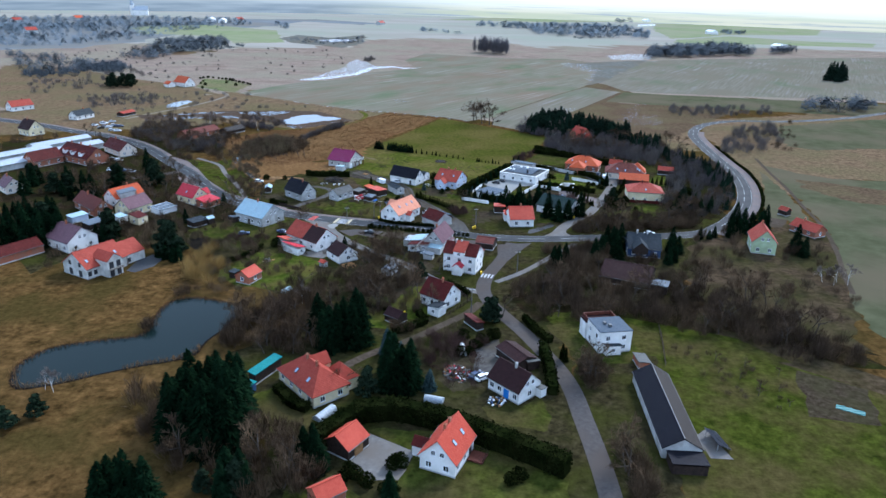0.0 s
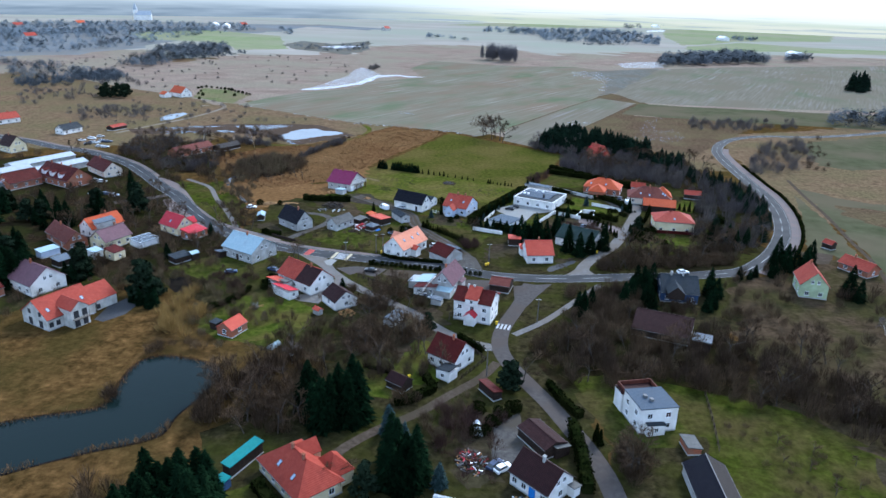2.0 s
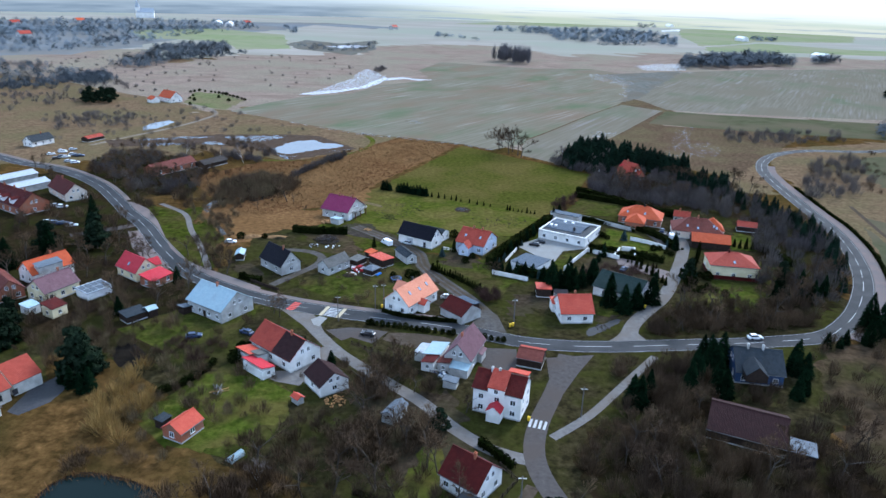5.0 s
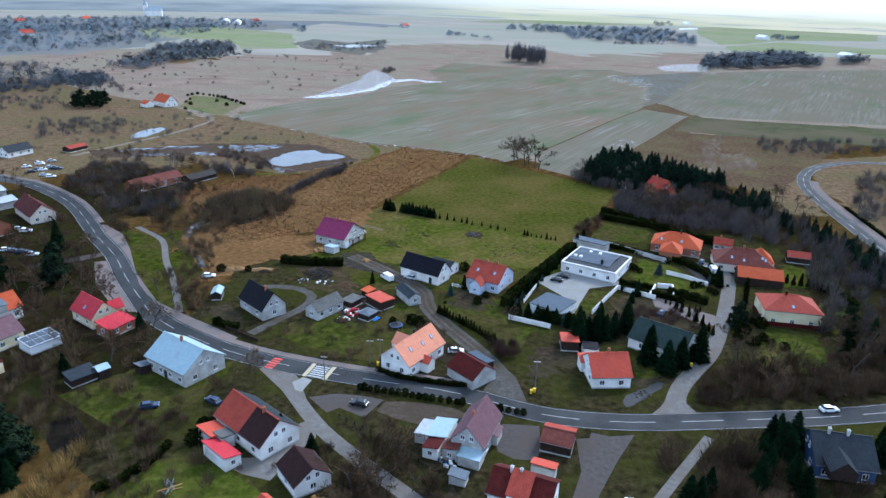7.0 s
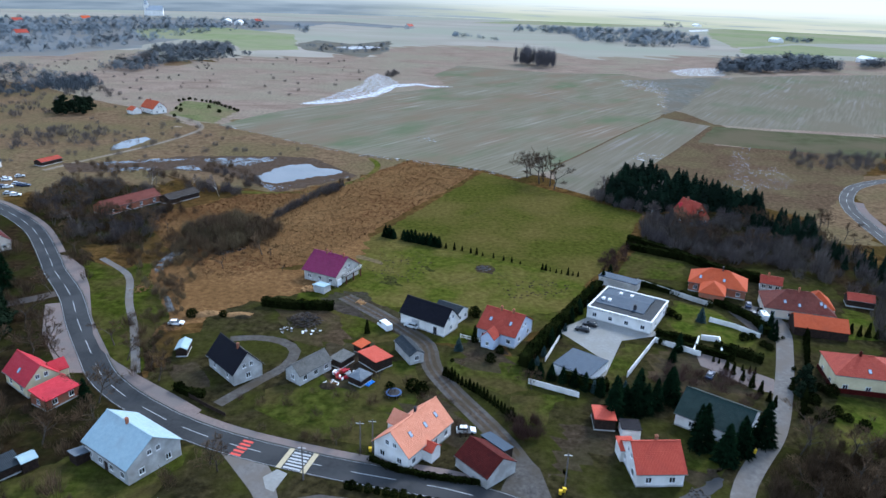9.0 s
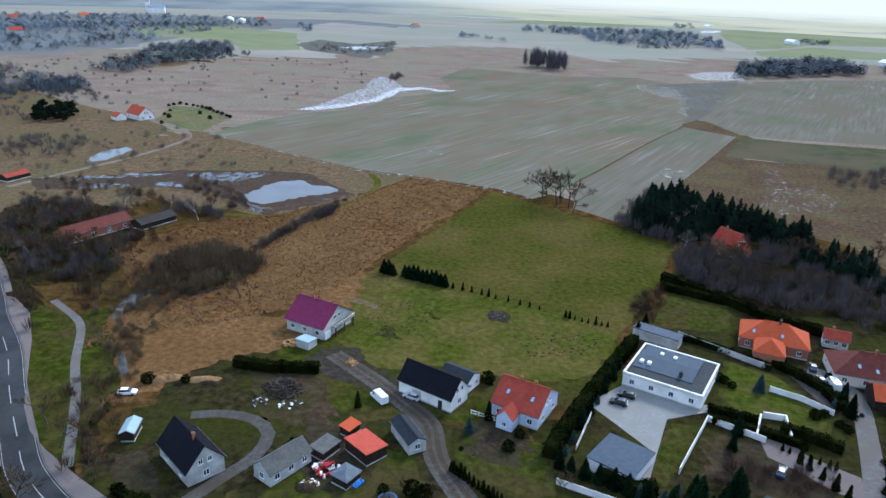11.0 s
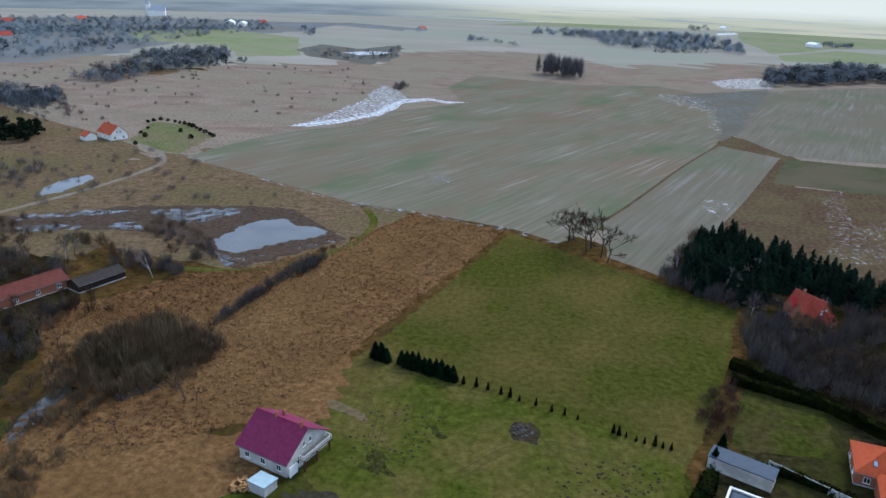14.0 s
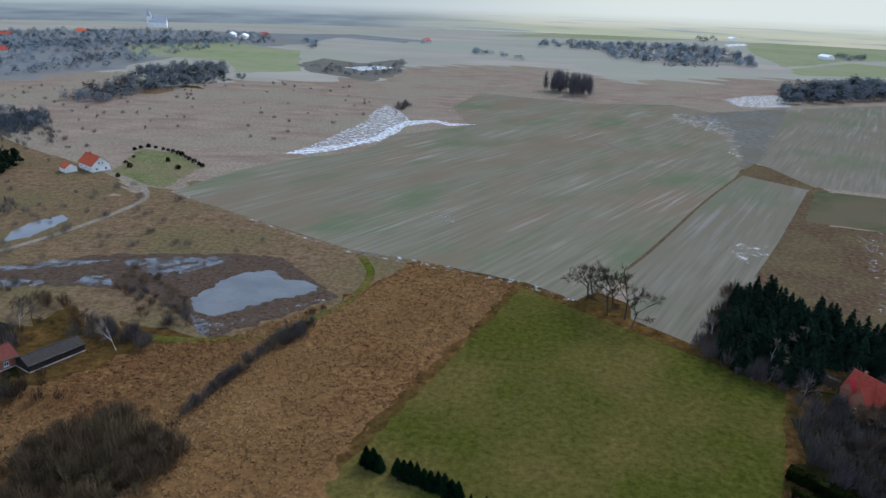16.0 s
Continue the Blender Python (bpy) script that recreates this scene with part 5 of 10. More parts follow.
def wing(h, x, y, turn, L, W, he, hr, roof, wall, kind="gable", z0=0.0, wins=0, name="annex"):
    """A built-on part of a house about the place x, y; its ridge lies turn degrees from the house's own."""
    lx, ly = at_local(h, x, y)
    m = pose(lx, ly, 0, 0, 0, turn)
    w, l = W / 2 - 0.2, L / 2 - 0.2
    bm = bmesh.new()
    if kind == "gable":
        zr = hr - 0.14
        hw = he + (hr - he) * 0.2 / (W / 2) - 0.1
        a = [bm.verts.new(m @ Vector(p)) for p in ((-l, -w, z0), (-l, w, z0), (-l, w, hw), (-l, 0, zr), (-l, -w, hw))]
        b = [bm.verts.new(m @ Vector(p)) for p in ((l, -w, z0), (l, w, z0), (l, w, hw), (l, 0, zr), (l, -w, hw))]
        bm.faces.new(a[::-1])
        bm.faces.new(b)
        for i in range(5):
            bm.faces.new((a[i], a[(i + 1) % 5], b[(i + 1) % 5], b[i]))
    else:
        box(bm, -l, -w, z0, l, w, min(he, hr) - 0.12, m)
    bmesh.ops.recalc_face_normals(bm, faces=bm.faces)
    body = part(name, bm, wall, h)
    bm = bmesh.new()
    X, Y = L / 2, W / 2
    if kind == "gable":
        quads = [[(-X, s * Y, he), (X, s * Y, he), (X, 0, hr), (-X, 0, hr)][::-s] for s in (-1, 1)]
    elif kind == "hip":
        e = min(X * 0.95, Y)
        c = [(-X, -Y, he), (X, -Y, he), (X, Y, he), (-X, Y, he)]
        r0, r1 = (-X + e, 0, hr), (X - e, 0, hr)
        quads = [(c[0], c[1], r1, r0), (c[2], c[3], r0, r1), (c[1], c[2], r1), (c[3], c[0], r0)]
    else:
        quads = [[(-X, -Y, he), (X, -Y, he), (X, Y, hr), (-X, Y, hr)]]
    for q in quads:
        slab(bm, [m @ Vector(p) for p in q], 0.14)
    bmesh.ops.recalc_face_normals(bm, faces=bm.faces)
    part("annex_roof", bm, roof, body)
    for i in range(wins):
        for side, ang, d in ((0, 0, w), (2, 270, l), (3, 90, l)):
            span = 2 * (l if side == 0 else w)
            window(body, m @ pose(0, 0, 0, 0, 0, ang) @ pose(((i + 0.5) / wins - 0.5) * span, -d, z0 + 0.9), 1.0, 1.1)
    return body


def roof_field(h, L, W, he, hr, u0, u1, side, material):
    """A stretch of one slope covered in another colour, from share u0 to u1 of the length."""
    X, Y = L / 2, W / 2 * side
    up = 0.02
    q = [(-X + u0 * L, Y, he + up), (-X + u1 * L, Y, he + up), (-X + u1 * L, 0, hr + up), (-X + u0 * L, 0, hr + up)]
    bm = bmesh.new()
    slab(bm, q if side < 0 else q[::-1], 0.03)
    bmesh.ops.recalc_face_normals(bm, faces=bm.faces)
    part("roof_field", bm, material, h)


def rail(h, pts, top, material, post=0.06):
    """A railing along local points."""
    bm = bmesh.new()
    for a, b in zip(pts, pts[1:]):
        d = Vector((b[0] - a[0], b[1] - a[1], 0))
        m = Matrix.Translation((a[0], a[1], 0)) @ Matrix.Rotation(math.atan2(d.y, d.x), 4, "Z")
        box(bm, 0, -post / 2, top - 0.08, d.length, post / 2, top, m)
        k = max(1, int(d.length / 0.5))
        for i in range(k + 1):
            box(bm, d.length * i / k - post / 2, -post / 2, top - 1.0, d.length * i / k + post / 2, post / 2, top - 0.08, m)
    part("railing", bm, material, h)


# lane side, by the tall hedge
h = house("house", "white gabled house with a coral red tile roof", "house", 1.7, 129, 68, 11, 8.4, 3.2, 7.8, R_CORAL, WHITE, wins=(3, 2, 2, 2), sky=((0, -0.15, 0.5), (0, 0.22, 0.5)), stack=(-0.1, 0.12), doors=((0, 0.3, 1.4, 2.1, DARKWOOD),))
wing(h, -3.5, 130.6, 90, 3.4, 3.6, 2.5, 3.9, R_RUST, WHITE, wins=1, name="porch")
deck = part("terrace", boxed(1.0, -7.2, 0, 4.4, -3.9, 0.35), REDWOOD, h)
rail(h, [(1.0, -7.2), (4.4, -7.2), (4.4, -3.9)], 1.25, DARKWOOD)
shed("garage", "small dark wooden garage with a coral red roof", -19.1, 131.2, 58, 6.8, 7, 2.6, 5.0, R_CORAL, DARKWOOD, "gable", doors=((0, 0.0, 2.6, 2.1, WOOD),))
shed("garden_house", "small garden house with an orange-red roof", -20.4, 115.8, 40, 6.0, 5.0, 2.4, 4.2, R_CORAL, BRICK, "gable")
h = house("house", "bungalow with a red hipped tile roof", "house", -30.4, 153.8, 132, 16.7, 10.3, 3.0, 7.2, R_RED, CREAM, "hip", wins=(2, 4, 2, 2), sky=((1, -0.2, 0.4), (1, 0.12, 0.4)), stack=(-0.15, 0.1))
wing(h, -24.1, 155.2, 0, 7.0, 6.0, 3.0, 6.2, R_RED, CREAM, "hip", wins=1)
wing(h, -30, 157.6, 90, 5.0, 4.4, 4.6, 6.9, R_RED, CREAM, "gable", 2.5, name="dormer")
h = shed("long_shed", "long open shed with a teal metal roof", -42.9, 158.2, 65, 10, 2.4, 3.0, 3.4, R_TEAL, DARKWOOD)
wing(h, -44.8, 150.7, 0, 3.0, 2.4, 2.3, 2.5, R_TEAL, BLUEWOOD, "lean")
h = house("house", "white house with a dark brown roof and a blue door", "house", 17.1, 155, 134, 10.2, 8.6, 3.2, 6.9, R_BROWN, WHITE, wins=(2, 4, 1, 1), stack=(-0.05,), stack_mat=GREYWALL, doors=((1, 0.1, 1.6, 2.3, surface("blue_paint", (0.02, 0.16, 0.5), (0.04, 0.22, 0.6), 2.0, 0.5)),))
wing(h, 23.3, 153.3, 0, 2.0, 2.4, 2.2, 2.5, R_GREY, WHITE, "lean")
h = shed("shed", "old shed with a brown roof beside the lane", 18.6, 168.8, 122, 9.8, 6.1, 2.7, 3.8, R_BROWN, DARKWOOD, "gable", wins=(2, 0, 0, 0))
wing(h, 21.7, 166.5, 0, 4.4, 4.0, 2.3, 2.9, R_GREY, DARKWOOD, "lean")
h = house("house", "white two-storey box house with a flat grey roof", "house", 44.2, 179.2, 103, 8.6, 9.2, 6.2, 6.4, R_MEMBRANE, WHITE, "flat", storeys=2, over=0.12, stack=(), wins=(2, 2, 2, 3))
wing(h, 44.2, 175.0, 0, 3.2, 4.6, 2.7, 3.0, R_SLATE, WHITE, "lean", wins=1, name="porch")
wing(h, 42.3, 185.4, 0, 4.2, 9.0, 4.9, 5.0, R_BROWN, WHITE, "flat", name="terrace")
for _q in ((4.3, 3.9, 8.6, 4.15), (8.35, -3.9, 8.6, 3.9), (4.3, -4.15, 8.6, -3.9)):
    part("parapet", boxed(_q[0], _q[1], 4.9, _q[2], _q[3], 5.9), REDWOOD, h)
for _u, _v in ((-1.2, 0.6), (0.4, 1.4)):
    part("roof_vent", boxed(_u - 0.45, _v - 0.35, 6.3, _u + 0.45, _v + 0.35, 6.95), GUTTER, h)
h = shed("barn", "long low barn with a black and brown roof", 50.2, 146.2, 88, 30.2, 8.5, 2.5, 5.0, R_BLACK, GREYWALL, "gable")
BARN = (50.2, 146.2, 88, 30.2, 8.5)
roof_field(h, BARN[3], BARN[4], 2.5, 5.0, 0, 1, -1, R_UMBER)
part("ridge_flashing", boxed(-BARN[3] / 2, -0.09, 5.0, BARN[3] / 2, 0.09, 5.1), GUTTER, h)
wing(h, 49.9, 128.6, 90, 7.4, 5.0, 2.2, 2.6, R_BLACK, DARKWOOD, "lean")
shed("greenhouse", "small grey-roofed shelter beside the barn", 50.8, 169.4, 95, 5.0, 3.4, 1.8, 2.2, R_GREY, BRICK)
shed("shed", "old shed with a mauve-brown roof by the track", 8.2, 187.9, 123, 6.7, 2.8, 2.3, 2.9, R_RUST, DARKWOOD)
shed("garden_house", "dark garden house on the lawn", -14, 189.6, 144, 5.4, 4.5, 2.2, 3.8, R_BROWN, DARKWOOD, "gable")

# round the junction
h = house("house", "small white house with a dark red-brown roof", "house", -1.6, 202.8, 144, 9.4, 9.4, 3.4, 7.4, R_RUST, WHITE, wins=(3, 3, 2, 2), stack=(-0.1,))
wing(h, -2.5, 195, 90, 4.0, 4.4, 2.6, 3.4, R_SLATE, WHITE, "lean", wins=1, name="porch")
TWO = (5.3, 230.7, 161, 12, 9)
h = house("house", "white two-storey house with a rusty red roof", "house", *TWO, 6.4, 9.2, R_RUST, WHITE, storeys=2, wins=(3, 3, 2, 2), stack=(0.05, 0.2), stack_mat=GREYWALL)
_p = h.matrix_basis @ Vector((0.1, 2.45, 0))
wing(h, _p.x, _p.y, 180, 4.2, 4.9, 7.5, 9.9, R_RED, WHITE, "lean", 5.2, wins=1, name="dormer")
wing(h, 3.6, 225.5, 90, 3.2, 3.6, 2.8, 4.2, R_CRIMSON, WHITE, "gable", name="porch")
MAUVE = (-3.5, 251.8, 72, 13, 7.7)
h = house("house", "cluttered grey house with a mauve metal roof", "house", *MAUVE, 3.6, 7.8, R_MAUVE, GREYWALL, wins=(2, 2, 2, 2), stack=(-0.15,), stack_mat=BRICK)
wing(h, -10.9, 251.9, 180, 7.2, 5.0, 2.7, 3.5, R_BLUE, WHITE, "lean", wins=1)
wing(h, -14.6, 252.4, 180, 5.6, 2.6, 2.5, 2.8, R_FILM, CEMENT, "lean")
wing(h, -12.3, 246.7, 180, 4.0, 3.7, 2.5, 3.2, R_RUST, WHITE, "lean", wins=1)
wing(h, -8.3, 246.4, 180, 3.8, 3.6, 2.7, 3.4, R_CHOC, GREYWALL, "lean", wins=1)
wing(h, -4.4, 244.6, -90, 5.0, 4.0, 2.4, 3.0, R_BLUE, GREYWALL, "lean", name="porch")
wing(h, 0.6, 252.6, 0, 4.2, 2.4, 2.4, 3.2, R_MAUVE, GREYWALL, "lean")
shed("shed", "small shed with a pale corrugated roof", -6.7, 238.6, 75, 2.8, 3.8, 1.9, 2.3, R_ZINC, GREYWALL)
h = shed("shed", "open shed with a red-brown roof by the road", 14, 252.2, 164, 6.8, 7.4, 2.6, 4.0, R_CHOC, DARKWOOD, "gable")
roof_field(h, 6.8, 7.4, 2.6, 4.0, 0.0, 1.0, -1, R_RED)
shed("shed", "lean-to shed with a coral red sheet roof", 10.2, 242.2, 161, 5.2, 3.0, 2.6, 3.2, R_CORAL, CEMENT)
BLUEH = (71.2, 251.8, 173, 12.1, 12.8)
h = house("house", "dark blue wooden house with a grey roof", "house", *BLUEH, 3.4, 7.4, R_SLATE, BLUEWOOD, wins=(4, 3, 2, 2), stack=(-0.1, 0.2), stack_mat=GREYWALL, sky=((0, -0.28, 0.6),))
wing(h, 68.6, 245.3, 90, 6.0, 5.4, 4.4, 6.9, R_SLATE, DARKWOOD, "gable", 2.6, wins=0, name="dormer")
part("deck", boxed(-6, -8.2, 0, 5, -5.0, 0.4), WOOD, h)
h = shed("barn", "long old barn with a dark brown roof", 60, 225.7, 157, 16.2, 14.1, 2.4, 5.8, R_BROWN, DARKWOOD, "gable")
wing(h, 68.4, 216.9, 0, 5.2, 6.4, 2.5, 3.0, R_ZINC, DARKWOOD, "lean")
house("house", "mint green gabled house with a rusty red roof", "house", 117.6, 258.8, 76, 12.1, 9.1, 4.4, 9.2, R_RED, GREENWALL, wins=(2, 2, 2, 2), stack=(0.3,))
ORANGEA = (144.5, 279, 118, 12, 7.5)
house("house", "low house with a rusty red roof behind birches", "house", *ORANGEA, 2.5, 5.0, R_RED, BRICK, wins=(2, 2, 1, 1))
shed("shed", "small shed with a red roof in the garden", 146, 303.5, 120, 4.4, 3.6, 2.3, 3.6, R_RED, DARKWOOD, "gable")

# farm side by the pond
UNF = (-115.2, 220.2, 62, 15, 12.8)
h = house("house", "unfinished grey-white house with a red tile roof", "house", *UNF, 3.5, 8.0, R_RED, CEMENT, wins=(0, 3, 0, 0), stack=(), sky=((0, -0.36, 0.4), (0, 0.32, 0.4)))
wing(h, -109.6, 217.2, 90, 8.0, 5.6, 5.5, 7.7, R_RED, CEMENT, "gable", name="cross_gable")
wing(h, -109.8, 230.6, 0, 7.0, 10.6, 3.2, 6.6, R_RED, CEMENT, "gable", name="garage")
_gx, _gy = at_local(h, -109.6, 217.2)
# Dark slabs on the walls stand in for the shade inside open windows.
for _u in (-1.25, 1.25):
    for _z, _t in ((0.15, 2.2), (2.9, 2.1)):
        part("opening", boxed(_gx + _u - 0.75, _gy - 3.86, _z, _gx + _u + 0.75, _gy - 3.7, _z + _t), DARK, h)
part("balcony", boxed(_gx - 2.5, _gy - 4.9, 2.6, _gx + 2.5, _gy - 3.8, 2.8), CONCRETE, h)
for _u in (-6.2, -4.2, 4.6, 8.2):
    part("opening", boxed(_u - 0.6, -6.0, 0.9, _u + 0.6, -5.9, 2.4), DARK, h)
for _v in (-2.6, 2.2):
    part("opening", boxed(-7.2, _v - 0.8, 0.2, -7.05, _v + 0.8, 2.4), DARK, h)
    part("opening", boxed(-7.2, _v - 0.6, 3.6, -7.05, _v + 0.6, 5.0), DARK, h)
plot("driveway", [(-104.9, 219.2), (-105.2, 228.6), (-102.4, 234.2), (-97, 231.4), (-97.8, 223.6), (-101.6, 218)], DARKPAVE, 0.04, "dark paved terrace beside the unfinished house", "terrace", 0.1)
house("house", "old white house with a mauve sheet roof", "house", -133.6, 240.4, 150, 13.8, 12, 3.8, 8.2, R_MAUVE, WHITE, wins=(3, 3, 2, 2), stack=(0.1,))
h = shed("shed", "garden shed with a bright red roof", -63.3, 214.9, 67, 6.8, 5.7, 2.5, 4.4, R_CORAL, BRICK, "gable", wins=(1, 0, 1, 0))
wing(h, -68.6, 217.1, 0, 3.0, 2.6, 2.1, 2.3, R_SLATE, DARKWOOD, "lean")
h = house("house", "grey rendered house with a pale blue metal roof", "house", -75.9, 274.5, 149, 15.5, 12.5, 3.7, 7.9, R_BLUE, GREYWALL, wins=(3, 4, 2, 2), stack=(0.02,), doors=((1, 0.0, 1.1, 2.1, DARKWOOD),))
wing(h, -85.6, 271.9, 0, 3.0, 3.2, 2.0, 2.6, R_ZINC, DARKWOOD, "lean")
RB = (-50.1, 249.7, 142, 16.9, 10.4)
h = house("house", "white farmhouse with a red and brown roof", "house", *RB, 3.5, 7.6, R_RED, WHITE, wins=(3, 3, 2, 2), stack=(-0.2,))
roof_field(h, RB[3], RB[4], 3.5, 7.6, 0.0, 0.45, 1, R_BROWN)
roof_field(h, RB[3], RB[4], 3.5, 7.6, 0.0, 1.0, -1, R_SLATE)
wing(h, -54.6, 240.9, 0, 8.4, 4.0, 2.5, 3.5, R_CRIMSON, WHITE, "lean", wins=1)
wing(h, -58.4, 246.6, 0, 6.0, 4.6, 2.7, 3.7, R_CORAL, GREYWALL, "lean")
wing(h, -55.6, 245.3, 0, 3.2, 3.4, 2.9, 3.6, R_GREY, GREYWALL, "lean")
shed("shed", "shed with a dark brown gable roof", -36.7, 236.2, 129, 8.6, 8, 2.8, 5.6, R_BROWN, WHITE, "gable", wins=(1, 1, 1, 1))
shed("kennel", "small shed with a red roof on the lawn", -41.9, 228.5, 140, 2.8, 2.2, 1.6, 2.2, R_CORAL, GREYWALL, "gable")
shed("shed", "grey sheet-metal shed in the bushes", -18.9, 224.6, 65, 6.5, 3.6, 2.2, 3.2, R_ZINC, GREYWALL, "gable")
h = house("house", "cream house with a crimson roof", "house", -111.5, 297.3, 147, 11.4, 8.2, 3.2, 7.2, R_CRIMSON, CREAM, wins=(3, 2, 2, 2), stack=(), sky=((1, 0.0, 0.4),))
wing(h, -107.3, 300.3, 90, 4.0, 4.0, 3.0, 5.2, R_CRIMSON, CREAM, "gable")
shed("garage", "brick garage with a crimson roof", -102.6, 291.7, 65, 8.4, 6.1, 2.7, 3.8, R_CRIMSON, BRICK, wins=(2, 0, 1, 1))
OF = (-139, 293.1, 60, 14, 9)
h = house("house", "house with a bright orange roof and a long dormer", "house", *OF, 3.6, 7.2, R_ORANGE, WHITE, wins=(4, 4, 2, 2))
wing(h, -136.5, 290.4, 0, 8, 3.0, 5.7, 6.6, R_ZINC, GREYWALL, "lean", 3.5, name="dormer")
h = house("house", "house with a mauve roof and low annexes", "house", -129.1, 279.8, 66, 12, 9, 3.4, 7.0, R_MAUVE, CREAM, wins=(3, 3, 2, 2), stack=(0.2,))
wing(h, -121.5, 267, 0, 5.0, 5.0, 3.0, 4.0, R_RUST, CREAM, "lean", wins=1)
wing(h, -128.7, 267.2, 0, 4.0, 4.0, 2.6, 3.2, R_BLUE, WHITE, "lean", wins=1)
house("house", "brick house with a dark brown roof", "house", -146.1, 280.5, 140, 19.5, 8.2, 3.0, 6.6, R_CHOC, BRICK, wins=(2, 2, 2, 2))
GLS = (-117.4, 281.3, 59, 8.4, 6.5)
h = shed("greenhouse", "low white greenhouse with glass roof panels", *GLS, 2.4, 2.9, R_FILM, TRIM)
_t = math.degrees(math.atan2(0.5, GLS[4]))
for _i in range(4):
    for _k in range(2):
        _m = pose((_i - 1.5) * GLS[3] / 4.2, (_k - 0.5) * GLS[4] / 2.3, 2.67 + (_k - 0.5) * 0.23, _t, 0, 0)
        part("roof_pane", boxed(-GLS[3] / 9.5, -GLS[4] / 5.2, 0, GLS[3] / 9.5, GLS[4] / 5.2, 0.06, m=_m), PANE, h)
h = shed("shed", "low dark shed with grey sheet roofs", -98.2, 266.4, 53, 6.6, 4.8, 2.2, 2.7, R_SLATE, DARKWOOD)
wing(h, -94.4, 268.9, 0, 3.2, 3.4, 2.4, 3.1, R_BLUE, DARKWOOD, "gable")
shed("shed", "shed with a pale blue roof", -145.6, 267, 60, 7, 4, 2.5, 3.0, R_BLUE, BLUEWALL)
shed("shed", "shed with a grey-blue roof", -135.6, 259.7, 60, 7, 5, 2.5, 3.0, R_ZINC, DARKWOOD)
shed("barn", "long barn with a rusty brown roof", -146.9, 228.3, 60, 16, 8, 2.8, 5.0, R_RUST, BRICK, "gable")
house("house", "cream house with a brown-red roof", "house", -181.7, 381.3, 139, 20.6, 10, 3.2, 7.4, R_RUST, PINKWALL, wins=(3, 3, 2, 2))
house("house", "pinkish house with a mauve roof", "house", -194.7, 304.1, 140, 10, 8, 3.2, 6.8, R_MAUVE, PINKWALL)
h = house("outbuilding", "long farm building with a dark rusty roof and white dormers", "outbuilding", -192, 362, 150, 26, 13, 3.6, 8.6, R_RUST, BRICK, wins=(5, 5, 1, 1), stack=(-0.3, 0.0, 0.3))
for _u in (-6.5, 0.5, 7.0):
    wing(h, *(h.matrix_basis @ Vector((_u, 4.3, 0))).xy, 90, 3.4, 3.0, 6.0, 6.9, R_RUST, TRIM, "gable", 4.2, wins=1, name="dormer")
house("outbuilding", "old brick barn with a dark rusty roof", "outbuilding", -208, 353, 62, 16, 10, 3.2, 7.4, R_RUST, BRICK, wins=(3, 3, 1, 1), stack=())
for _p, _l in (([(-221.3, 392.7)], 34), ([(-206.4, 382.7)], 28), ([(-229.4, 361.5)], 40), ([(-216.7, 350.3)], 44), ([(-219.8, 341.4)], 40)):
    house("hall", "long white greenhouse hall with a low roof", "hall", *_p[0], 62, _l, 9, 3.0, 4.4, R_FILM, GREYWALL, wins=(0, 0, 0, 0), stack=(), group="greenhouse halls")
house("house", "ochre house with a dark gable roof", "house", -255, 422.8, 150, 12, 10, 3.8, 9.0, R_BROWN, CREAM)
house("house", "white house with a dark roof beside the car park", "house", -252.6, 477.1, 70, 15, 8, 3.0, 6.0, R_SLATE, WHITE)
house("house", "white house with a red roof near the road", "house", -310.2, 502.8, 60, 16, 9, 3.2, 7.0, R_RED, WHITE)

# middle yards
h = house("house", "white house with a peach tile roof", "house", -20.2, 284, 59, 15.8, 9.6, 3.5, 7.8, R_PEACH, WHITE, wins=(4, 4, 2, 2), stack=(0.05,), stack_mat=DARK, sky=((0, -0.25, 0.55), (0, 0.05, 0.5), (0, 0.3, 0.55)))
wing(h, -22.4, 285.7, 90, 5.5, 5.0, 4.6, 6.8, R_PEACH, WHITE, "gable", 2.5, name="dormer")
wing(h, -16.3, 280.2, 90, 3.2, 3.4, 2.7, 4.0, R_CORAL, WHITE, "gable", name="porch")
h = shed("barn", "weathered barn with a dark red-brown roof", -5, 277.7, 135, 9.4, 8.5, 2.6, 5.4, R_RUST, GREYWALL, "gable")
wing(h, -2.7, 283.7, 0, 7.0, 3.0, 2.4, 2.8, R_MEMBRANE, DARKWOOD, "lean")
h = house("house", "white house with a coral red roof", "house", 28.6, 281, 7, 10.2, 11, 3.3, 7.2, R_CORAL, WHITE, wins=(2, 3, 2, 2), stack=(0.02,), stack_mat=BRICK)
wing(h, 24, 285, 0, 3.4, 4.0, 2.8, 3.6, R_CORAL, WHITE, "lean", name="porch")
house("house", "small grey house with a steep black roof", "house", -67.1, 308.8, 138, 13.3, 8.5, 3.1, 7.8, R_BLACK, GREYWALL, wins=(1, 2, 1, 1), stack=(-0.2,))
shed("outbuilding", "low outbuilding with a dark grey roof", -48.8, 309.2, 56, 10.6, 5.5, 2.8, 5.0, R_GREY, GREYWALL, "gable", wins=(3, 1, 1, 0))
shed("shed", "dark shed with a flat coral roof", -33.4, 316, 138, 7.5, 5.7, 2.8, 3.1, R_CORAL, DARKWOOD)
shed("shelter", "orange-roofed shelter behind the shed", -38, 322.5, 60, 4, 3, 2.0, 2.4, R_ORANGE, DARKWOOD)
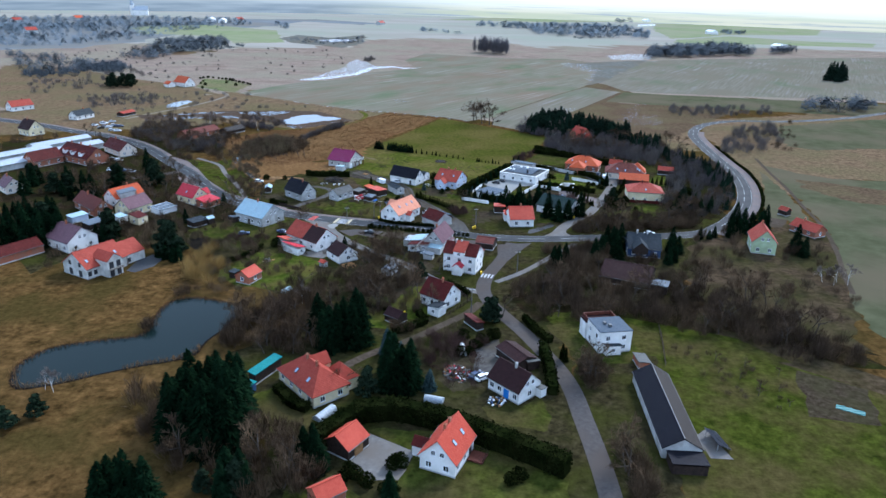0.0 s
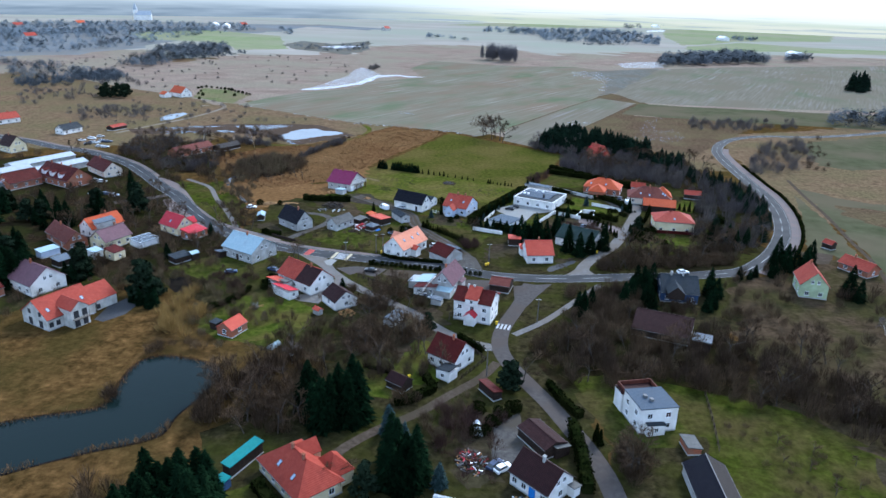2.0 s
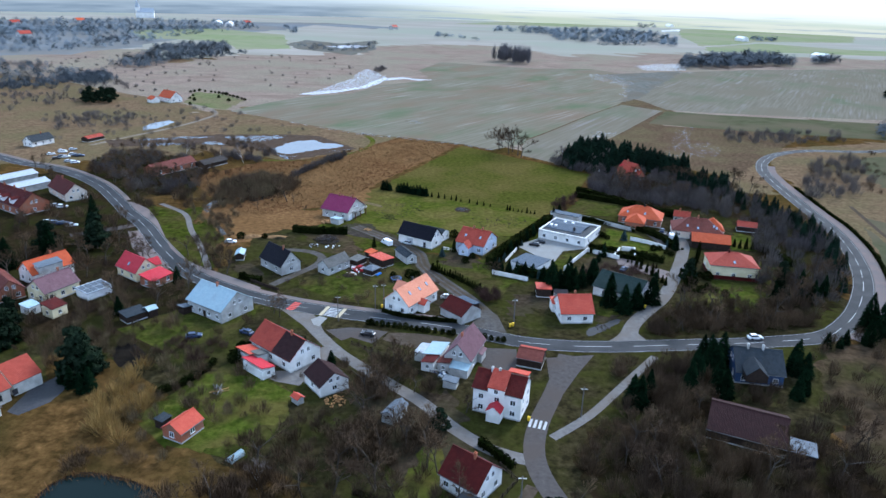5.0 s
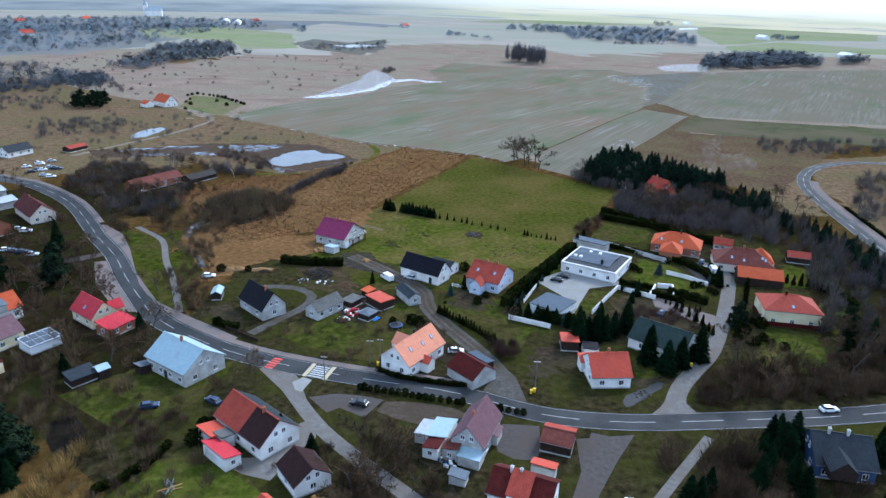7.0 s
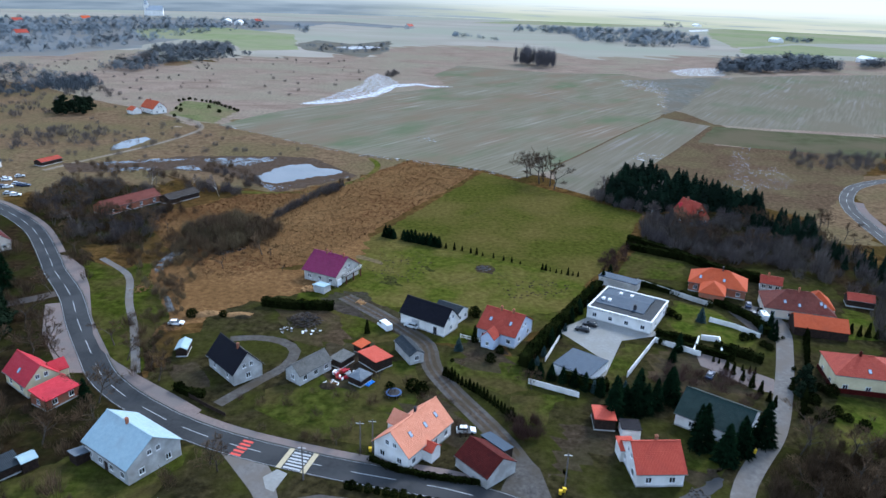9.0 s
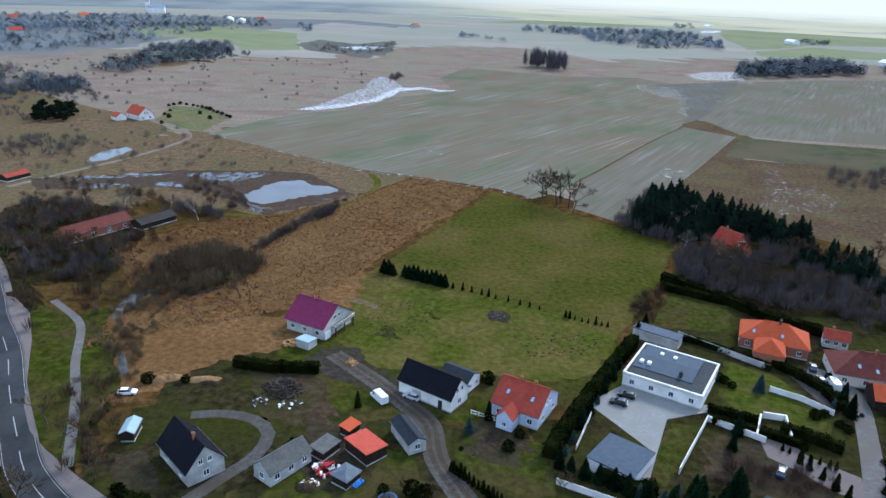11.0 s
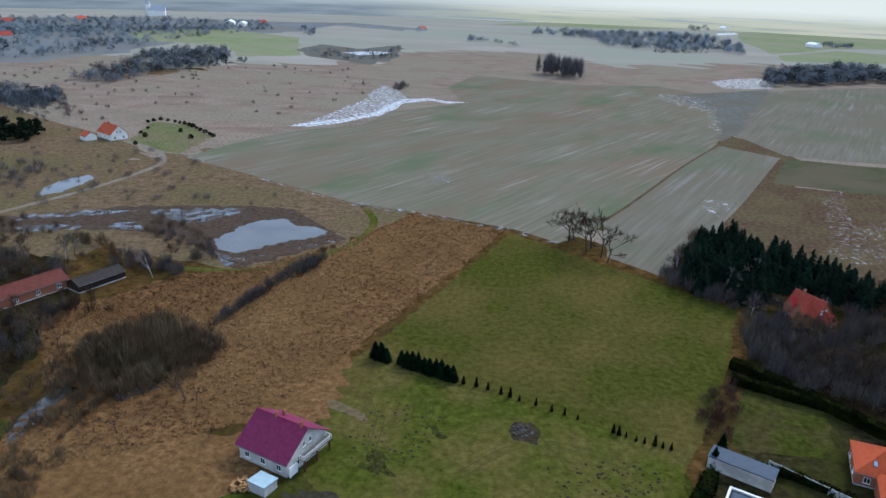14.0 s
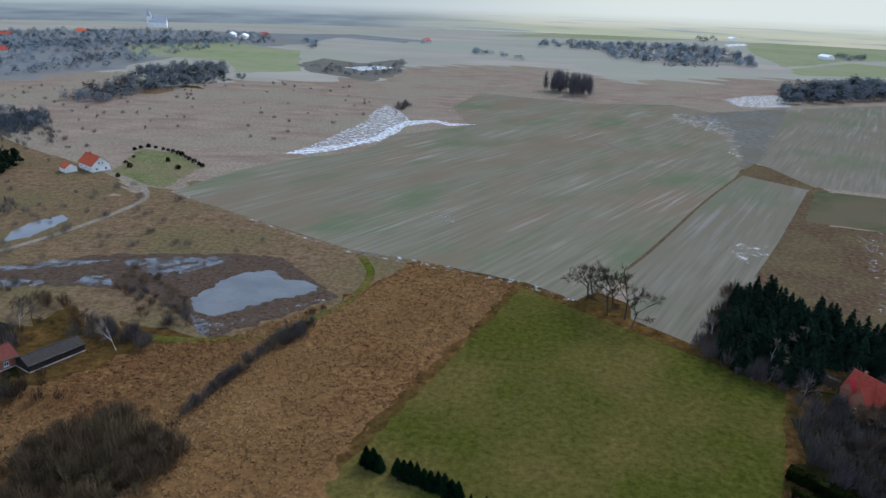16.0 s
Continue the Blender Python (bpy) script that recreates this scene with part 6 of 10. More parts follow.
shed("shed", "small shed with a dark roof", -25.3, 321.2, 122, 9.5, 4.4, 2.7, 3.9, R_SLATE, GREYWALL, "gable", wins=(0, 0, 1, 1))
shed("shed", "narrow shed with a pale blue roof", -83.3, 316, 100, 5.5, 3.2, 2.2, 3.0, R_BLUE, DARKWOOD, "gable")
h = house("barn", "white barn with a black roof", "barn", -21.6, 339.1, 150, 15.5, 8.0, 3.4, 7.4, R_BLACK, WHITE, wins=(0, 2, 1, 1), stack=(), doors=((1, -0.15, 2.6, 2.4, STEEL), (1, 0.3, 1.1, 2.2, DARK)))
wing(h, -15.7, 345.2, 0, 8.5, 6.0, 3.0, 4.4, R_SLATE, WHITE, "gable", wins=2)
h = house("house", "pale blue house with a red tile roof", "house", -0.1, 336, 154, 11.9, 12.8, 3.5, 7.6, R_RED, BLUEWALL, wins=(2, 3, 2, 2), stack=(-0.2, 0.1), sky=((1, -0.25, 0.5), (1, 0.25, 0.5)))
wing(h, -4.2, 329.2, 90, 4.0, 4.2, 3.0, 5.2, R_RED, BLUEWALL, "gable", wins=1, name="porch")
MOD = (37, 353.5, 152, 19.2, 18.1)
h = house("house", "modern white flat-roofed house with grey sheet roof", "house", *MOD, 3.3, 3.4, R_MEMBRANE, WHITE, "flat", over=0.1, stack=(), wins=(4, 4, 2, 3))
_L, _W = MOD[3] / 2, MOD[4] / 2
bm = bmesh.new()
for _q in ((-_L, -_W, _L, -_W + 0.45), (-_L, _W - 0.45, _L, _W), (-_L, -_W + 0.45, -_L + 0.45, _W - 0.45), (_L - 0.45, -_W + 0.45, _L, _W - 0.45)):
    box(bm, _q[0], _q[1], 3.1, _q[2], _q[3], 3.85)
part("parapet", bm, WHITE, h)
bm = bmesh.new()
slab(bm, [(-_L * 0.62, -_W * 0.88, 3.7), (_L * 0.9, -_W * 0.88, 3.7), (_L * 0.9, -_W * 0.2, 4.35), (-_L * 0.62, -_W * 0.2, 4.35)], 0.3)
slab(bm, [(-_L * 0.62, -_W * 0.2, 4.35), (_L * 0.9, -_W * 0.2, 4.35), (_L * 0.9, _W * 0.5, 3.7), (-_L * 0.62, _W * 0.5, 3.7)], 0.3)
bmesh.ops.recalc_face_normals(bm, faces=bm.faces)
part("raised_roof", bm, R_MEMBRANE, h)
part("roof_felt", boxed(-_L + 0.47, -_W + 0.47, 3.4, _L - 0.47, _W - 0.47, 3.52), R_SLATE, h)
chimney(h, -_L * 0.3, _W * 0.35, 3.6, 5.1, DARK, 0.8)
for _u, _v in ((0.05, -0.5), (0.4, -0.5), (0.55, 0.2), (0.75, 0.2)):
    part("skylight", boxed(_u * _L - 0.45, _v * _W - 0.6, 3.9, _u * _L + 0.45, _v * _W + 0.6, 4.5), TRIM, h)
shed("garage", "long flat garage with a grey roof", 38.2, 374.9, 149, 13, 5, 2.9, 3.1, R_MEMBRANE, GREYWALL, wins=(4, 0, 0, 0))
shed("carport", "white carport with a grey sheet roof", 18.7, 318, 146, 10.2, 11.1, 2.9, 3.2, R_MEMBRANE, TRIM)
PUR = (-56.5, 370.2, 156, 13.6, 14.0)
h = house("house", "pale house with a plum metal roof", "house", *PUR, 3.5, 8.2, R_PURPLE, CEMENT, wins=(3, 3, 2, 2), stack=(-0.38, 0.1), stack_mat=BRICK, over=0.7)
chimney(h, 2.2, -3.0, 5.2, 7.4, BRICK, 0.55)
_x = -PUR[3] / 2
part("balcony", boxed(_x - 1.5, -5.4, 2.75, _x + 0.3, 3.4, 2.95), CONCRETE, h)
rail(h, [(_x + 0.2, -5.4), (_x - 1.45, -5.4), (_x - 1.45, 3.4), (_x + 0.2, 3.4)], 3.95, TRIM)
for _y in (-5.0, -1.0, 3.0):
    part("post", boxed(_x - 1.35, _y - 0.15, 0, _x - 1.05, _y + 0.15, 2.75), REDWOOD, h, "red-brown timber post")
part("garage_door", boxed(_x + 0.02, 3.7, 0, _x + 0.22, 6.1, 2.3), TRIM, h)
h = shed("wood_shed", "grey wood shed with a pale blue sheet roof", -57, 358.3, 156, 4.4, 4.0, 2.1, 2.5, R_BLUE, GREYWALL)
h = house("house", "house with a dark green roof among conifers", "house", 47, 298.8, 146, 15.5, 13.5, 3.2, 6.8, R_GREEN, WHITE, wins=(2, 2, 2, 2), stack=())
h = shed("shed", "shed with a coral lean-to roof", 21.2, 296.3, 179, 4.9, 6.3, 2.7, 3.1, R_CORAL, DARKWOOD)
wing(h, 26.4, 292.9, 0, 4.4, 4.6, 2.4, 2.7, R_BLACK, WHITE, "lean")

# new villas
VIL = (70.5, 377, 160, 18, 12)
h = house("house", "villa with an orange hipped roof", "house", *VIL, 3.2, 7.0, R_ORANGE, BRICK, "hip", wins=(3, 4, 2, 2), sky=((1, 0.3, 0.4), (1, -0.1, 0.4)), stack=(-0.05,), stack_mat=DARK)
wing(h, 66.4, 369.1, 90, 9, 8, 3.2, 6.0, R_ORANGE, BRICK, "hip")
VIB = (89.3, 361.7, 168, 20, 13)
h = house("house", "villa with a chocolate and orange hipped roof", "house", *VIB, 3.2, 7.4, R_CHOC, PINKWALL, "hip", wins=(3, 4, 2, 2), sky=((1, 0.2, 0.4), (1, 0.0, 0.3), (1, -0.35, 0.4), (1, -0.3, 0.5)), stack=(0.0,))
wing(h, 95.5, 362.3, 90, 9, 9, 3.6, 7.6, R_ORANGE, PINKWALL, "hip", name="bay")
wing(h, 90.8, 349.0, 0, 14.5, 8.5, 2.7, 5.2, R_ORANGE, DARKWOOD, "gable", name="carport")
house("house", "small house with an orange roof behind the villas", "house", 88.3, 379, 160, 7, 5, 2.8, 4.8, R_RED, GREYWALL)
shed("shed", "low shed with a red roof at the hedge", 112.6, 370, 165, 8, 5, 2.4, 4.0, R_RED, DARKWOOD, "gable")
YEL = (88.9, 321, 173, 16.4, 12.4)
h = house("house", "cream house with a red hipped roof", "house", *YEL, 4.9, 8.0, R_RED, CREAM, "hip", wins=(2, 3, 2, 2), sky=((1, 0.0, 0.3),), stack=(0.08,), stack_mat=R_RUST)
part("ground_floor", boxed(-8.0, -6.2, 0, 8.0, 6.2, 1.2), R_RUST, h)
h = house("house", "brick house with a red many-gabled roof in the wood", "house", 81.2, 451.6, 120, 11, 8, 4.0, 8.6, R_RED, BRICK, wins=(2, 2, 2, 2), stack=(0.2,))
wing(h, 79.2, 449.0, 90, 7.6, 5.0, 4.2, 7.8, R_RED, BRICK, "gable", wins=1)
wing(h, 78.4, 454.2, 90, 6.0, 4.0, 4.0, 7.0, R_CRIMSON, BRICK, "gable", wins=1)
wing(h, 84.4, 446.4, 0, 5.0, 5.0, 3.0, 5.6, R_RED, BRICK, "gable", wins=1)

# outlying buildings
h = house("house", "lonely white house with an orange-red roof", "house", -245.3, 644.6, 145, 17, 11, 3.6, 8.5, R_ORANGE, WHITE, wins=(3, 3, 2, 2))
shed("garage", "garage with an orange-red roof beside the house", -255.8, 636.6, 145, 8, 7, 2.8, 5.0, R_ORANGE, WHITE, "gable")
shed("barn", "long derelict barn with a rusty brown roof", -156, 430.7, 62, 26, 9, 3.0, 5.4, R_CHOC, BRICK, "gable", wins=(4, 4, 0, 0))
shed("barn", "long low derelict shed with a mossy dark roof", -139.9, 444.4, 62, 16, 7, 2.4, 4.0, R_UMBER, DARKWOOD, "gable")
shed("shed", "small shed with a rust red roof in the meadow", -229.3, 493, 70, 12, 6, 2.2, 3.4, R_RED, DARKWOOD, "gable")
for _p, _r in (([(-915.1, 1496.6)], R_RED), ([(-862.1, 1641)], R_ORANGE), ([(-531.5, 1762.9)], R_RED), ([(-189.4, 1776.8)], R_RED), ([(-723.2, 1219)], R_RED), ([(-1010, 1560)], R_RED)):
    house("house", "distant white house with a red roof", "house", *_p[0], 60, 20, 14, 5, 10, _r, GREYWALL, wins=(0, 0, 0, 0), group="distant houses")
for _p in ([(-585, 1720)], [(-548, 1690)], [(607.5, 2369.9)], [(609.8, 1759.8)], [(575.3, 1301.3)]):
    house("house", "distant pale farm building", "house", *_p[0], 100, 34, 16, 6, 10, R_WHITE, WHITE, wins=(0, 0, 0, 0), stack=(), group="distant houses")

h = house("church", "pale distant church with a steep tower roof", "church", -845, 1930, 20, 40, 18, 13, 24, R_FILM, WHITE, wins=(0, 0, 0, 0), stack=())
part("tower", boxed(-24, -5, 0, -14, 5, 26), WHITE, h)
bm = bmesh.new()
bmesh.ops.create_cone(bm, cap_ends=True, segments=8, radius1=6.5, radius2=0.2, depth=18, matrix=Matrix.Translation((-19, 0, 35)))
part("spire", bm, R_FILM, h)

# ---- plants ----
def rand_dirs(rng, n):
    v = rng.normal(size=(n, 3))
    return v / np.linalg.norm(v, axis=1)[:, None]


def leaf_cloud(rng, pts, normals, size, flat=0.5):
    """A small triangle at every point, roughly facing along the normals."""
    n = len(pts)
    nn = normals + rng.normal(size=(n, 3)) * flat
    nn /= np.linalg.norm(nn, axis=1)[:, None]
    a = np.cross(nn, rand_dirs(rng, n))
    a /= np.linalg.norm(a, axis=1)[:, None] + 1e-9
    b = np.cross(nn, a)
    s = size * rng.uniform(0.6, 1.4, (n, 1))
    v = np.empty((n, 3, 3))
    v[:, 0], v[:, 1], v[:, 2] = pts - a * s * 0.6, pts + a * s * 0.6, pts + b * s
    return v.reshape(-1, 3)


def tris(v):
    return np.arange(len(v)).reshape(-1, 3)


def strips(base, mid, tip, w0, w1, side):
    """Thin twigs of two pieces each, as quads."""
    n = len(base)
    v = np.empty((n, 6, 3))
    v[:, 0], v[:, 1] = base - side * w0, base + side * w0
    v[:, 2], v[:, 3] = mid - side * w1, mid + side * w1
    v[:, 4], v[:, 5] = tip - side * w1 * 0.3, tip + side * w1 * 0.3
    i = np.arange(n)[:, None] * 6
    f = np.concatenate([i + [0, 1, 3, 2], i + [2, 3, 5, 4]])
    return v.reshape(-1, 3), f


def spruce_mesh(seed, material, h=12.0, r=3.0, layers=15, name="crown", droop=0.3, n=1250, leaf=0.5):
    """Crown of a spruce: tiers of drooping sprays, uneven round the stem, dense inside."""
    rng = np.random.default_rng(seed)
    t = rng.uniform(0, 1, n) ** 1.35
    a = rng.uniform(0, 2 * math.pi, n)
    tier = (t * layers + 0.35 * np.sin(a * 2 + seed)) % 1.0
    lobes = 1 + 0.13 * np.sin(a * 5 + np.floor(t * layers) * 2.4) + 0.1 * np.sin(a * 2 + seed * 1.7)
    rr = r * (1 - t) ** 0.72 * (1.08 - 0.34 * tier) * lobes * np.minimum(1, 0.72 + t * 4) + 0.1
    rr = rr * rng.uniform(0.4, 1.06, n) ** 0.5
    a2 = a + rng.normal(size=n) * 0.35
    d = np.stack([np.cos(a2), np.sin(a2), -droop + rng.normal(size=n) * 0.25], 1)
    side = np.stack([-np.sin(a2), np.cos(a2), rng.normal(size=n) * 0.5], 1)
    p = np.stack([rr * np.cos(a), rr * np.sin(a), h * (0.05 + 0.95 * t) - rr * droop], 1)
    ln = (leaf * rng.uniform(0.7, 1.5, n) * np.minimum(1, 0.45 + (1 - t)))[:, None]
    v = np.empty((n, 3, 3))
    v[:, 0], v[:, 1], v[:, 2] = p - d * ln - side * ln * 0.5, p - d * ln + side * ln * 0.5, p + d * ln * 1.1
    v = v.reshape(-1, 3)
    v[:, 2] = np.maximum(v[:, 2], 0.1)
    return raw_mesh(name, v, tris(v), material)


def column_mesh(seed, material, h=4.0, r=0.7, n=700, leaf=0.28, shape="cone", name="crown"):
    """Dense evergreen: leaves over a cone, a dome or a column, with an uneven surface."""
    rng = np.random.default_rng(seed)
    t = rng.uniform(0, 1, n) ** (1.35 if shape == "cone" else 1.0)
    a = rng.uniform(0, 2 * math.pi, n)
    if shape == "cone":
        rr = r * (1 - t) ** 0.7
    elif shape == "dome":
        rr = r * np.sqrt(np.maximum(0.02, 1 - (2 * t - 0.75) ** 2 / 1.6))
        rr[t > 0.9] *= rng.uniform(0, 1, (t > 0.9).sum())
    else:
        rr = r * np.minimum(1, (1.02 - t) * 5) ** 0.5
    rr = rr * (1 + 0.16 * np.sin(a * 3 + t * 9 + seed) + 0.1 * np.sin(a * 7 - t * 14)) * rng.uniform(0.82, 1.05, n)
    p = np.stack([rr * np.cos(a), rr * np.sin(a), 0.1 + t * h], 1)
    nr = np.stack([np.cos(a), np.sin(a), np.full(n, 0.5)], 1)
    v = leaf_cloud(rng, p, nr, leaf, 0.6)
    return raw_mesh(name, v, tris(v), material)


def bare_branches(seed, h=9.0, levels=4, spread=0.55, lean=0.1, thick=0.16):
    """Limbs and twigs of a leafless tree: thick limbs as prisms, twigs as thin strips."""
    rng = np.random.default_rng(seed)
    limbs, twigs = [], []

    def grow(p, d, length, r, lv):
        q = p + d * length
        limbs.append((p, q, r, r * 0.66, lv))
        if lv == 0:
            return
        for i in range(4 if lv > 1 else 7):
            u = rng.uniform(0.45, 1.0)
            nd = d + rng.normal(size=3) * spread + [0, 0, 0.18]
            nd /= np.linalg.norm(nd)
            grow(p + (q - p) * u, nd, length * rng.uniform(0.5, 0.75), r * 0.5, lv - 1)

    d0 = np.array([rng.normal() * lean, rng.normal() * lean, 1.0])
    grow(np.zeros(3), d0 / np.linalg.norm(d0), h * 0.38, thick, levels)
    return limbs, rng


def bare_tree(name_label, seed, material, h=9.0, levels=4, spread=0.55, bark=None, thick=0.16):
    limbs, rng = bare_branches(seed, h, levels, spread, thick=thick)
    tree = tagged(new("bare_tree"), name_label, "tree")
    for nm, keep, mat, k in (("trunk", lambda lv: lv >= levels - 1, bark or BARK, 6), ("crown", lambda lv: lv < levels - 1, material, 3)):
        L = [x for x in limbs if keep(x[4])]
        p, q = np.array([x[0] for x in L]), np.array([x[1] for x in L])
        r0, r1 = np.array([x[2] for x in L])[:, None], np.array([x[3] for x in L])[:, None]
        d = (q - p) / np.linalg.norm(q - p, axis=1)[:, None]
        a = np.cross(d, [0.3, 0.9, 0.2])
        a /= np.linalg.norm(a, axis=1)[:, None]
        b = np.cross(d, a)
        low = 0.02
        V = np.empty((len(L), 2 * k, 3))
        for j in range(k):
            c, s = math.cos(2 * math.pi * j / k), math.sin(2 * math.pi * j / k)
            V[:, j] = p + (a * c + b * s) * np.maximum(r0, low)
            V[:, k + j] = q + (a * c + b * s) * np.maximum(r1, low)
        i = np.arange(len(L))[:, None] * 2 * k
        F = np.concatenate([i + [j, (j + 1) % k, k + (j + 1) % k, k + j] for j in range(k)])
        ob = new(nm, raw_mesh(nm, V.reshape(-1, 3), F, mat))
        ob.parent = tree
    return tree


def bush_template(seed, n=140, h=3.5, r=2.2, w=0.03):
    """Twigs of one leafless shrub: a rounded head, open at the foot."""
    rng = np.random.default_rng(seed)
    a = rng.uniform(0, 2 * math.pi, n)
    u = np.sqrt(rng.uniform(0, 1, n))
    lump = 1 + 0.16 * np.sin(a * 3 + seed) + 0.1 * np.sin(a * 5 - seed)
    q = r * u * lump
    top = h * (0.36 + 0.64 * np.sqrt(np.maximum(0, 1 - u ** 2))) * rng.uniform(0.72, 1.05, n)
    tip = np.stack([q * np.cos(a), q * np.sin(a), top], 1) + rng.normal(size=(n, 3)) * 0.07 * r
    base = np.stack([q * 0.5 * np.cos(a), q * 0.5 * np.sin(a), top * rng.uniform(0.1, 0.55, n)], 1)
    mid = (base + tip) / 2 + rng.normal(size=(n, 3)) * 0.09 * r * np.array([1, 1, 0.3])
    side = rand_dirs(rng, n)
    return strips(base, mid, tip, w, w * 0.8, side)


BUSHES = [bush_template(s, 90, w=0.036) for s in range(5)]
TALL = [bush_template(20 + s, 118, 6.6, 3.1, 0.056) for s in range(6)]
def crown_template(seed, n=105, h=11.0, r=5.0, leaf=1.35):
    """A rounded leafless crown seen from far off, as many small twig clumps."""
    rng = np.random.default_rng(seed)
    d = rand_dirs(rng, n)
    d[:, 2] = np.abs(d[:, 2]) * 1.3 - 0.3
    q = rng.uniform(0.55, 1.12, (n, 1))
    v = leaf_cloud(rng, d * q * [r, r, h * 0.6] + [0, 0, h * 0.36], d * 0.5 + [0, -0.5, 1.0], leaf, 0.12)
    v[:, 2] = np.maximum(v[:, 2], 0.1)
    return v, tris(v)


FARCROWN = [crown_template(80 + s) for s in range(5)]
TALLROW = [bush_template(95 + s, 90, 24.0, 4.5, 0.22) for s in range(4)]
COARSE = [bush_template(40 + s, 46, 6.0, 4.0, 0.16) for s in range(4)]


def inside(poly, x, y):
    c = np.zeros(len(x), bool)
    for i in range(len(poly)):
        (x0, y0), (x1, y1) = poly[i - 1], poly[i]
        hit = ((y0 > y) != (y1 > y)) & (x < (x1 - x0) * (y - y0) / (y1 - y0 + 1e-12) + x0)
        c ^= hit
    return c


def scatter(poly, n, seed, clear=()):
    """Random places in a polygon, off the given lines (line, distance)."""
    rng = np.random.default_rng(seed)
    p = np.array(poly)
    lo, hi = p.min(0), p.max(0)
    out = np.empty((0, 2))
    for _ in range(40):
        c = rng.uniform(lo, hi, (n * 2, 2))
        c = c[inside(poly, c[:, 0], c[:, 1])]
        for line, d in clear:
            ln = np.array(line)
            c = c[np.min(np.hypot(c[:, None, 0] - ln[None, :, 0], c[:, None, 1] - ln[None, :, 1]), 1) > d]
        out = np.concatenate([out, c])
        if len(out) >= n:
            break
    return out[:n], rng


def stamp(templates, places, rng, smin, smax, zs=1.0):
    """Copies of template meshes turned and scaled at the places, joined."""
    V, F, o = [], [], 0
    for x, y in places:
        v, f = templates[rng.integers(len(templates))]
        a, s = rng.uniform(0, 6.283), rng.uniform(smin, smax)
        c, sn = math.cos(a) * s, math.sin(a) * s
        w = np.stack([v[:, 0] * c - v[:, 1] * sn + x, v[:, 0] * sn + v[:, 1] * c + y, v[:, 2] * s * zs], 1)
        V.append(w)
        F.append(f + o)
        o += len(v)
    return np.concatenate(V), np.concatenate(F)


# Leaf litter with the shade under the shrubs painted into it.
SHADELITTER = surface("shaded_leaf_litter", (0.008184, 0.005626, 0.003069), (0.02864, 0.01944, 0.01125), 0.5, 0.95, (0.01739, 0.01739, 0.005626), 0.08, 0.1)


def thicket(label, poly, n, seed, material=None, templates=None, smin=0.6, smax=1.3, name="thicket", category="bushes", clear=()):
    pl, rng = scatter(poly, n, seed, clear)
    if not len(pl):
        return None
    # Big thickets get a sheet of litter, darkened in place of shade.
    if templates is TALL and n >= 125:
        plot("shaded_litter", poly, SHADELITTER, 0.013 + seed * 0.00005, "wet leaf litter darkened with the shade under bare shrubs", "ground", 3.5, 2.5)
    v, f = stamp(templates or BUSHES, pl, rng, smin, smax)
    return tagged(new(name, raw_mesh(name, v, f, material or TWIG)), label, category, kind="stuff")


ALLROADS = [(MAIN, 5.5), (LANE, 4.4), (HILL, 4.4), (SIDE, 3.6), (YARD, 3.6), (FOOT2, 2.4), (TRACK, 2.8)] + FOOTPRINTS

# leafless thickets
thicket("dense brown leafless thicket beside the lane", [(20.4, 210.8), (32.9, 235.4), (56, 254), (59.6, 232.4), (76.4, 224.1), (92, 208), (101, 196), (112, 184), (114, 172), (96.8, 170.4), (77.5, 181.1), (56.1, 193.8), (36, 190.6), (25.4, 189.8)], 300, 1, templates=TALL, smin=0.5, smax=1.0, clear=ALLROADS)
thicket("leafless bushes on the pond's bank", [(-59.8, 193.6), (-48.3, 212), (-35.1, 198.5), (-31.7, 171.3), (-43.3, 164.7), (-58.2, 171)], 110, 2, templates=TALL, smin=0.5, smax=0.95, clear=ALLROADS)
thicket("brown leafless garden thicket", [(-45.7, 140.2), (-28.9, 137), (-19.6, 124.5), (-21.9, 113.4), (-38.1, 112.6), (-60.9, 129.4), (-72.5, 149.9), (-63.4, 150.4)], 120, 3, templates=TALL, smin=0.5, smax=1.0)
thicket("leafless bushes between the gardens", [(-31.3, 219.3), (-10.7, 237.8), (-4.1, 225.8), (-11.3, 211.6), (-24.6, 203.3), (-32, 207.5)], 80, 4, clear=ALLROADS)
thicket("leafless bushes along the main road", [(52.3, 288.6), (82.9, 294.8), (107.7, 300.4), (96.8, 279.8), (72.4, 276.1), (49.5, 271.4)], 130, 5, templates=TALL, smin=0.4, smax=0.75, clear=ALLROADS)
thicket("dark leafless trees beside the road", [(-201, 436.8), (-202.4, 464.5), (-163, 461.7), (-135.3, 423.6), (-128.5, 385.4), (-154.5, 387.3), (-180.9, 409)], 130, 6, WOODTWIG, templates=TALL, smin=0.5, smax=0.95, clear=ALLROADS)
thicket("bushes along the meadow ditch", [(-115.5, 383.9), (-120.3, 404.8), (-109.6, 423.7), (-86.1, 410.1), (-85.6, 395.2), (-98.1, 383.3)], 130, 7, OSIER, templates=TALL, smin=0.5, smax=1.0)
thicket("leafless young wood behind the villas", [(58.2, 437.2), (75.6, 464.6), (94.6, 462.4), (114.7, 437.5), (106.9, 400.6), (83.2, 394.3), (62.6, 407), (53.5, 420)], 150, 8, WOODTWIG, templates=TALL, smin=0.6, smax=1.1)
thicket("leafless hedgerow across the reeds", [(-90.8, 434), (-84.7, 459.6), (-75, 491.5), (-71.2, 485), (-81.6, 448.7)], 16, 9, smin=0.5, smax=1.0)
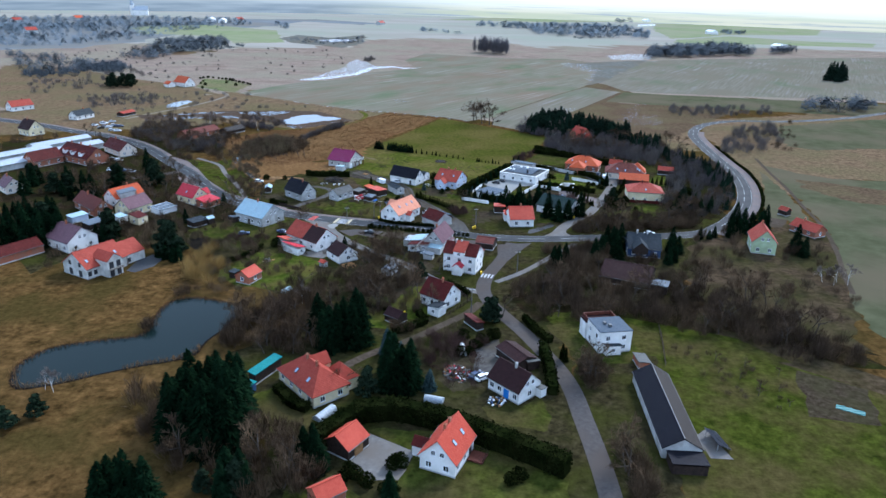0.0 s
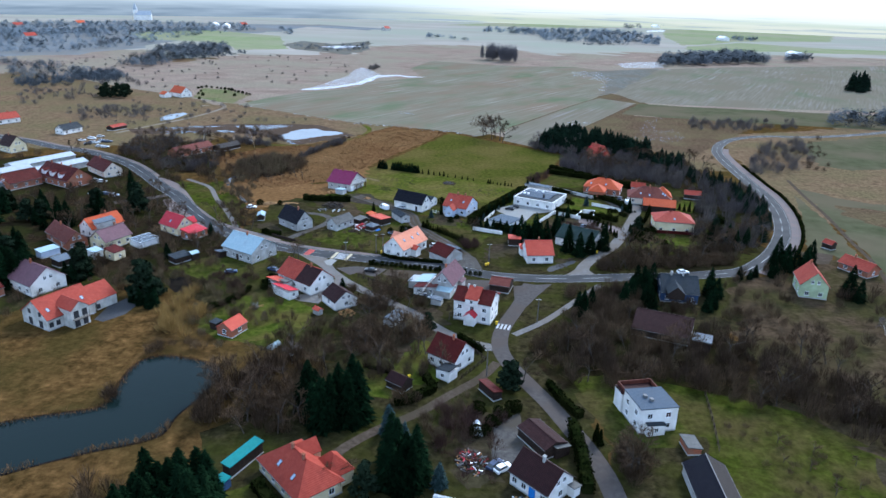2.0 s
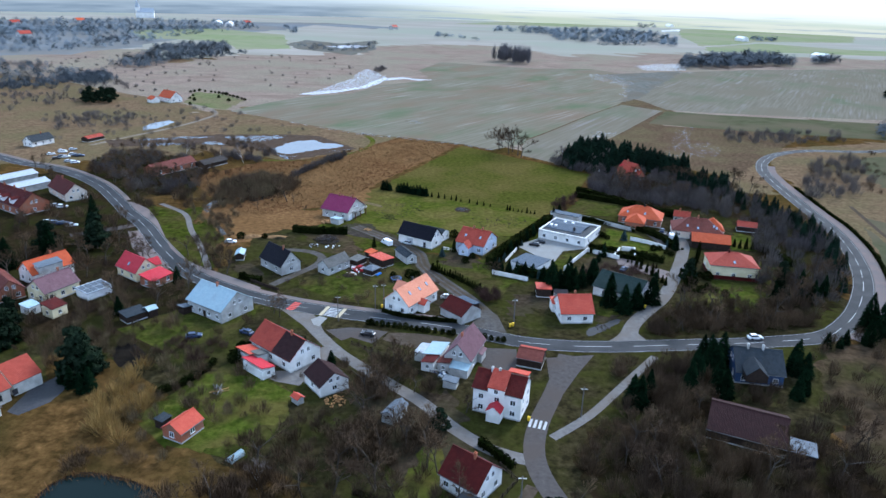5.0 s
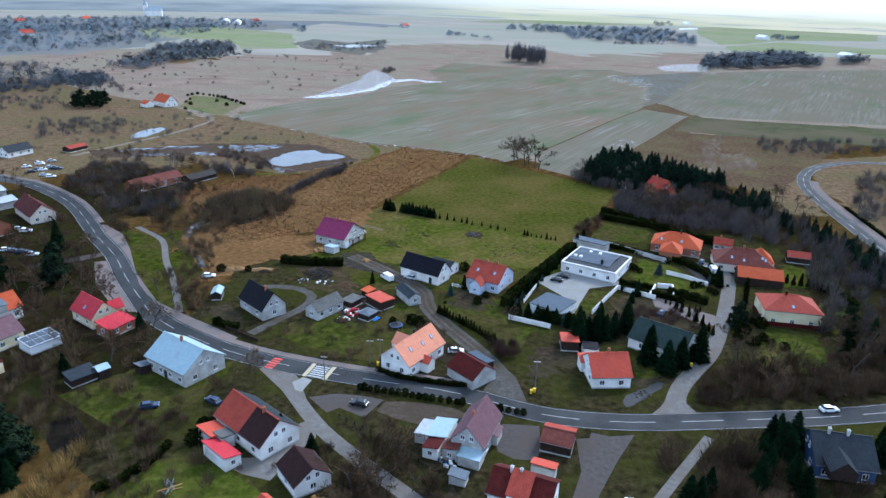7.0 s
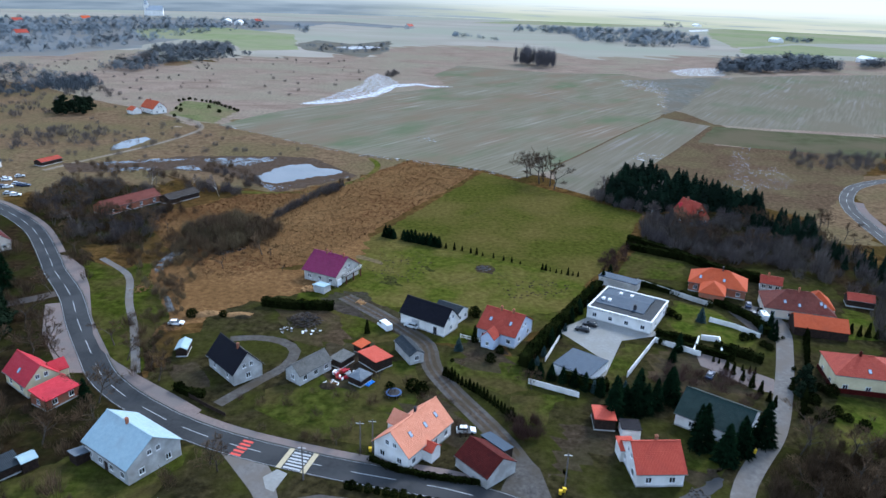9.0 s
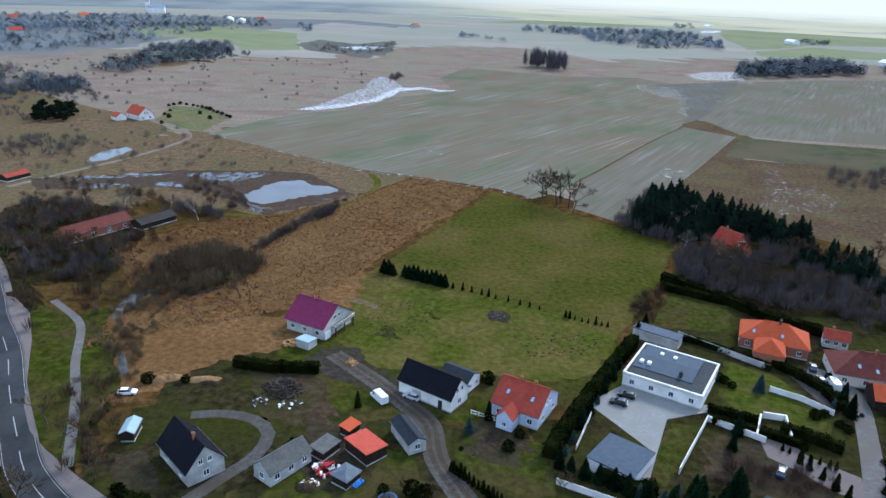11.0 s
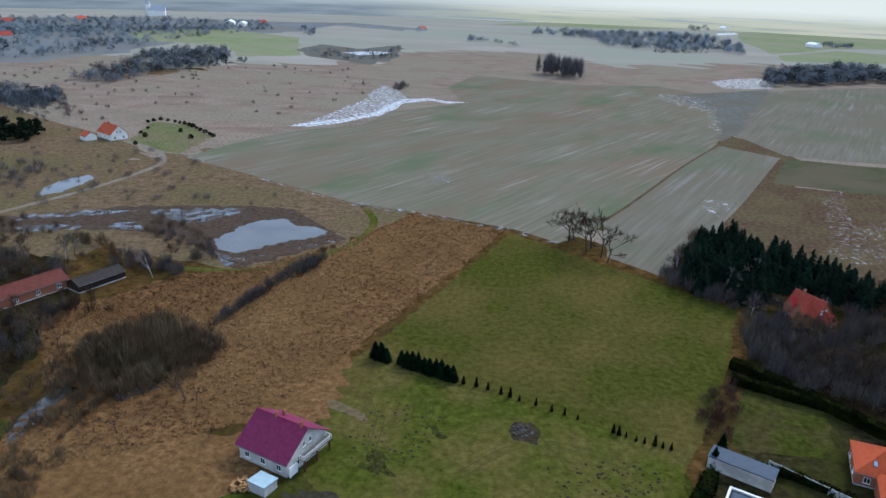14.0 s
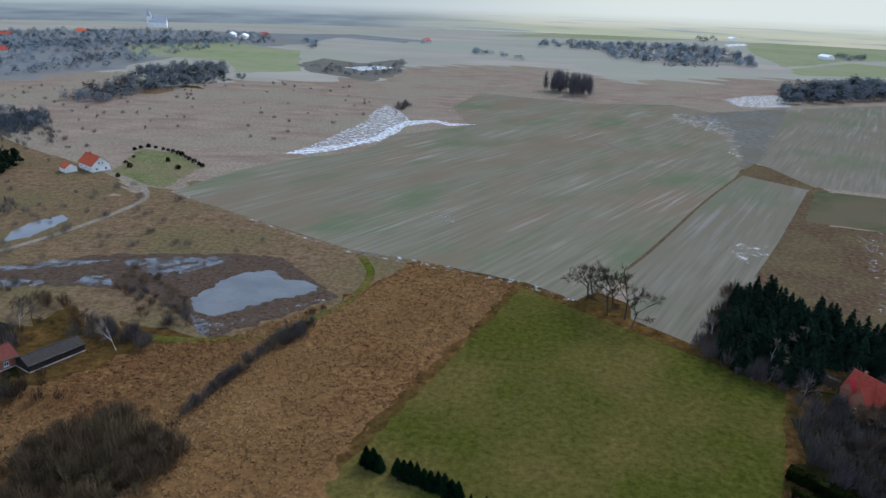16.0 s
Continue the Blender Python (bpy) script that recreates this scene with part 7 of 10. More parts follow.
thicket("leafless bushes at the conifer wood's edge", [(46.9, 483), (64.1, 522), (75.2, 532.4), (58.9, 478.9), (48.8, 471.2)], 40, 10, templates=TALL)
thicket("leafless bushes below the blue house", [(37.4, 254), (54.3, 261.7), (66.2, 254.8), (60, 240), (40.3, 235.4), (31.2, 237.4)], 70, 11, clear=ALLROADS)
thicket("leafless trees between house and lane", [(32, 164.1), (38.7, 170.1), (43.9, 154.6), (43.1, 135.2), (41.2, 119.3), (35.2, 116.3), (34.3, 132.8), (33.6, 149.3)], 70, 12, clear=ALLROADS)
thicket("leafless bushes beside the pond meadow", [(-153.9, 512.6), (-133.4, 510.5), (-110.1, 468.1), (-118.4, 463), (-146.6, 487.8)], 40, 13, smin=0.5, smax=1.2)
thicket("leafless riverside bushes", [(-123.3, 404.6), (-113.6, 416.8), (-91, 413.2), (-83.7, 406), (-93.4, 393.4), (-113.5, 390.8)], 70, 14, templates=TALL, smin=0.4, smax=0.8)
thicket("olive-brown bushes crowding the ditch", [(-107.3, 366.5), (-101.5, 367.3), (-98.7, 385.6), (-85.0, 406.7), (-90.3, 411.8), (-109.3, 401.1), (-111.5, 386.8), (-110.5, 376)], 90, 94, OSIER, TALL, 0.3, 0.6)
thicket("leafless bushes along the lower ditch", [(-112, 362), (-106, 364), (-97, 349), (-92, 337), (-96, 335), (-101, 344)], 40, 95, OSIER, TALL, 0.25, 0.5, clear=[(FOOT, 2.0)])
thicket("yellowish willow bushes by the pond", [(-87.4, 225.4), (-83.4, 241.8), (-74.4, 226.5), (-73.8, 207.8), (-80.7, 207.3)], 26, 15, WILLOW, TALL, 0.5, 0.9)
thicket("reddish leafless shrubs in the garden", [(-4.1, 182.6), (5.2, 183.3), (6.6, 168), (-2, 167.4)], 24, 16, TWIGRED)
thicket("leafless wood along the road bend", [(126.7, 455.6), (134.4, 409.3), (147, 372), (133.8, 328.6), (110.9, 292.6), (93.4, 306.7), (113, 368.1), (104.1, 405.5)], 150, 17, WOODTWIG, templates=TALL, smin=0.6, smax=1.1, clear=ALLROADS)
thicket("scattered bushes by the road", [(228.8, 508.7), (257.8, 546.7), (200.3, 403.7), (196, 448.1), (176.2, 462.5), (195, 493.4)], 40, 18, clear=ALLROADS)
thicket("scattered shrubs on the dry grassland", [(-504, 908.9), (-406.5, 1063.3), (-185.5, 1035.1), (-117.3, 921.3), (-146.4, 811.8), (-176.1, 708.4), (-238.2, 733.8), (-251.8, 688.2), (-246, 552.2)], 110, 19, SCRUB, templates=COARSE, smin=0.25, smax=0.7)
thicket("scattered shrubs on the grassland", [(-270.1, 601.5), (-203.4, 615.8), (-91.2, 542.5), (-69.7, 539.8), (-84.9, 519), (-141.6, 533.3), (-199.2, 504.6)], 30, 20, SCRUB, smin=0.6, smax=1.4)

# village bushes
thicket("leafless garden shrubs between the houses", [(-176.6, 276.2), (-119.3, 298.6), (-83.7, 285.5), (-38.1, 249.7), (-35, 202.5), (-55.3, 208.2), (-74.2, 229.2), (-101.3, 240.4), (-132.4, 215.5)], 110, 70, templates=TALL, smin=0.3, smax=0.8, clear=ALLROADS)
thicket("leafless garden shrubs round the yards", [(-68.6, 290.6), (-50.7, 306.5), (-28.8, 316.7), (1.8, 298.4), (4.1, 270.4), (-23, 270), (-53.3, 280.2)], 30, 71, smin=0.5, smax=1.0, clear=ALLROADS)
thicket("leafless shrubs along the concrete lane", [(-35.7, 252.9), (-20.1, 246.6), (-12, 233.4), (-24.3, 229.6), (-36.4, 245.1)], 50, 72, templates=TALL, smin=0.35, smax=0.7, clear=ALLROADS)
thicket("leafless shrubs in the villa gardens", [(41.1, 320.4), (63.2, 323), (62.7, 303), (54.5, 297.7), (45.5, 305.6), (27.5, 308.4)], 26, 73, TWIGRED, smin=0.5, smax=1.0, clear=ALLROADS)
thicket("leafless shrubs on the farm plots", [(-261.3, 401.6), (-190.8, 428.1), (-92, 323.4), (-79.4, 242.2), (-113.8, 251), (-163.7, 246.5)], 130, 74, templates=TALL, smin=0.4, smax=1.0, clear=ALLROADS)
thicket("leafless shrubs along the gardens", [(-55.9, 213.7), (-32.3, 224.9), (-4.8, 200.7), (-10.1, 179), (-36.9, 190.8)], 70, 75, templates=TALL, smin=0.35, smax=0.8, clear=ALLROADS)
thicket("leafless shrubs behind the green house", [(93.6, 298.6), (119.5, 272.2), (140, 262.4), (132.2, 210.9), (105, 204.9), (76.4, 224.1)], 60, 76, templates=TALL, smin=0.4, smax=0.9, clear=ALLROADS)
thicket("brown leafless shrubs at the yard's edge", [(-2.4, 179.5), (11.5, 183.7), (7.7, 152.4), (-4.3, 154.1)], 26, 77, TWIGRED, smin=0.5, smax=1.1, clear=ALLROADS)
thicket("dark brown shrubs beside the garden track", [(-6.5, 168.9), (-8.0, 176.3), (0.5, 186.7), (4.4, 184.6), (2.5, 172), (-1.1, 166.3)], 22, 93, OSIER, TALL, 0.35, 0.6, clear=ALLROADS)
thicket("leafless bushes along the meadow's edge", [(38.1, 403.4), (50, 419.5), (50.4, 408.6), (33.6, 376.5), (28, 375.7)], 30, 78, TWIGRED, smin=0.6, smax=1.0, clear=ALLROADS)
thicket("olive-brown bushes by the pond's inflow", [(-89.3, 241.3), (-67, 249.1), (-54.5, 223.1), (-63.9, 204.4), (-78.7, 211.8)], 40, 89, OSIER, TALL, 0.35, 0.7, clear=ALLROADS)
thicket("leafless bushes along the foot of the bend", [(-125.9, 380.1), (-115.3, 393.2), (-97.3, 359.3), (-102.2, 341.9), (-116.4, 356.7)], 36, 90, OSIER, TALL, 0.35, 0.6, clear=ALLROADS)
thicket("bare shrubs round the farm sheds", [(-127.1, 281.2), (-102.4, 273.6), (-87, 245.4), (-95, 237.4), (-115.2, 254.6)], 40, 91, OSIER, TALL, 0.35, 0.65, clear=ALLROADS)
thicket("brown shrubs before the brown barn", [(37.1, 241.8), (57.5, 247), (53, 224.6), (65.4, 214.9), (57.7, 200.4), (35.4, 203.2), (26.4, 211.9)], 70, 92, OSIER, TALL, 0.4, 0.75, clear=ALLROADS)
thicket("dark leafless shrubs crowding the road verge", [(47.9, 273.2), (59.7, 278.3), (73.9, 281.1), (94.7, 286.7), (105.4, 288.6), (99.6, 278.6), (89.1, 275.9), (68.1, 270.4), (52.7, 268.8), (47, 268.2)], 70, 93, templates=TALL, smin=0.4, smax=0.65, clear=ALLROADS)
thicket("leafless bush overhanging the pond bank", [(-83.2, 181.6), (-81.7, 183), (-79.3, 179.4), (-80.8, 178.1)], 5, 101, smin=0.8, smax=1.2)
thicket("dark leafless bushes on the pond's far bank", [(-82.5, 202.5), (-79.7, 209.1), (-69.9, 208.3), (-66, 204.3), (-76.3, 204.6), (-79.8, 199)], 14, 102, smin=0.6, smax=1.1)
thicket("dark leafless bushes round the blue house", [(52.3, 259.5), (64.6, 256.6), (61.5, 243.7), (78.5, 245.3), (71, 230.9), (41.2, 228.3), (44.9, 247.3)], 60, 87, templates=TALL, smin=0.4, smax=0.7, clear=ALLROADS)
thicket("reddish leafless shrubs along a garden bed", [(-84.4, 254.5), (-69.7, 259.3), (-65.4, 252.1), (-70.7, 241.8), (-81.5, 246.5)], 30, 88, TWIGRED, smin=0.5, smax=0.9, clear=ALLROADS)
thicket("large reddish leafless bush beside the track", [(0.7, 293.5), (7, 295), (7.4, 287.5), (1.1, 285.8)], 18, 84, TWIGRED, TALL, 0.4, 0.6, clear=ALLROADS)
thicket("leafless shrubs among the garden beds", [(40.9, 326.1), (56.8, 320.9), (59.4, 312), (47.6, 313.2), (37.7, 312.1)], 24, 85, TWIGRED, smin=0.4, smax=0.9, clear=ALLROADS)
thicket("leafless shrubs along the foot of the road", [(-106.7, 333.8), (-98.9, 342.3), (-83.5, 311.1), (-89.3, 305)], 40, 86, smin=0.4, smax=0.9, clear=ALLROADS)
thicket("dense leafless wood beside the red-roofed house", [(54.6, 429.5), (70.7, 467.9), (93.4, 461.6), (113.7, 446.8), (121.8, 421.8), (101.6, 387.7), (89.1, 397.5), (71.8, 406.5), (54.5, 413.5)], 110, 81, WOODTWIG, templates=TALL, smin=0.6, smax=1.0, clear=ALLROADS)
thicket("leafless bushes before the conifers", [(41.9, 476.9), (58, 503.1), (70.8, 524.1), (68.7, 504.8), (63.5, 457.7), (61.4, 454), (50.5, 462.4)], 90, 82, WOODTWIG, templates=TALL, smin=0.5, smax=1.0)
thicket("scattered bushes on the dry slope", [(-328.3, 599), (-233.6, 601), (-167.9, 596.7), (-141.8, 522.6), (-196.7, 525.2), (-251.9, 488.4)], 40, 83, SCRUB, smin=0.6, smax=1.3)
thicket("leafless wood between road and railway halls", [(-223.8, 504.1), (-148.2, 482.5), (-115.2, 406.2), (-124.1, 363.8), (-162.2, 399.8)], 90, 79, templates=TALL, smin=0.4, smax=0.9, clear=ALLROADS)
thicket("leafless bushes by the reed pond", [(-129.1, 391.4), (-115.4, 427.1), (-87.9, 422.2), (-84.1, 390.4), (-101.7, 374.1), (-113.9, 366)], 45, 80, smin=0.5, smax=1.2, clear=ALLROADS)

# distant woods
thicket("large grey-olive osier clump in the reeds", [(-114.8, 396.2), (-101.0, 395.9), (-85.3, 406.8), (-86.3, 411.7), (-102.2, 413.9), (-116.1, 407.6)], 60, 212, OSIER, TALL, 0.8, 1.25, name="thicket")
thicket("leafless bushes on the reed pond's islands", [(-149.5, 491.2), (-141.1, 492.6), (-117.3, 480.0), (-111.8, 469.8), (-117.6, 465.0), (-125.7, 477.8)], 16, 213, WOODTWIG, TALL, 0.4, 0.7, name="thicket")
thicket("leafless hedgerow beside the grassy track", [(-93.0, 417.4), (-88.5, 431.5), (-84.4, 451.0), (-75.8, 466.0), (-73.3, 475.9), (-76.4, 477.4), (-84.4, 460.4), (-88.9, 441.7), (-92.1, 424.6)], 60, 214, WOODTWIG, TALL, 0.45, 0.75, name="thicket")
thicket("bare bushes along the reed pond's south bank", [(-140.7, 455.9), (-116.6, 452.7), (-118.3, 459.4), (-131.1, 466.7), (-144.4, 464.6)], 30, 215, WOODTWIG, TALL, 0.5, 0.9, name="thicket")
thicket("leafless wood in the distance, tinted with haze", [(-401.6, 856.2), (-361.7, 854.4), (-358.9, 930.1), (-328.6, 1018.1), (-354.8, 1135.9), (-391.3, 1180.4), (-426.9, 1163.2), (-455.9, 1089.6), (-422.5, 1002.3), (-413.9, 909.2)], 330, 31, HAZETWIG, templates=FARCROWN, smin=0.6, smax=1.0, name="far_wood")
thicket("distant leafless wood behind the fields", [(46.4, 1791.4), (170.8, 1703.1), (161.1, 1516.3), (271.5, 1486.7), (390.5, 1490.2), (447.2, 1710.1), (444.4, 1942.7), (324.7, 1963.1), (271.2, 1978.4), (57.7, 1941.2)], 520, 32, HAZEBLUE, templates=FARCROWN, smin=0.8, smax=1.3, name="far_wood")
thicket("distant wood beside the flooded hollow", [(271.0, 1044.1), (462.1, 1142.4), (506.6, 1241.2), (462.5, 1275.5), (358.0, 1218.0), (308.8, 1152.1)], 260, 33, HAZETWIG, templates=FARCROWN, smin=0.9, smax=1.5, name="far_wood")
thicket("distant leafless copses", [(-286.0, 1231.2), (-207.2, 1281.0), (-169.3, 1336.5), (-154.0, 1187.3), (-200.9, 1111.7), (-259.7, 1159.6)], 60, 35, HAZETWIG, templates=FARCROWN, smin=0.35, smax=0.7, name="far_wood")
thicket("wooded outskirts of the far village", [(-829.9, 1164.7), (-742.0, 1188.4), (-742.9, 1272.8), (-693.0, 1334.9), (-651.4, 1431.1), (-536.0, 1546.2), (-561.8, 1615.8), (-696.0, 1521.6), (-808.1, 1442.9), (-944.1, 1310.0)], 420, 36, HAZEBLUE, templates=FARCROWN, smin=0.5, smax=0.9, name="far_wood")
plot("wood_floor", [(-1188.5, 1481.8), (-850.6, 1860.2), (-566.3, 1883.1), (-389.1, 1976.9), (-183.1, 1841), (-295.4, 1646.8), (-434.8, 1588.4), (-498.7, 1295.1), (-486.2, 1082.8), (-515.9, 978), (-630.4, 887.1)], HAZEFLOOR, 0.012, "brushy floor of the far woods, tinted with haze", "ground", 20, 30)
thicket("haze-blue woods round the far village", [(-1164.8, 1456.7), (-829.5, 1819.1), (-552.3, 1841.3), (-453.6, 1648.8), (-515.7, 1332.3), (-499.5, 1106.8), (-528.3, 996.5), (-644, 901.6)], 1100, 39, HAZEBLUE, templates=FARCROWN, smin=0.5, smax=1.0, name="far_wood")
thicket("leafless bushes on the dry slope", [(-406.4, 773.9), (-376.3, 799.1), (-329.4, 719.1), (-367.2, 719.8)], 60, 37, HAZETWIG, templates=COARSE, smin=0.8, smax=1.3, name="far_wood")
thicket("low hedgerows in the distance", [(227.3, 1439.7), (330.4, 1475.2), (341.3, 1520.1), (240.3, 1485.2)], 22, 38, HAZETWIG, templates=FARCROWN, smin=0.35, smax=0.6, name="far_wood")
thicket("leafless copse standing in the fields", [(25.7, 1075.7), (46.3, 1048.3), (73.4, 1031.7), (75.8, 1087.4), (52.4, 1093.2), (29.1, 1114.8)], 34, 34, HAZEWOOD, templates=TALLROW, smin=0.85, smax=1.1, name="far_wood")
thicket("haze-blue bushes on the far slope", [(-396.8, 741.8), (-368.4, 789.9), (-344.6, 754.1), (-374, 713.8)], 50, 93, HAZETWIG, COARSE, 0.7, 1.2, name="far_wood")
thicket("haze-grey scrub below the far slope", [(-425.5, 698.8), (-392.9, 735.7), (-366.9, 696.6), (-399.5, 663.7)], 50, 94, HAZETWIG, COARSE, 0.7, 1.2, name="far_wood")
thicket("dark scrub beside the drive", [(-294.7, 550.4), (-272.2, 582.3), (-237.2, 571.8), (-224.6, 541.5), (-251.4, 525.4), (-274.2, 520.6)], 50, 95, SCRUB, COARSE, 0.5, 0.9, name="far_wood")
thicket("hedgerow across the far slope", [(-368, 990.3), (-331.9, 1107.8), (-310.6, 1066.4), (-345.4, 952.5)], 40, 96, HAZETWIG, COARSE, 0.5, 0.8, name="far_wood")
thicket("far copses on the pale slope", [(-387.5, 1542.4), (-343.4, 1478.5), (-395.0, 1685.1), (-429.7, 1708.6)], 30, 97, HAZEBLUE, FARCROWN, 0.5, 0.8, name="far_wood")
thicket("far trees along a lane", [(-80.5, 1527.8), (-43.0, 1548.5), (13.0, 1441.5), (-9.8, 1502.7), (-80.5, 1633.4)], 26, 98, HAZEBLUE, templates=FARCROWN, smin=0.5, smax=0.9, name="far_wood")
thicket("distant copses on the right slopes", [(613.5, 1728.2), (687.3, 1748.6), (751.0, 1905.9), (671.6, 1863.8)], 40, 99, HAZEBLUE, templates=FARCROWN, smin=0.6, smax=0.9, name="far_wood")
thicket("bushes at the melt water", [(-122.7, 939), (-107.6, 944.3), (-100.7, 894.8), (-113.2, 890.7)], 16, 100, SCRUB, COARSE, 0.7, 1.1, name="far_wood")

thicket("wooded hollow on the near slope", [(-426.8, 701.5), (-384.3, 710.6), (-374.3, 739.0), (-446.3, 840.3), (-493.0, 861.8), (-541.6, 860.9)], 110, 201, HAZETWIG, FARCROWN, 0.4, 0.8, name="far_wood")
thicket("scrubby wood below the far slope", [(-393.3, 740.8), (-342.0, 745.1), (-363.1, 791.6), (-395.5, 808.2), (-426.1, 807.3)], 70, 202, HAZETWIG, FARCROWN, 0.35, 0.7, name="far_wood")
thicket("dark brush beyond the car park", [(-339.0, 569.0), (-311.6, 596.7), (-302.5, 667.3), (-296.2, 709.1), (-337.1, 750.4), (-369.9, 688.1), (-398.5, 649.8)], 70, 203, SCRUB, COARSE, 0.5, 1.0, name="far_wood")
thicket("far hedges on the brown slope", [(-550.3, 1103.7), (-540.5, 1196.8), (-588.7, 1303.7), (-616.6, 1231.8)], 40, 204, HAZETWIG, FARCROWN, 0.4, 0.7, name="far_wood")
thicket("far bushes on the brown slope", [(-635.9, 1062.4), (-612.7, 1093.7), (-676.3, 1198.9), (-697.9, 1161.9)], 22, 205, HAZETWIG, FARCROWN, 0.4, 0.7, name="far_wood")
thicket("dark conifers at the far farm", [(456.9, 2149.8), (538.0, 2260.7), (572.6, 2412.2), (507.3, 2366.4)], 14, 206, HAZEBLUE, FARCROWN, 0.9, 1.3, name="far_wood")
thicket("dark trees round the far farm", [(628.2, 2384.1), (763.4, 2546.2), (823.6, 2743.7), (696.4, 2609.8)], 26, 207, HAZEBLUE, FARCROWN, 0.8, 1.1, name="far_wood")
thicket("dark conifers beside the far wood", [(505.9, 1179.1), (551.4, 1195.3), (590.9, 1272.8), (541.7, 1254.3)], 24, 208, HAZETWIG, FARCROWN, 0.9, 1.4, name="far_wood")
thicket("haze-grey bushes beside the far road", [(278.9, 577.0), (305.0, 576.7), (350.9, 604.8), (368.4, 635.5), (342.2, 648.4), (307.4, 627.2)], 46, 209, HAZETWIG, FARCROWN, 0.6, 1.0, name="far_wood", clear=ALLROADS)
thicket("leafless bushes inside the road bend", [(166.6, 444.0), (201.8, 503.7), (230.3, 516.0), (225.0, 485.2), (204.4, 444.8), (175.4, 419.6), (161.9, 417.8)], 60, 210, SCRUB, TALL, 0.7, 1.2, name="far_wood", clear=ALLROADS)
thicket("dark bushes along the marsh", [(167.3, 557.9), (204.7, 554.9), (252.7, 572.5), (262.1, 599.7), (220.0, 597.4), (176.5, 589.6)], 60, 211, SCRUB, TALL, 0.6, 1.0, name="far_wood", clear=ALLROADS)

USED = set()


def put(ob, x, y, s=1.0, yaw=0.0, sz=None, label=""):
    """Places the pattern itself the first time, then copies of it."""
    m = pose(x, y, 0, 0, 0, yaw)
    sc = Matrix.Diagonal((s, s, sz or s, 1))
    if ob.name in USED:
        c = copy_thing(ob, m)
        c.scale = (s, s, sz or s)
    else:
        USED.add(ob.name)
        c = ob
        c.matrix_basis = m @ sc
    return tagged(c, label)


def evergreen(name, label, crown, trunk_h, r, category="tree"):
    t = tagged(new(name), label, category)
    bm = bmesh.new()
    bmesh.ops.create_cone(bm, cap_ends=True, segments=7, radius1=r, radius2=r * 0.5, depth=trunk_h, matrix=Matrix.Translation((0, 0, trunk_h / 2)))
    part("trunk", bm, BARK, t)
    c = new("crown", crown)
    c.parent = t
    return t


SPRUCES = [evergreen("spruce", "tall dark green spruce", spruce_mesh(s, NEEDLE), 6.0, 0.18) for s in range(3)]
BLUESPRUCE = evergreen("blue_spruce", "blue-green garden spruce tree", spruce_mesh(9, NEEDLEBLUE, 7.0, 2.0, 12, n=900, leaf=0.4), 3.0, 0.14)
THUJA = evergreen("thuja", "slim dark green thuja", column_mesh(1, HEDGE, 4.0, 0.7, 800, 0.26, "cone"), 1.0, 0.08, "shrub")
GLOBE = evergreen("shrub", "round clipped evergreen shrub", column_mesh(2, HEDGE, 1.6, 0.9, 500, 0.22, "dome"), 0.5, 0.06, "shrub")
def pine_crown(seed, material, h=8.5, r=3.3):
    """A broad pine: uneven clumps of needles on spreading limbs."""
    rng = np.random.default_rng(seed)
    P, N = [], []
    for k in range(26):
        t = rng.uniform(0.12, 1.0)
        a, q = rng.uniform(0, 6.283), r * (1.05 - t) ** 0.6 * rng.uniform(0.3, 1.0)
        c = np.array([q * math.cos(a), q * math.sin(a), h * t])
        d = rand_dirs(rng, 70)
        sz = rng.uniform(0.7, 1.25)
        P.append(c + d * [sz, sz, sz * 0.6])
        N.append(d + [0, 0, 0.4])
    v = leaf_cloud(rng, np.concatenate(P), np.concatenate(N), 0.62, 0.6)
    return raw_mesh("crown", v, tris(v), material)


ROUNDPINE = evergreen("pine_tree", "broad dark green pine", pine_crown(3, PINE), 4.5, 0.2)


def off_road(places):
    """Those places that lie clear of the main road."""
    return [q for q in places if min(math.hypot(q[0] - r[0], q[1] - r[1]) for r in MAIN) > 4.6]


def grow(patterns, places, smin, smax, seed, label=""):
    rng = random.Random(seed)
    for x, y in places:
        s = rng.uniform(smin, smax)
        put(rng.choice(patterns), x, y, s, rng.uniform(0, 360), s * rng.uniform(0.78, 1.02), label)


# single evergreens
grow(SPRUCES, [(-55, 134.5), (-54.7, 137.6), (-51.4, 133.7), (-51.9, 137.3), (-51.9, 140.9), (-48.6, 134.9), (-49, 138.9), (-48.6, 142.2), (-45.5, 135.1), (-46.2, 139.7), (-46.4, 144.5), (-43.5, 139.3), (-43.3, 133.2), (-45.8, 131.2), (-48.4, 130.1), (-51.6, 130.9), (-54, 140.8), (-44.4, 143.5), (-54.8, 131.6), (-46.6, 128.4), (-43.5, 129.4)], 1.2, 1.6, 1)
grow(SPRUCES, [(-33.7, 178), (-31.9, 174.3), (-29.8, 176), (-27.8, 173.1), (-27, 174.7), (-25, 176.4), (-23.5, 178.1), (-32.6, 180.7), (-27.3, 181), (-23.7, 173.3), (-21.9, 175.9), (-29.5, 171.4)], 0.95, 1.3, 2)
grow(SPRUCES, [(-12.2, 153.1), (-10.8, 152.2), (-9.6, 153.7), (-8.2, 153.3), (-9.6, 157.2), (-11.6, 158.1), (-13.3, 156), (-7.6, 156.3), (-13, 161.2)], 0.85, 1.15, 3)
grow([BLUESPRUCE], [(-2.9, 154.1), (-10.8, 166.8)] + [(-14.6, 171.1)], 0.8, 1.2, 4)
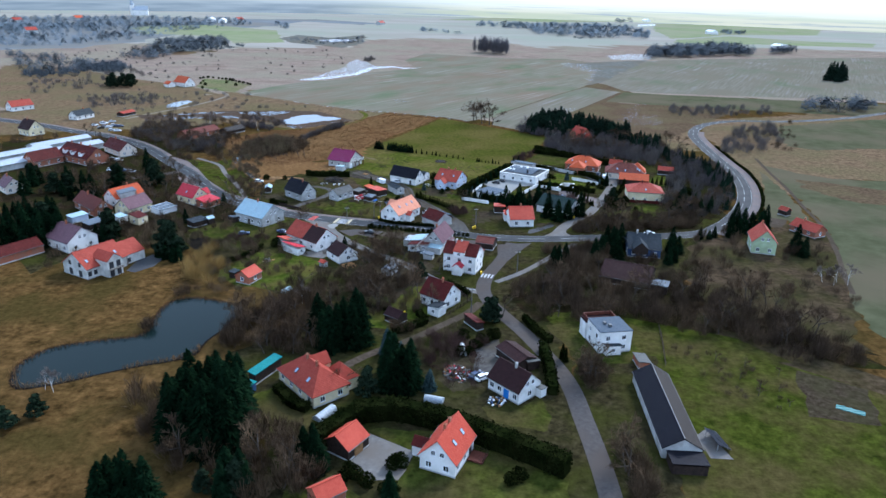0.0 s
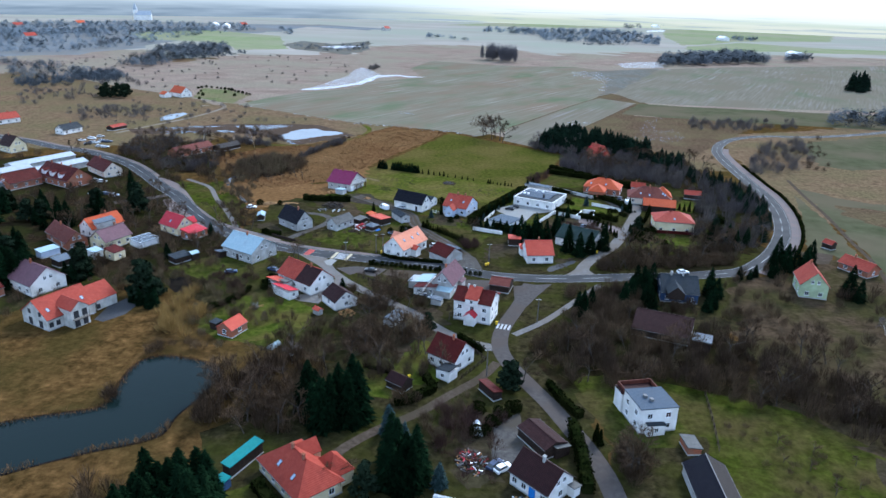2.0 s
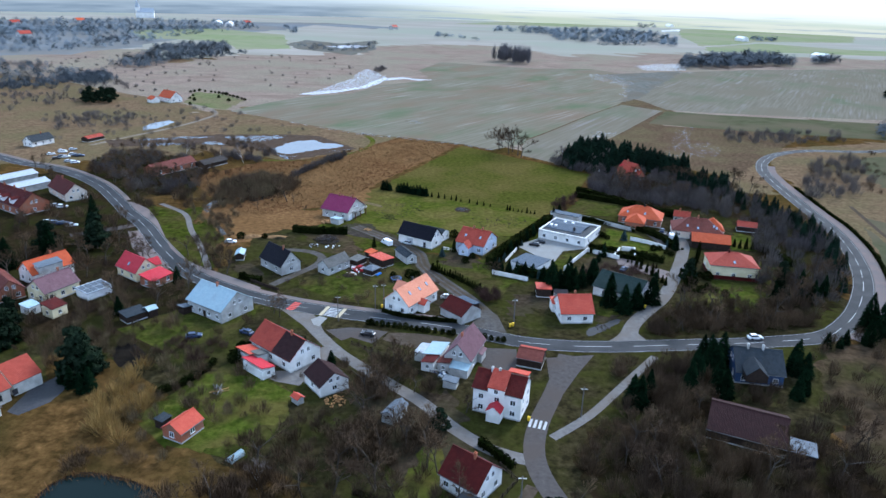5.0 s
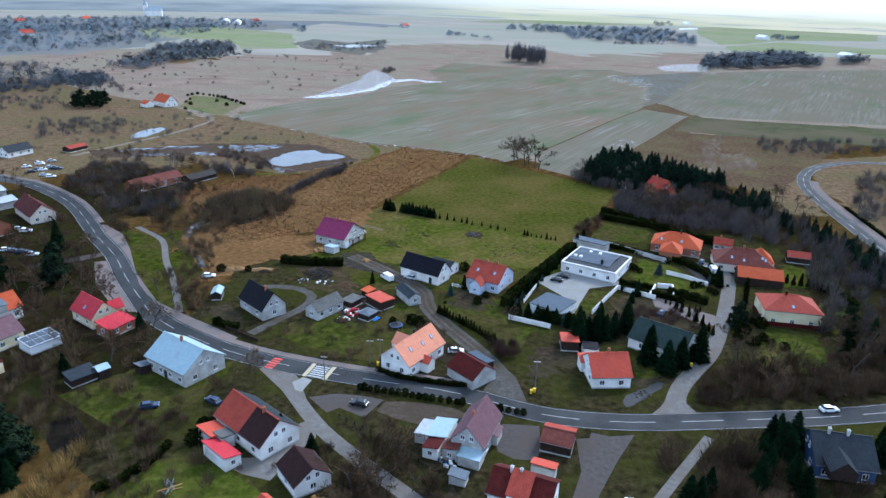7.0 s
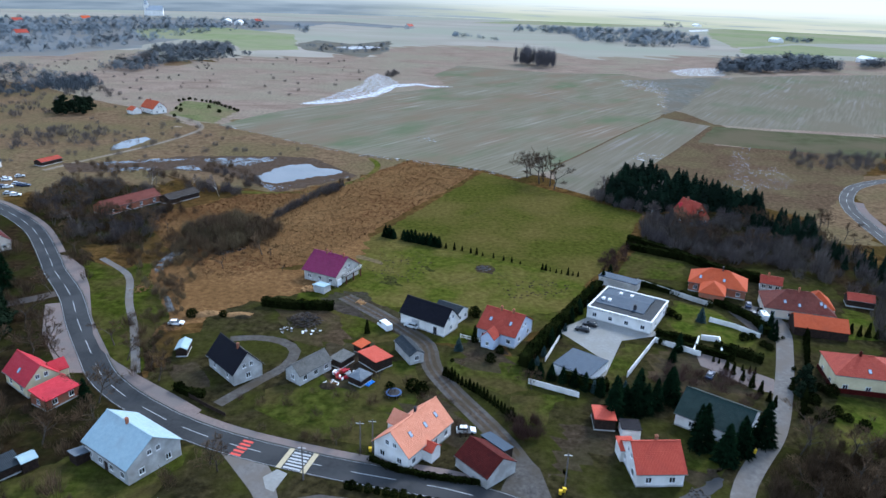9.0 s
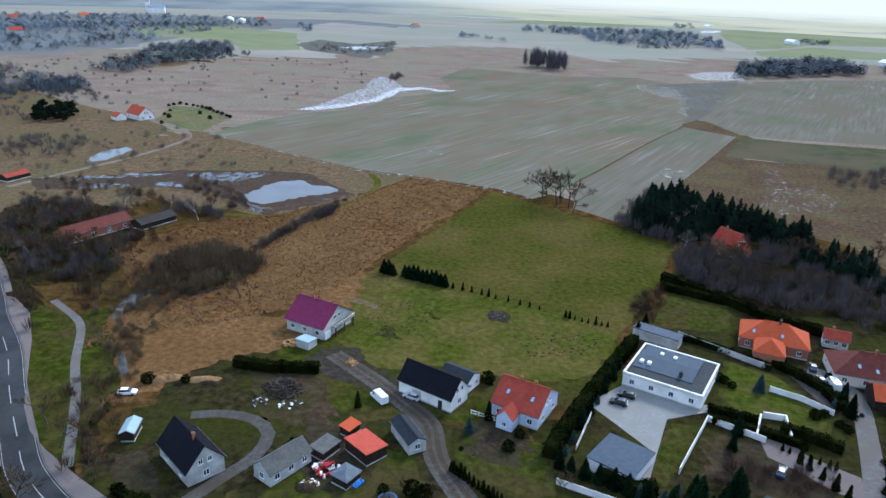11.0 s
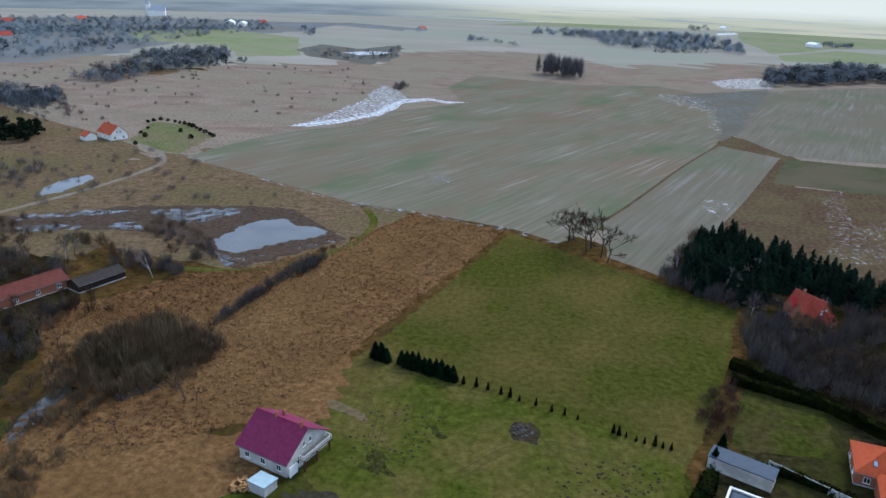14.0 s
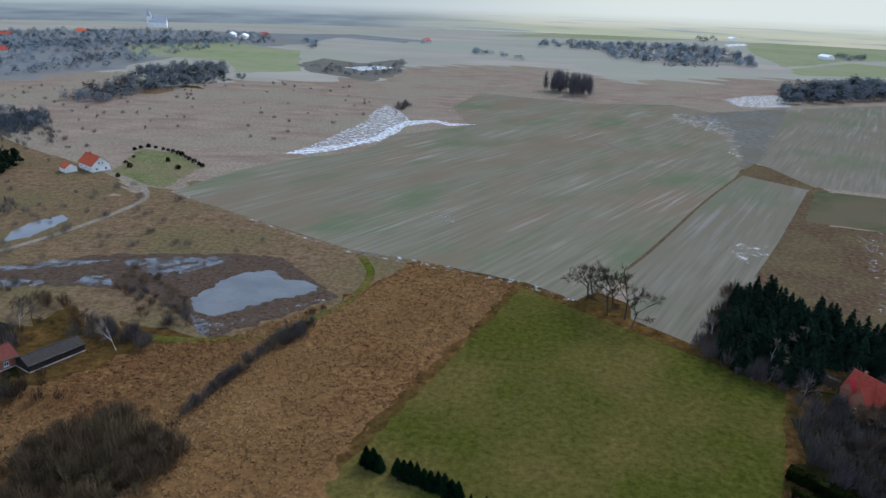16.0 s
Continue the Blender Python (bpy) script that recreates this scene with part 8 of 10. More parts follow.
grow([ROUNDPINE], [(-17.5, 150.8), (13.4, 190.8), (-87.9, 138.8), (-91.4, 133.4), (-98, 237.7), (-129.3, 259.1), (-43.7, 116.8), (-37, 115.6)] + [(-8.3, 219.8), (12.4, 191), (-93.5, 237.6)], 0.6, 1.0, 5)
grow(SPRUCES, [(-58.9, 113), (-58.1, 114.5), (-59.8, 111.5), (-55.6, 112.4), (-53.4, 111.1), (-52, 111.9), (-61.8, 113.6), (-39.1, 117.3), (-37.2, 115.6), (-39.1, 114), (-36.2, 116.4), (-24, 124.3), (-26.5, 125.5), (-25.1, 127.4), (-8.5, 113.3), (-167.1, 262.3), (-164.1, 264.7), (-158.7, 263.1), (-156.4, 266.8), (-159.4, 253.1), (-151.6, 252.5), (-157.1, 256.5), (-151.4, 261.8), (-169, 260.1), (-189.7, 312.6), (-189.9, 317.4), (-171.5, 305.2), (-168.8, 307.3), (-177.5, 318.8), (-143.1, 327.7), (-138.5, 323.1), (-152.7, 348.3), (-185.7, 299.2)], 0.75, 1.1, 6)
grow([ROUNDPINE], [(-191.4, 315.6), (-169.5, 305.6), (-175.5, 303.9), (-136.3, 319.2), (-152.8, 317.3), (-154.2, 259.8), (-124, 248.5), (-96.4, 235), (-98.6, 238.4), (-140, 326)], 1.1, 1.5, 47, "large dark green pine in a farm garden")
grow(SPRUCES, [(27.1, 302.4), (29.0, 300.7), (31.8, 301.8), (34.5, 304.1), (25.8, 304.3), (41.9, 294.7), (45.2, 286.6), (50.2, 291.8), (40.2, 312.2), (38.6, 308.8)], 0.62, 0.85, 7)
grow([GLOBE], [(-61.6, 247.8), (-61.2, 249.6), (-60.3, 251.2), (-52.1, 252), (-50.2, 250), (-62.2, 245.7), (-51.7, 249.3), (-59.4, 247.3)], 1.6, 2.4, 43)
grow([GLOBE, ROUNDPINE], [(75, 325.8), (74.5, 322.2), (73.9, 317.8), (73.7, 314.7), (73.6, 311.2), (70.9, 312.1), (70.6, 306.1), (71.3, 303.5), (70.9, 315.9)], 0.5, 0.9, 44)
grow([GLOBE], [(45, 359.3), (46.5, 358.3), (47.9, 356.9), (49.3, 355.5), (50.6, 354.2), (51.9, 352.4)], 1.0, 1.3, 45)
grow(SPRUCES, [(80.7, 242.2), (101.3, 268.1), (104.1, 270.4), (97.6, 267.7), (38, 233.8), (81.2, 245.6), (123, 290), (128.2, 294.2)], 0.35, 0.6, 8)
ROADTHUJA = evergreen("thuja", "bushy dark green thuja beside the road", column_mesh(4, HEDGE, 2.6, 1.0, 700, 0.26, "dome"), 0.6, 0.08, "shrub")
grow([ROADTHUJA], smooth_line([(-31.4, 269.4), (-22.1, 267.9), (-14.0, 266.3), (-6.8, 265.4)], 1.5), 0.62, 0.8, 9)
grow([ROADTHUJA], smooth_line([(0.5, 263.9), (3.8, 263.4), (7.2, 262.8)], 1.5), 0.6, 0.75, 19)
grow([GLOBE], smooth_line([(-248.5, 694.3), (-244.2, 703.9), (-232.0, 698.8), (-218.4, 690.3), (-204.9, 676.6), (-190.6, 662.3)], 5.2) + [(-236.3, 661.1), (-238.9, 675.1), (-224.3, 631.0), (-215.1, 670.2), (-201.5, 654.4), (-229, 652)], 1.0, 1.7, 65, "dark evergreen shrub in the lonely house's garden")
grow(SPRUCES, [(41.1, 289.5), (44.6, 285.2), (49.2, 288.7), (54.9, 292.4), (38.7, 306.9), (23.8, 299.0), (30.0, 303.2)], 0.85, 1.05, 61, "tall dark garden spruce beside the houses")
grow(SPRUCES, [(116.3, 282.0), (118.4, 278.8), (121.2, 277.2), (125.9, 279.6), (113.4, 279), (123.5, 275.8), (129, 283), (128.6, 255.0), (130.5, 251.9), (82.1, 252.5)], 0.7, 1.0, 62, "dark spruce beside the road bend")
grow([GLOBE], [(6.6, 172.0), (8.0, 175.7), (11.5, 178.7), (14.0, 181.3), (4.3, 171.1), (9.7, 177.3)], 1.3, 1.7, 63, "round clipped evergreen by the yard")
grow([GLOBE, ROUNDPINE], [(106, 318), (104, 312), (110, 322), (101, 305), (96, 300), (99, 326), (112, 318)], 0.6, 1.0, 64, "dark evergreen shrub in the villa garden")
grow([THUJA], smooth_line([(-15.5, 312.6), (-6.4, 304.5), (1.4, 295)], 1.1), 0.6, 0.85, 10)
grow([THUJA], smooth_line([(57, 323.7), (60.8, 316), (63.2, 307.6)], 2.2), 0.8, 1.1, 11)
grow([THUJA], [(100.5, 349.5), (102.2, 348), (104.4, 347.6), (106.4, 346.8), (70.3, 315.8), (72.6, 314.8), (74.4, 314.3), (-8.4, 330.9), (-38.2, 332.1)] + [(38.4, 133), (31.4, 169.6), (30.8, 171)], 0.8, 1.2, 12)
grow([BLUESPRUCE, GLOBE], [(-12.5, 325.7), (-2.1, 338.3), (78.9, 343.4), (58.2, 351.4), (-13.9, 319.5)], 0.5, 0.8, 13)
grow([GLOBE], [(-8.7, 127.2), (-7.6, 126.2), (-9.1, 125.5), (-17.5, 123.8), (-16.0, 122.3), (-18.4, 121.2), (-10.1, 118.5), (-8.6, 118.0), (-13.6, 120.2), (14.1, 122.2), (15.9, 123.6), (5.2, 180), (9.8, 180.3), (12.7, 181.2), (9, 175.5)], 1.2, 1.9, 14)
grow([THUJA], [(-20.7, 401.5), (-17.5, 400.6), (-14.6, 399.6), (-11.4, 398.1), (-9.2, 397.1), (-7, 395.8), (-3.1, 394.4), (0.5, 392.4), (3.4, 391.3), (6.3, 389.9), (13.8, 385.9), (14.9, 385.2), (16.4, 384.6), (18.4, 383.5), (20.1, 382.9), (22.2, 382.3), (23.8, 381.7), (25.5, 381.2)], 0.35, 0.7, 15)


grow([SPRUCES[0], SPRUCES[2], BLUESPRUCE], [(36.1, 381.6), (33, 376.4), (30.2, 370.5), (27.7, 364), (25.2, 358.7), (22.4, 352.4), (19.4, 346.4), (17.2, 340.8), (14.9, 336.1), (12.4, 331.2), (10, 325.4), (8, 320.7), (6.3, 316.3), (8.3, 314.4), (11, 313.6), (13.7, 312.4), (16.4, 311.1), (18.9, 309.9), (20.9, 309.1), (22.3, 307.8)], 0.36, 0.52, 26)
grow([SPRUCES[1], BLUESPRUCE], [(25.5, 308.1), (28.7, 311), (31.8, 310.9), (43.9, 326.5), (46.9, 332.3), (77.8, 355.8), (77.8, 350.2), (73.6, 346.1), (76.1, 343)], 0.4, 0.6, 27)
grow([GLOBE], [(78.4, 359.7), (69.8, 342.3), (71.6, 338.5), (72.8, 336.7), (67.2, 341.2), (-1.5, 325.5), (-4, 320.7), (-48.4, 315.4), (-8.7, 346.5), (-28, 304.5), (-22.7, 305.1), (-20.5, 304.1), (-80.8, 337.2), (-89.5, 336), (77.5, 316.7), (79.2, 314.3), (73.3, 310), (76.6, 305.7), (78.2, 303.6), (80.5, 300.6), (73.5, 303.1)], 1.0, 1.9, 28)
grow([THUJA], smooth_line([(54.9, 327.8), (59.5, 324.9), (63.8, 322.5)], 1.4), 0.45, 0.6, 29)
grow([THUJA], smooth_line([(85.5, 344.2), (80.4, 330.9), (72.7, 313.6), (67.8, 303.5)], 2.0), 0.7, 1.1, 30)

grow(SPRUCES, [(-99.5, 232), (-96.2, 230), (-93, 228.3), (-91.4, 229.7), (-94.7, 234.1), (-98.1, 235.5), (-128.4, 247.4), (-124.5, 245), (-122.9, 246.7), (-123, 249.8), (-169, 299.3), (-162.6, 294), (-160.4, 297.2), (-159.1, 300.4), (-172.6, 308.4), (-142.9, 325.4), (-138, 321), (-138.1, 325.9), (-146.3, 336.2), (-96.2, 292.4), (-44.7, 249.1), (-37.1, 244.2), (-103.7, 268.8)] + [(81.2, 245.6), (77.6, 240.3), (38, 233.8), (40.9, 237.2), (36.7, 235.3), (95.2, 298), (98.3, 295.7), (103.9, 299.9), (107.2, 298.1), (114.2, 305.3), (100.4, 306.7), (109.1, 310.5), (110.6, 271), (114.5, 273.5), (118.4, 276), (116.8, 280.4)], 0.5, 0.8, 31)

grow(SPRUCES, [(59.1, 253.2), (59.1, 248.6), (55.1, 244.8), (58.9, 242.6), (51.8, 241.2), (59.8, 239.5), (84.6, 258.6), (84.1, 251)], 0.5, 0.85, 32)
grow(SPRUCES, [(-154.9, 235.6), (-152.4, 238), (-147.5, 237.3), (-143.7, 238.8), (-158, 244), (-153.5, 245), (-148.5, 245.4), (-141.1, 241.3), (-139.4, 243.8), (-146.9, 248), (-160.9, 301.9), (-155.3, 298.1), (-154, 316.5), (-149.4, 312.2)], 0.9, 1.3, 33)

# conifer wood beyond the meadow
def conifer_wood(label, poly, n, seed, smin, smax):
    """Many spruces standing too close to count, joined."""
    temps = []
    for k in range(3):
        me = spruce_mesh(40 + k, NEEDLE, n=420, leaf=0.85)
        v = np.empty(len(me.vertices) * 3)
        me.vertices.foreach_get("co", v)
        me.calc_loop_triangles()
        f = np.empty(len(me.loop_triangles) * 3, dtype=np.int32)
        me.loop_triangles.foreach_get("vertices", f)
        temps.append((v.reshape(-1, 3), f.reshape(-1, 3)))
        bpy.data.meshes.remove(me)
    pl, rng = scatter(poly, n, seed, ALLROADS)
    v, f = stamp(temps, pl, rng, smin, smax)
    return tagged(new("conifer_wood", raw_mesh("conifer_wood", v, f, HAZENEEDLE)), label, "wood", kind="stuff")


conifer_wood("dark dense conifer wood beyond the meadow", [(60.6, 505.9), (74.5, 520), (91.3, 494.2), (105.9, 481.1), (117.8, 466.3), (110.7, 455), (95.7, 465.3), (78.3, 473.4), (60.3, 476.2), (47.9, 477)], 190, 50, 0.6, 1.0)
conifer_wood("dark conifers along the road bend", [(105.5, 451.7), (124.6, 457.2), (131, 444.4), (121.2, 426.5), (108.8, 428.5), (102, 439.8)], 60, 51, 0.45, 0.7)


def hedge(label, pts, width, height, seed, leaf=0.26, material=None):
    """A clipped hedge: a dark core, added inside to block light, with leaves all over it."""
    line = []
    for a, b in zip(pts, pts[1:]):
        k = max(1, int(math.hypot(b[0] - a[0], b[1] - a[1])))
        line += [(a[0] + (b[0] - a[0]) * j / k, a[1] + (b[1] - a[1]) * j / k) for j in range(k)]
    line.append(pts[-1])
    rng = np.random.default_rng(seed)
    P, N = [], []
    L = np.array(line)
    for i in range(len(L) - 1):
        d = L[i + 1] - L[i]
        ln = np.hypot(*d)
        t, s = d / ln, np.array([-d[1], d[0]]) / ln
        k = int(ln * (2 * height + width) * 16)
        u = rng.uniform(0, 1, k)
        q = rng.uniform(0, 2 * height + width, k)
        bulge = 1 + 0.14 * np.sin(u * 3 + i * 0.9 + seed) + 0.1 * rng.normal(size=k)
        side = np.where(q < height, -1, np.where(q > height + width, 1, 0))
        off = np.where(side != 0, side * width / 2 * bulge, q - height - width / 2)
        z = np.where(side < 0, q, np.where(side > 0, 2 * height + width - q, height * (0.98 + 0.06 * np.sin(i * 0.7 + seed) + 0.05 * rng.normal(size=k))))
        xy = L[i] + u[:, None] * d + off[:, None] * s
        P.append(np.column_stack([xy, np.maximum(z, 0.05)]))
        N.append(np.column_stack([side[:, None] * s, (side == 0) * 1.0]) + 0.01)
    P = np.concatenate(P)
    P += 0.16 * np.sin(P[:, [1, 2, 0]] * 1.7 + seed) + 0.08 * rng.normal(size=P.shape)
    v = leaf_cloud(rng, P, np.concatenate(N), leaf * 1.5, 0.7)
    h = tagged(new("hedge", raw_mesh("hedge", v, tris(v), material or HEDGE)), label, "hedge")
    # Added filler that stops light from passing through the leaves.
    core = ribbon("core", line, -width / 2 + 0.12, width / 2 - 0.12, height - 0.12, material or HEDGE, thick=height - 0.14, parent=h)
    return h


hedge("tall dense dark green garden hedge", [(-25, 130.5), (-21.4, 135.8), (-17.3, 141.4), (-10, 142.7), (0.6, 139.5), (10.9, 133.8), (19.8, 128.7), (25.3, 124.9)], 3.4, 4.2, 1)
hedge("clipped hedge beside the lane", [(22.9, 192.7), (25.4, 185.3), (28.8, 179.2)], 1.6, 1.8, 2)
hedge("clipped dark hedge behind the yard", [(-72, 345.9), (-62.3, 344.8), (-50.6, 345.6)], 2.0, 2.4, 3)
hedge("conifer hedge round the modern house", [(31.2, 371.5), (24.2, 358.6), (15.7, 342.3), (10.2, 331.6), (4.2, 318.8)], 2.6, 3.2, 4)
hedge("low conifer hedge along a garden", [(35, 378.6), (48.3, 374.8), (62.2, 365.7), (64.6, 361.9)], 1.2, 1.6, 5)
hedge("dark boundary hedge behind the villas", [(49.2, 419.3), (62.6, 407), (74, 393), (87.9, 384)], 2.2, 2.8, 6)
hedge("dark hedge at the garden's edge", [(42.5, 336.5), (52.3, 333), (60.7, 328.5)], 1.6, 1.8, 7)
hedge("clipped hedge beside the shed", [(-38.7, 152), (-33.2, 145.3), (-29.7, 143.7)], 2.2, 1.8, 8)
hedge("hedge between house and lane", [(26.2, 175.2), (26.6, 163.7), (26.1, 153.5)], 2.2, 2.6, 9)
hedge("low hedge round the lawn", [(-24, 198.8), (-17.3, 196), (-12.7, 187.3)] , 0.9, 0.9, 10)
hedge("low hedge beside the track", [(-14.3, 181.9), (-10.2, 183.9), (-5.5, 188.8), (-7.9, 194.4)], 1.7, 1.5, 11)
hedge("dark overgrown hedge beside the lawn", [(-75.3, 228.7), (-70.5, 233.8), (-67.8, 240.2), (-67.1, 244.3)], 1.3, 1.3, 52)
hedge("dark hedge below the modern house", [(42.8, 341.0), (48, 339.3), (53.2, 337.4)], 1.5, 1.7, 53)
hedge("dense dark hedge behind the paved drive", [(57.0, 334.8), (62.1, 332.2), (67.9, 328.4)], 1.8, 2.2, 54)
hedge("evergreen shrubs along the panel fence", [(66.5, 365.2), (70.6, 359.9), (74.5, 353.5), (75.2, 345.0)], 2.0, 2.0, 55)
hedge("dark boundary hedge of the cream house", [(108.2, 347.9), (113.8, 337.3), (114.0, 329.9)], 1.8, 2.2, 56)

conifer_wood("dark conifers at the meadow\'s edge", [(43.9, 476.5), (62.8, 503.9), (73.5, 511), (85, 494.9), (99.5, 478.7), (92.7, 464.9), (81.9, 471.1), (63.9, 456.6), (51.3, 465)], 90, 53, 0.6, 1.0)
conifer_wood("dark conifers along the road", [(121.3, 434.8), (133.2, 416.4), (143.6, 383.8), (139.9, 333.9), (127, 294.1), (118.3, 293.3), (130.8, 342.9), (130.1, 395.1), (117.5, 407.2)], 70, 54, 0.35, 0.6)
for _i, (_x, _y) in enumerate([(-37.2, 408.8), (-35.7, 407.9), (-34.2, 407.3), (-32.6, 406.5), (-31, 406), (-29.5, 405.1), (-27.9, 404.6), (-26.4, 403.8), (-24.9, 403.3), (-23.4, 402.5), (-44.5, 411.1), (-42.8, 410.2), (-41.2, 409.3)]):
    put(SPRUCES[_i % 3], _x, _y, 0.5 + 0.06 * (_i % 3), _i * 70, 0.34 + 0.03 * (_i % 4))

hedge("dark hedge before the black roof house", [(-78, 299.2), (-73.9, 296.7), (-70.2, 296.7)], 1.6, 1.6, 13)
hedge("dark garden hedge behind the carport", [(14.6, 314), (19.6, 310), (24.5, 310.5)], 2.2, 2.6, 14)
hedge("tall dark hedge beside the lawn", [(47.1, 411.5), (60.7, 404.7), (67.1, 401.6)], 2.0, 2.4, 15)

conifer_wood("tall dark conifers at the far road", [(434.5, 859.7), (474.2, 891.5), (446, 830.4), (409.7, 802.7)], 16, 56, 1.2, 1.7)

hedge("low dark hedge below the peach roof house", [(-28.4, 278), (-22.8, 275.4), (-15.9, 273.9), (-5.9, 273)], 0.9, 1.1, 16)
hedge("dark hedge beside the small white house", [(0.1, 216.1), (3.4, 212.7), (6.8, 208.5)], 1.1, 1.7, 17)

# single leafless trees
OAK = bare_tree("leafless broad tree with fine twigs", 3, TWIG, 10, 4, 0.6)
ELM = bare_tree("slender leafless roadside tree", 5, TWIG, 11, 4, 0.42)
FRUIT = bare_tree("small leafless fruit tree", 7, TWIG, 4.5, 3, 0.7, thick=0.09)
BIRCHTWIG = surface("pale_birch_twigs", (0.09, 0.07, 0.06), (0.2, 0.165, 0.15), 0.4, 0.95)
WHITEBIRCH = bare_tree("leafless birch with a white trunk", 8, BIRCHTWIG, 12, 4, 0.34, bark=BIRCH, thick=0.075)
grow([OAK, ELM], off_road([(72.9, 188), (30.3, 211.6), (38.6, 208), (16.8, 194.6), (-24.2, 152.8)] + [(-23.1, 239.2), (-20.1, 237.8), (-15.4, 235), (-63.2, 279.1)] + [(-47.9, 184.9), (-49.6, 179.3), (-42.9, 179.8), (-56, 184.3)] + [(-144.4, 352.8), (-137, 345.3)]), 0.7, 1.1, 20)
grow([OAK, ELM], [(14.4, 509.8), (19.9, 498.7), (24.9, 495.2), (26.4, 489.7), (16.6, 515), (22.4, 504.1)], 1.7, 2.2, 34)
grow([ROUNDPINE], [(-305.9, 626.8), (-306.2, 636.2), (-296.7, 629.1), (-298.4, 640.6), (-290.5, 635.4), (-291.6, 644.8), (-298.3, 619.5), (-286.1, 624.8)], 1.1, 1.6, 39)
grow([OAK], off_road([(-57.6, 271.4), (-59.8, 273.4), (-159, 380.8), (-158.4, 386.7), (5.9, 308.4)]), 0.8, 1.1, 36)
grow(SPRUCES, [(58.5, 254), (61.5, 256.9), (60.5, 252.2), (60.6, 249.3), (57.4, 249), (63.8, 254.9), (56, 250.5)], 0.7, 0.95, 41)
grow([WHITEBIRCH], [(49.5, 481.7), (62.7, 469.9), (73.8, 474.9), (-159.2, 458.5), (-142.7, 464.9), (-125.2, 451.4)] , 0.9, 1.3, 35)
grow([WHITEBIRCH], [(-91.6, 148.7), (-89.1, 147.7), (125.7, 228), (128.3, 225.8), (130.6, 228.4), (133.2, 226.2)] + [(-42.6, 198.5)] + [(65.2, 452.5), (59.9, 461.9), (92.5, 411.4)] + [(-166.5, 407.8)], 0.6, 1.0, 21)
def grove(poly, n, seed, smin, smax):
    """Single bare trees standing loosely over a plot."""
    at, _ = scatter(poly, n, seed, ALLROADS)
    grow([OAK, ELM], [tuple(q) for q in at], smin, smax, seed + 7)


grove([(20.4, 210.8), (32.9, 235.4), (59.6, 232.4), (97.7, 216.7), (117.1, 201.9), (98.5, 174), (78.4, 183.4), (56.5, 195.7), (36, 190.6)], 26, 80, 0.9, 1.5)
grove([(-57.7, 189.3), (-46.8, 205.7), (-35.3, 190.9), (-32.6, 168.3), (-47.5, 164.5)], 9, 81, 0.9, 1.5)
grove([(-45.6, 136.1), (-28.5, 135), (-20.9, 119.5), (-37, 115.6), (-54.5, 127.9)], 9, 82, 0.9, 1.5)
grove([(52.2, 285.8), (81.7, 291.7), (106, 297.2), (98.2, 282.5), (73, 277.4), (50.2, 273.8)], 8, 83, 0.9, 1.5)
grove([(60.1, 437.5), (92.5, 457), (112.5, 433), (94.1, 398.8), (63.8, 410.6)], 16, 84, 0.9, 1.5)
grove([(-198.8, 437.1), (-161.2, 452.5), (-136.5, 416.1), (-156.1, 390)], 9, 85, 0.9, 1.5)
grove([(-63.3, 187.6), (-43, 193.1), (-36, 175.2), (-55.4, 173.9)], 8, 86, 0.9, 1.5)
grove([(-52.3, 213.9), (-31.6, 220.2), (-8.1, 198.5), (-33.7, 191)], 8, 87, 0.9, 1.5)
grove([(-34.1, 251.1), (-20, 245.7), (-13.1, 233.6), (-24.6, 231)], 6, 88, 0.9, 1.5)
grove([(33, 161.5), (39.1, 164.5), (41.4, 133.2), (35.9, 119.3)], 8, 89, 0.9, 1.5)
grove([(-231.7, 439.9), (-117.3, 391.2), (-86.8, 323.9), (-87.2, 253.4), (-129.7, 262.4), (-206.8, 341.9)], 30, 180, 0.7, 1.25)
grove([(-153.9, 318.5), (-126.7, 336.1), (-79.5, 303.1), (-88.4, 276.4), (-122.8, 272.8)], 16, 181, 0.7, 1.25)
grove([(-211.5, 453), (-157.3, 472.7), (-113, 387.7), (-144.7, 377.4)], 16, 182, 0.7, 1.25)
grove([(-129.3, 410.2), (-88.7, 416.6), (-77.3, 371.6), (-106.4, 367.5)], 8, 183, 0.7, 1.25)
grove([(55.4, 291.8), (111.8, 310.6), (95.6, 279.7), (52.6, 272.9)], 14, 184, 0.7, 1.25)
grove([(101.7, 488.7), (158.1, 441.2), (140.8, 407.8), (89.5, 417.8)], 16, 185, 0.7, 1.25)
grove([(103.8, 322), (134.2, 331.7), (119.5, 290.1), (89.6, 282.5)], 12, 186, 0.7, 1.25)
grove([(-185.2, 441.8), (-164.1, 451.5), (-136.8, 428.7), (-148, 404.4)], 8, 187, 0.7, 1.25)
grove([(-33.5, 223.5), (-10.5, 234.6), (-6.9, 219.9), (-17.3, 208.6), (-28.9, 205.3)], 8, 188, 0.7, 1.25)
grove([(-33, 229.9), (1.7, 227.7), (-4.5, 193.1), (-24.5, 195.4)], 8, 189, 0.7, 1.25)
grove([(-38.2, 252.7), (-20.3, 248.5), (-14.1, 233.2), (-29, 231.9)], 6, 190, 0.7, 1.25)
thicket("small bare fruit bushes in rows on the meadow", [(61.4, 183.9), (74.4, 172.4), (87.1, 164.9), (80.3, 149.7), (61.6, 155.6)], 26, 216, smin=0.35, smax=0.65)
_p, _r = scatter([(61.4, 183.9), (74.4, 172.4), (87.1, 164.9), (80.3, 149.7), (61.6, 155.6)], 9, 52)
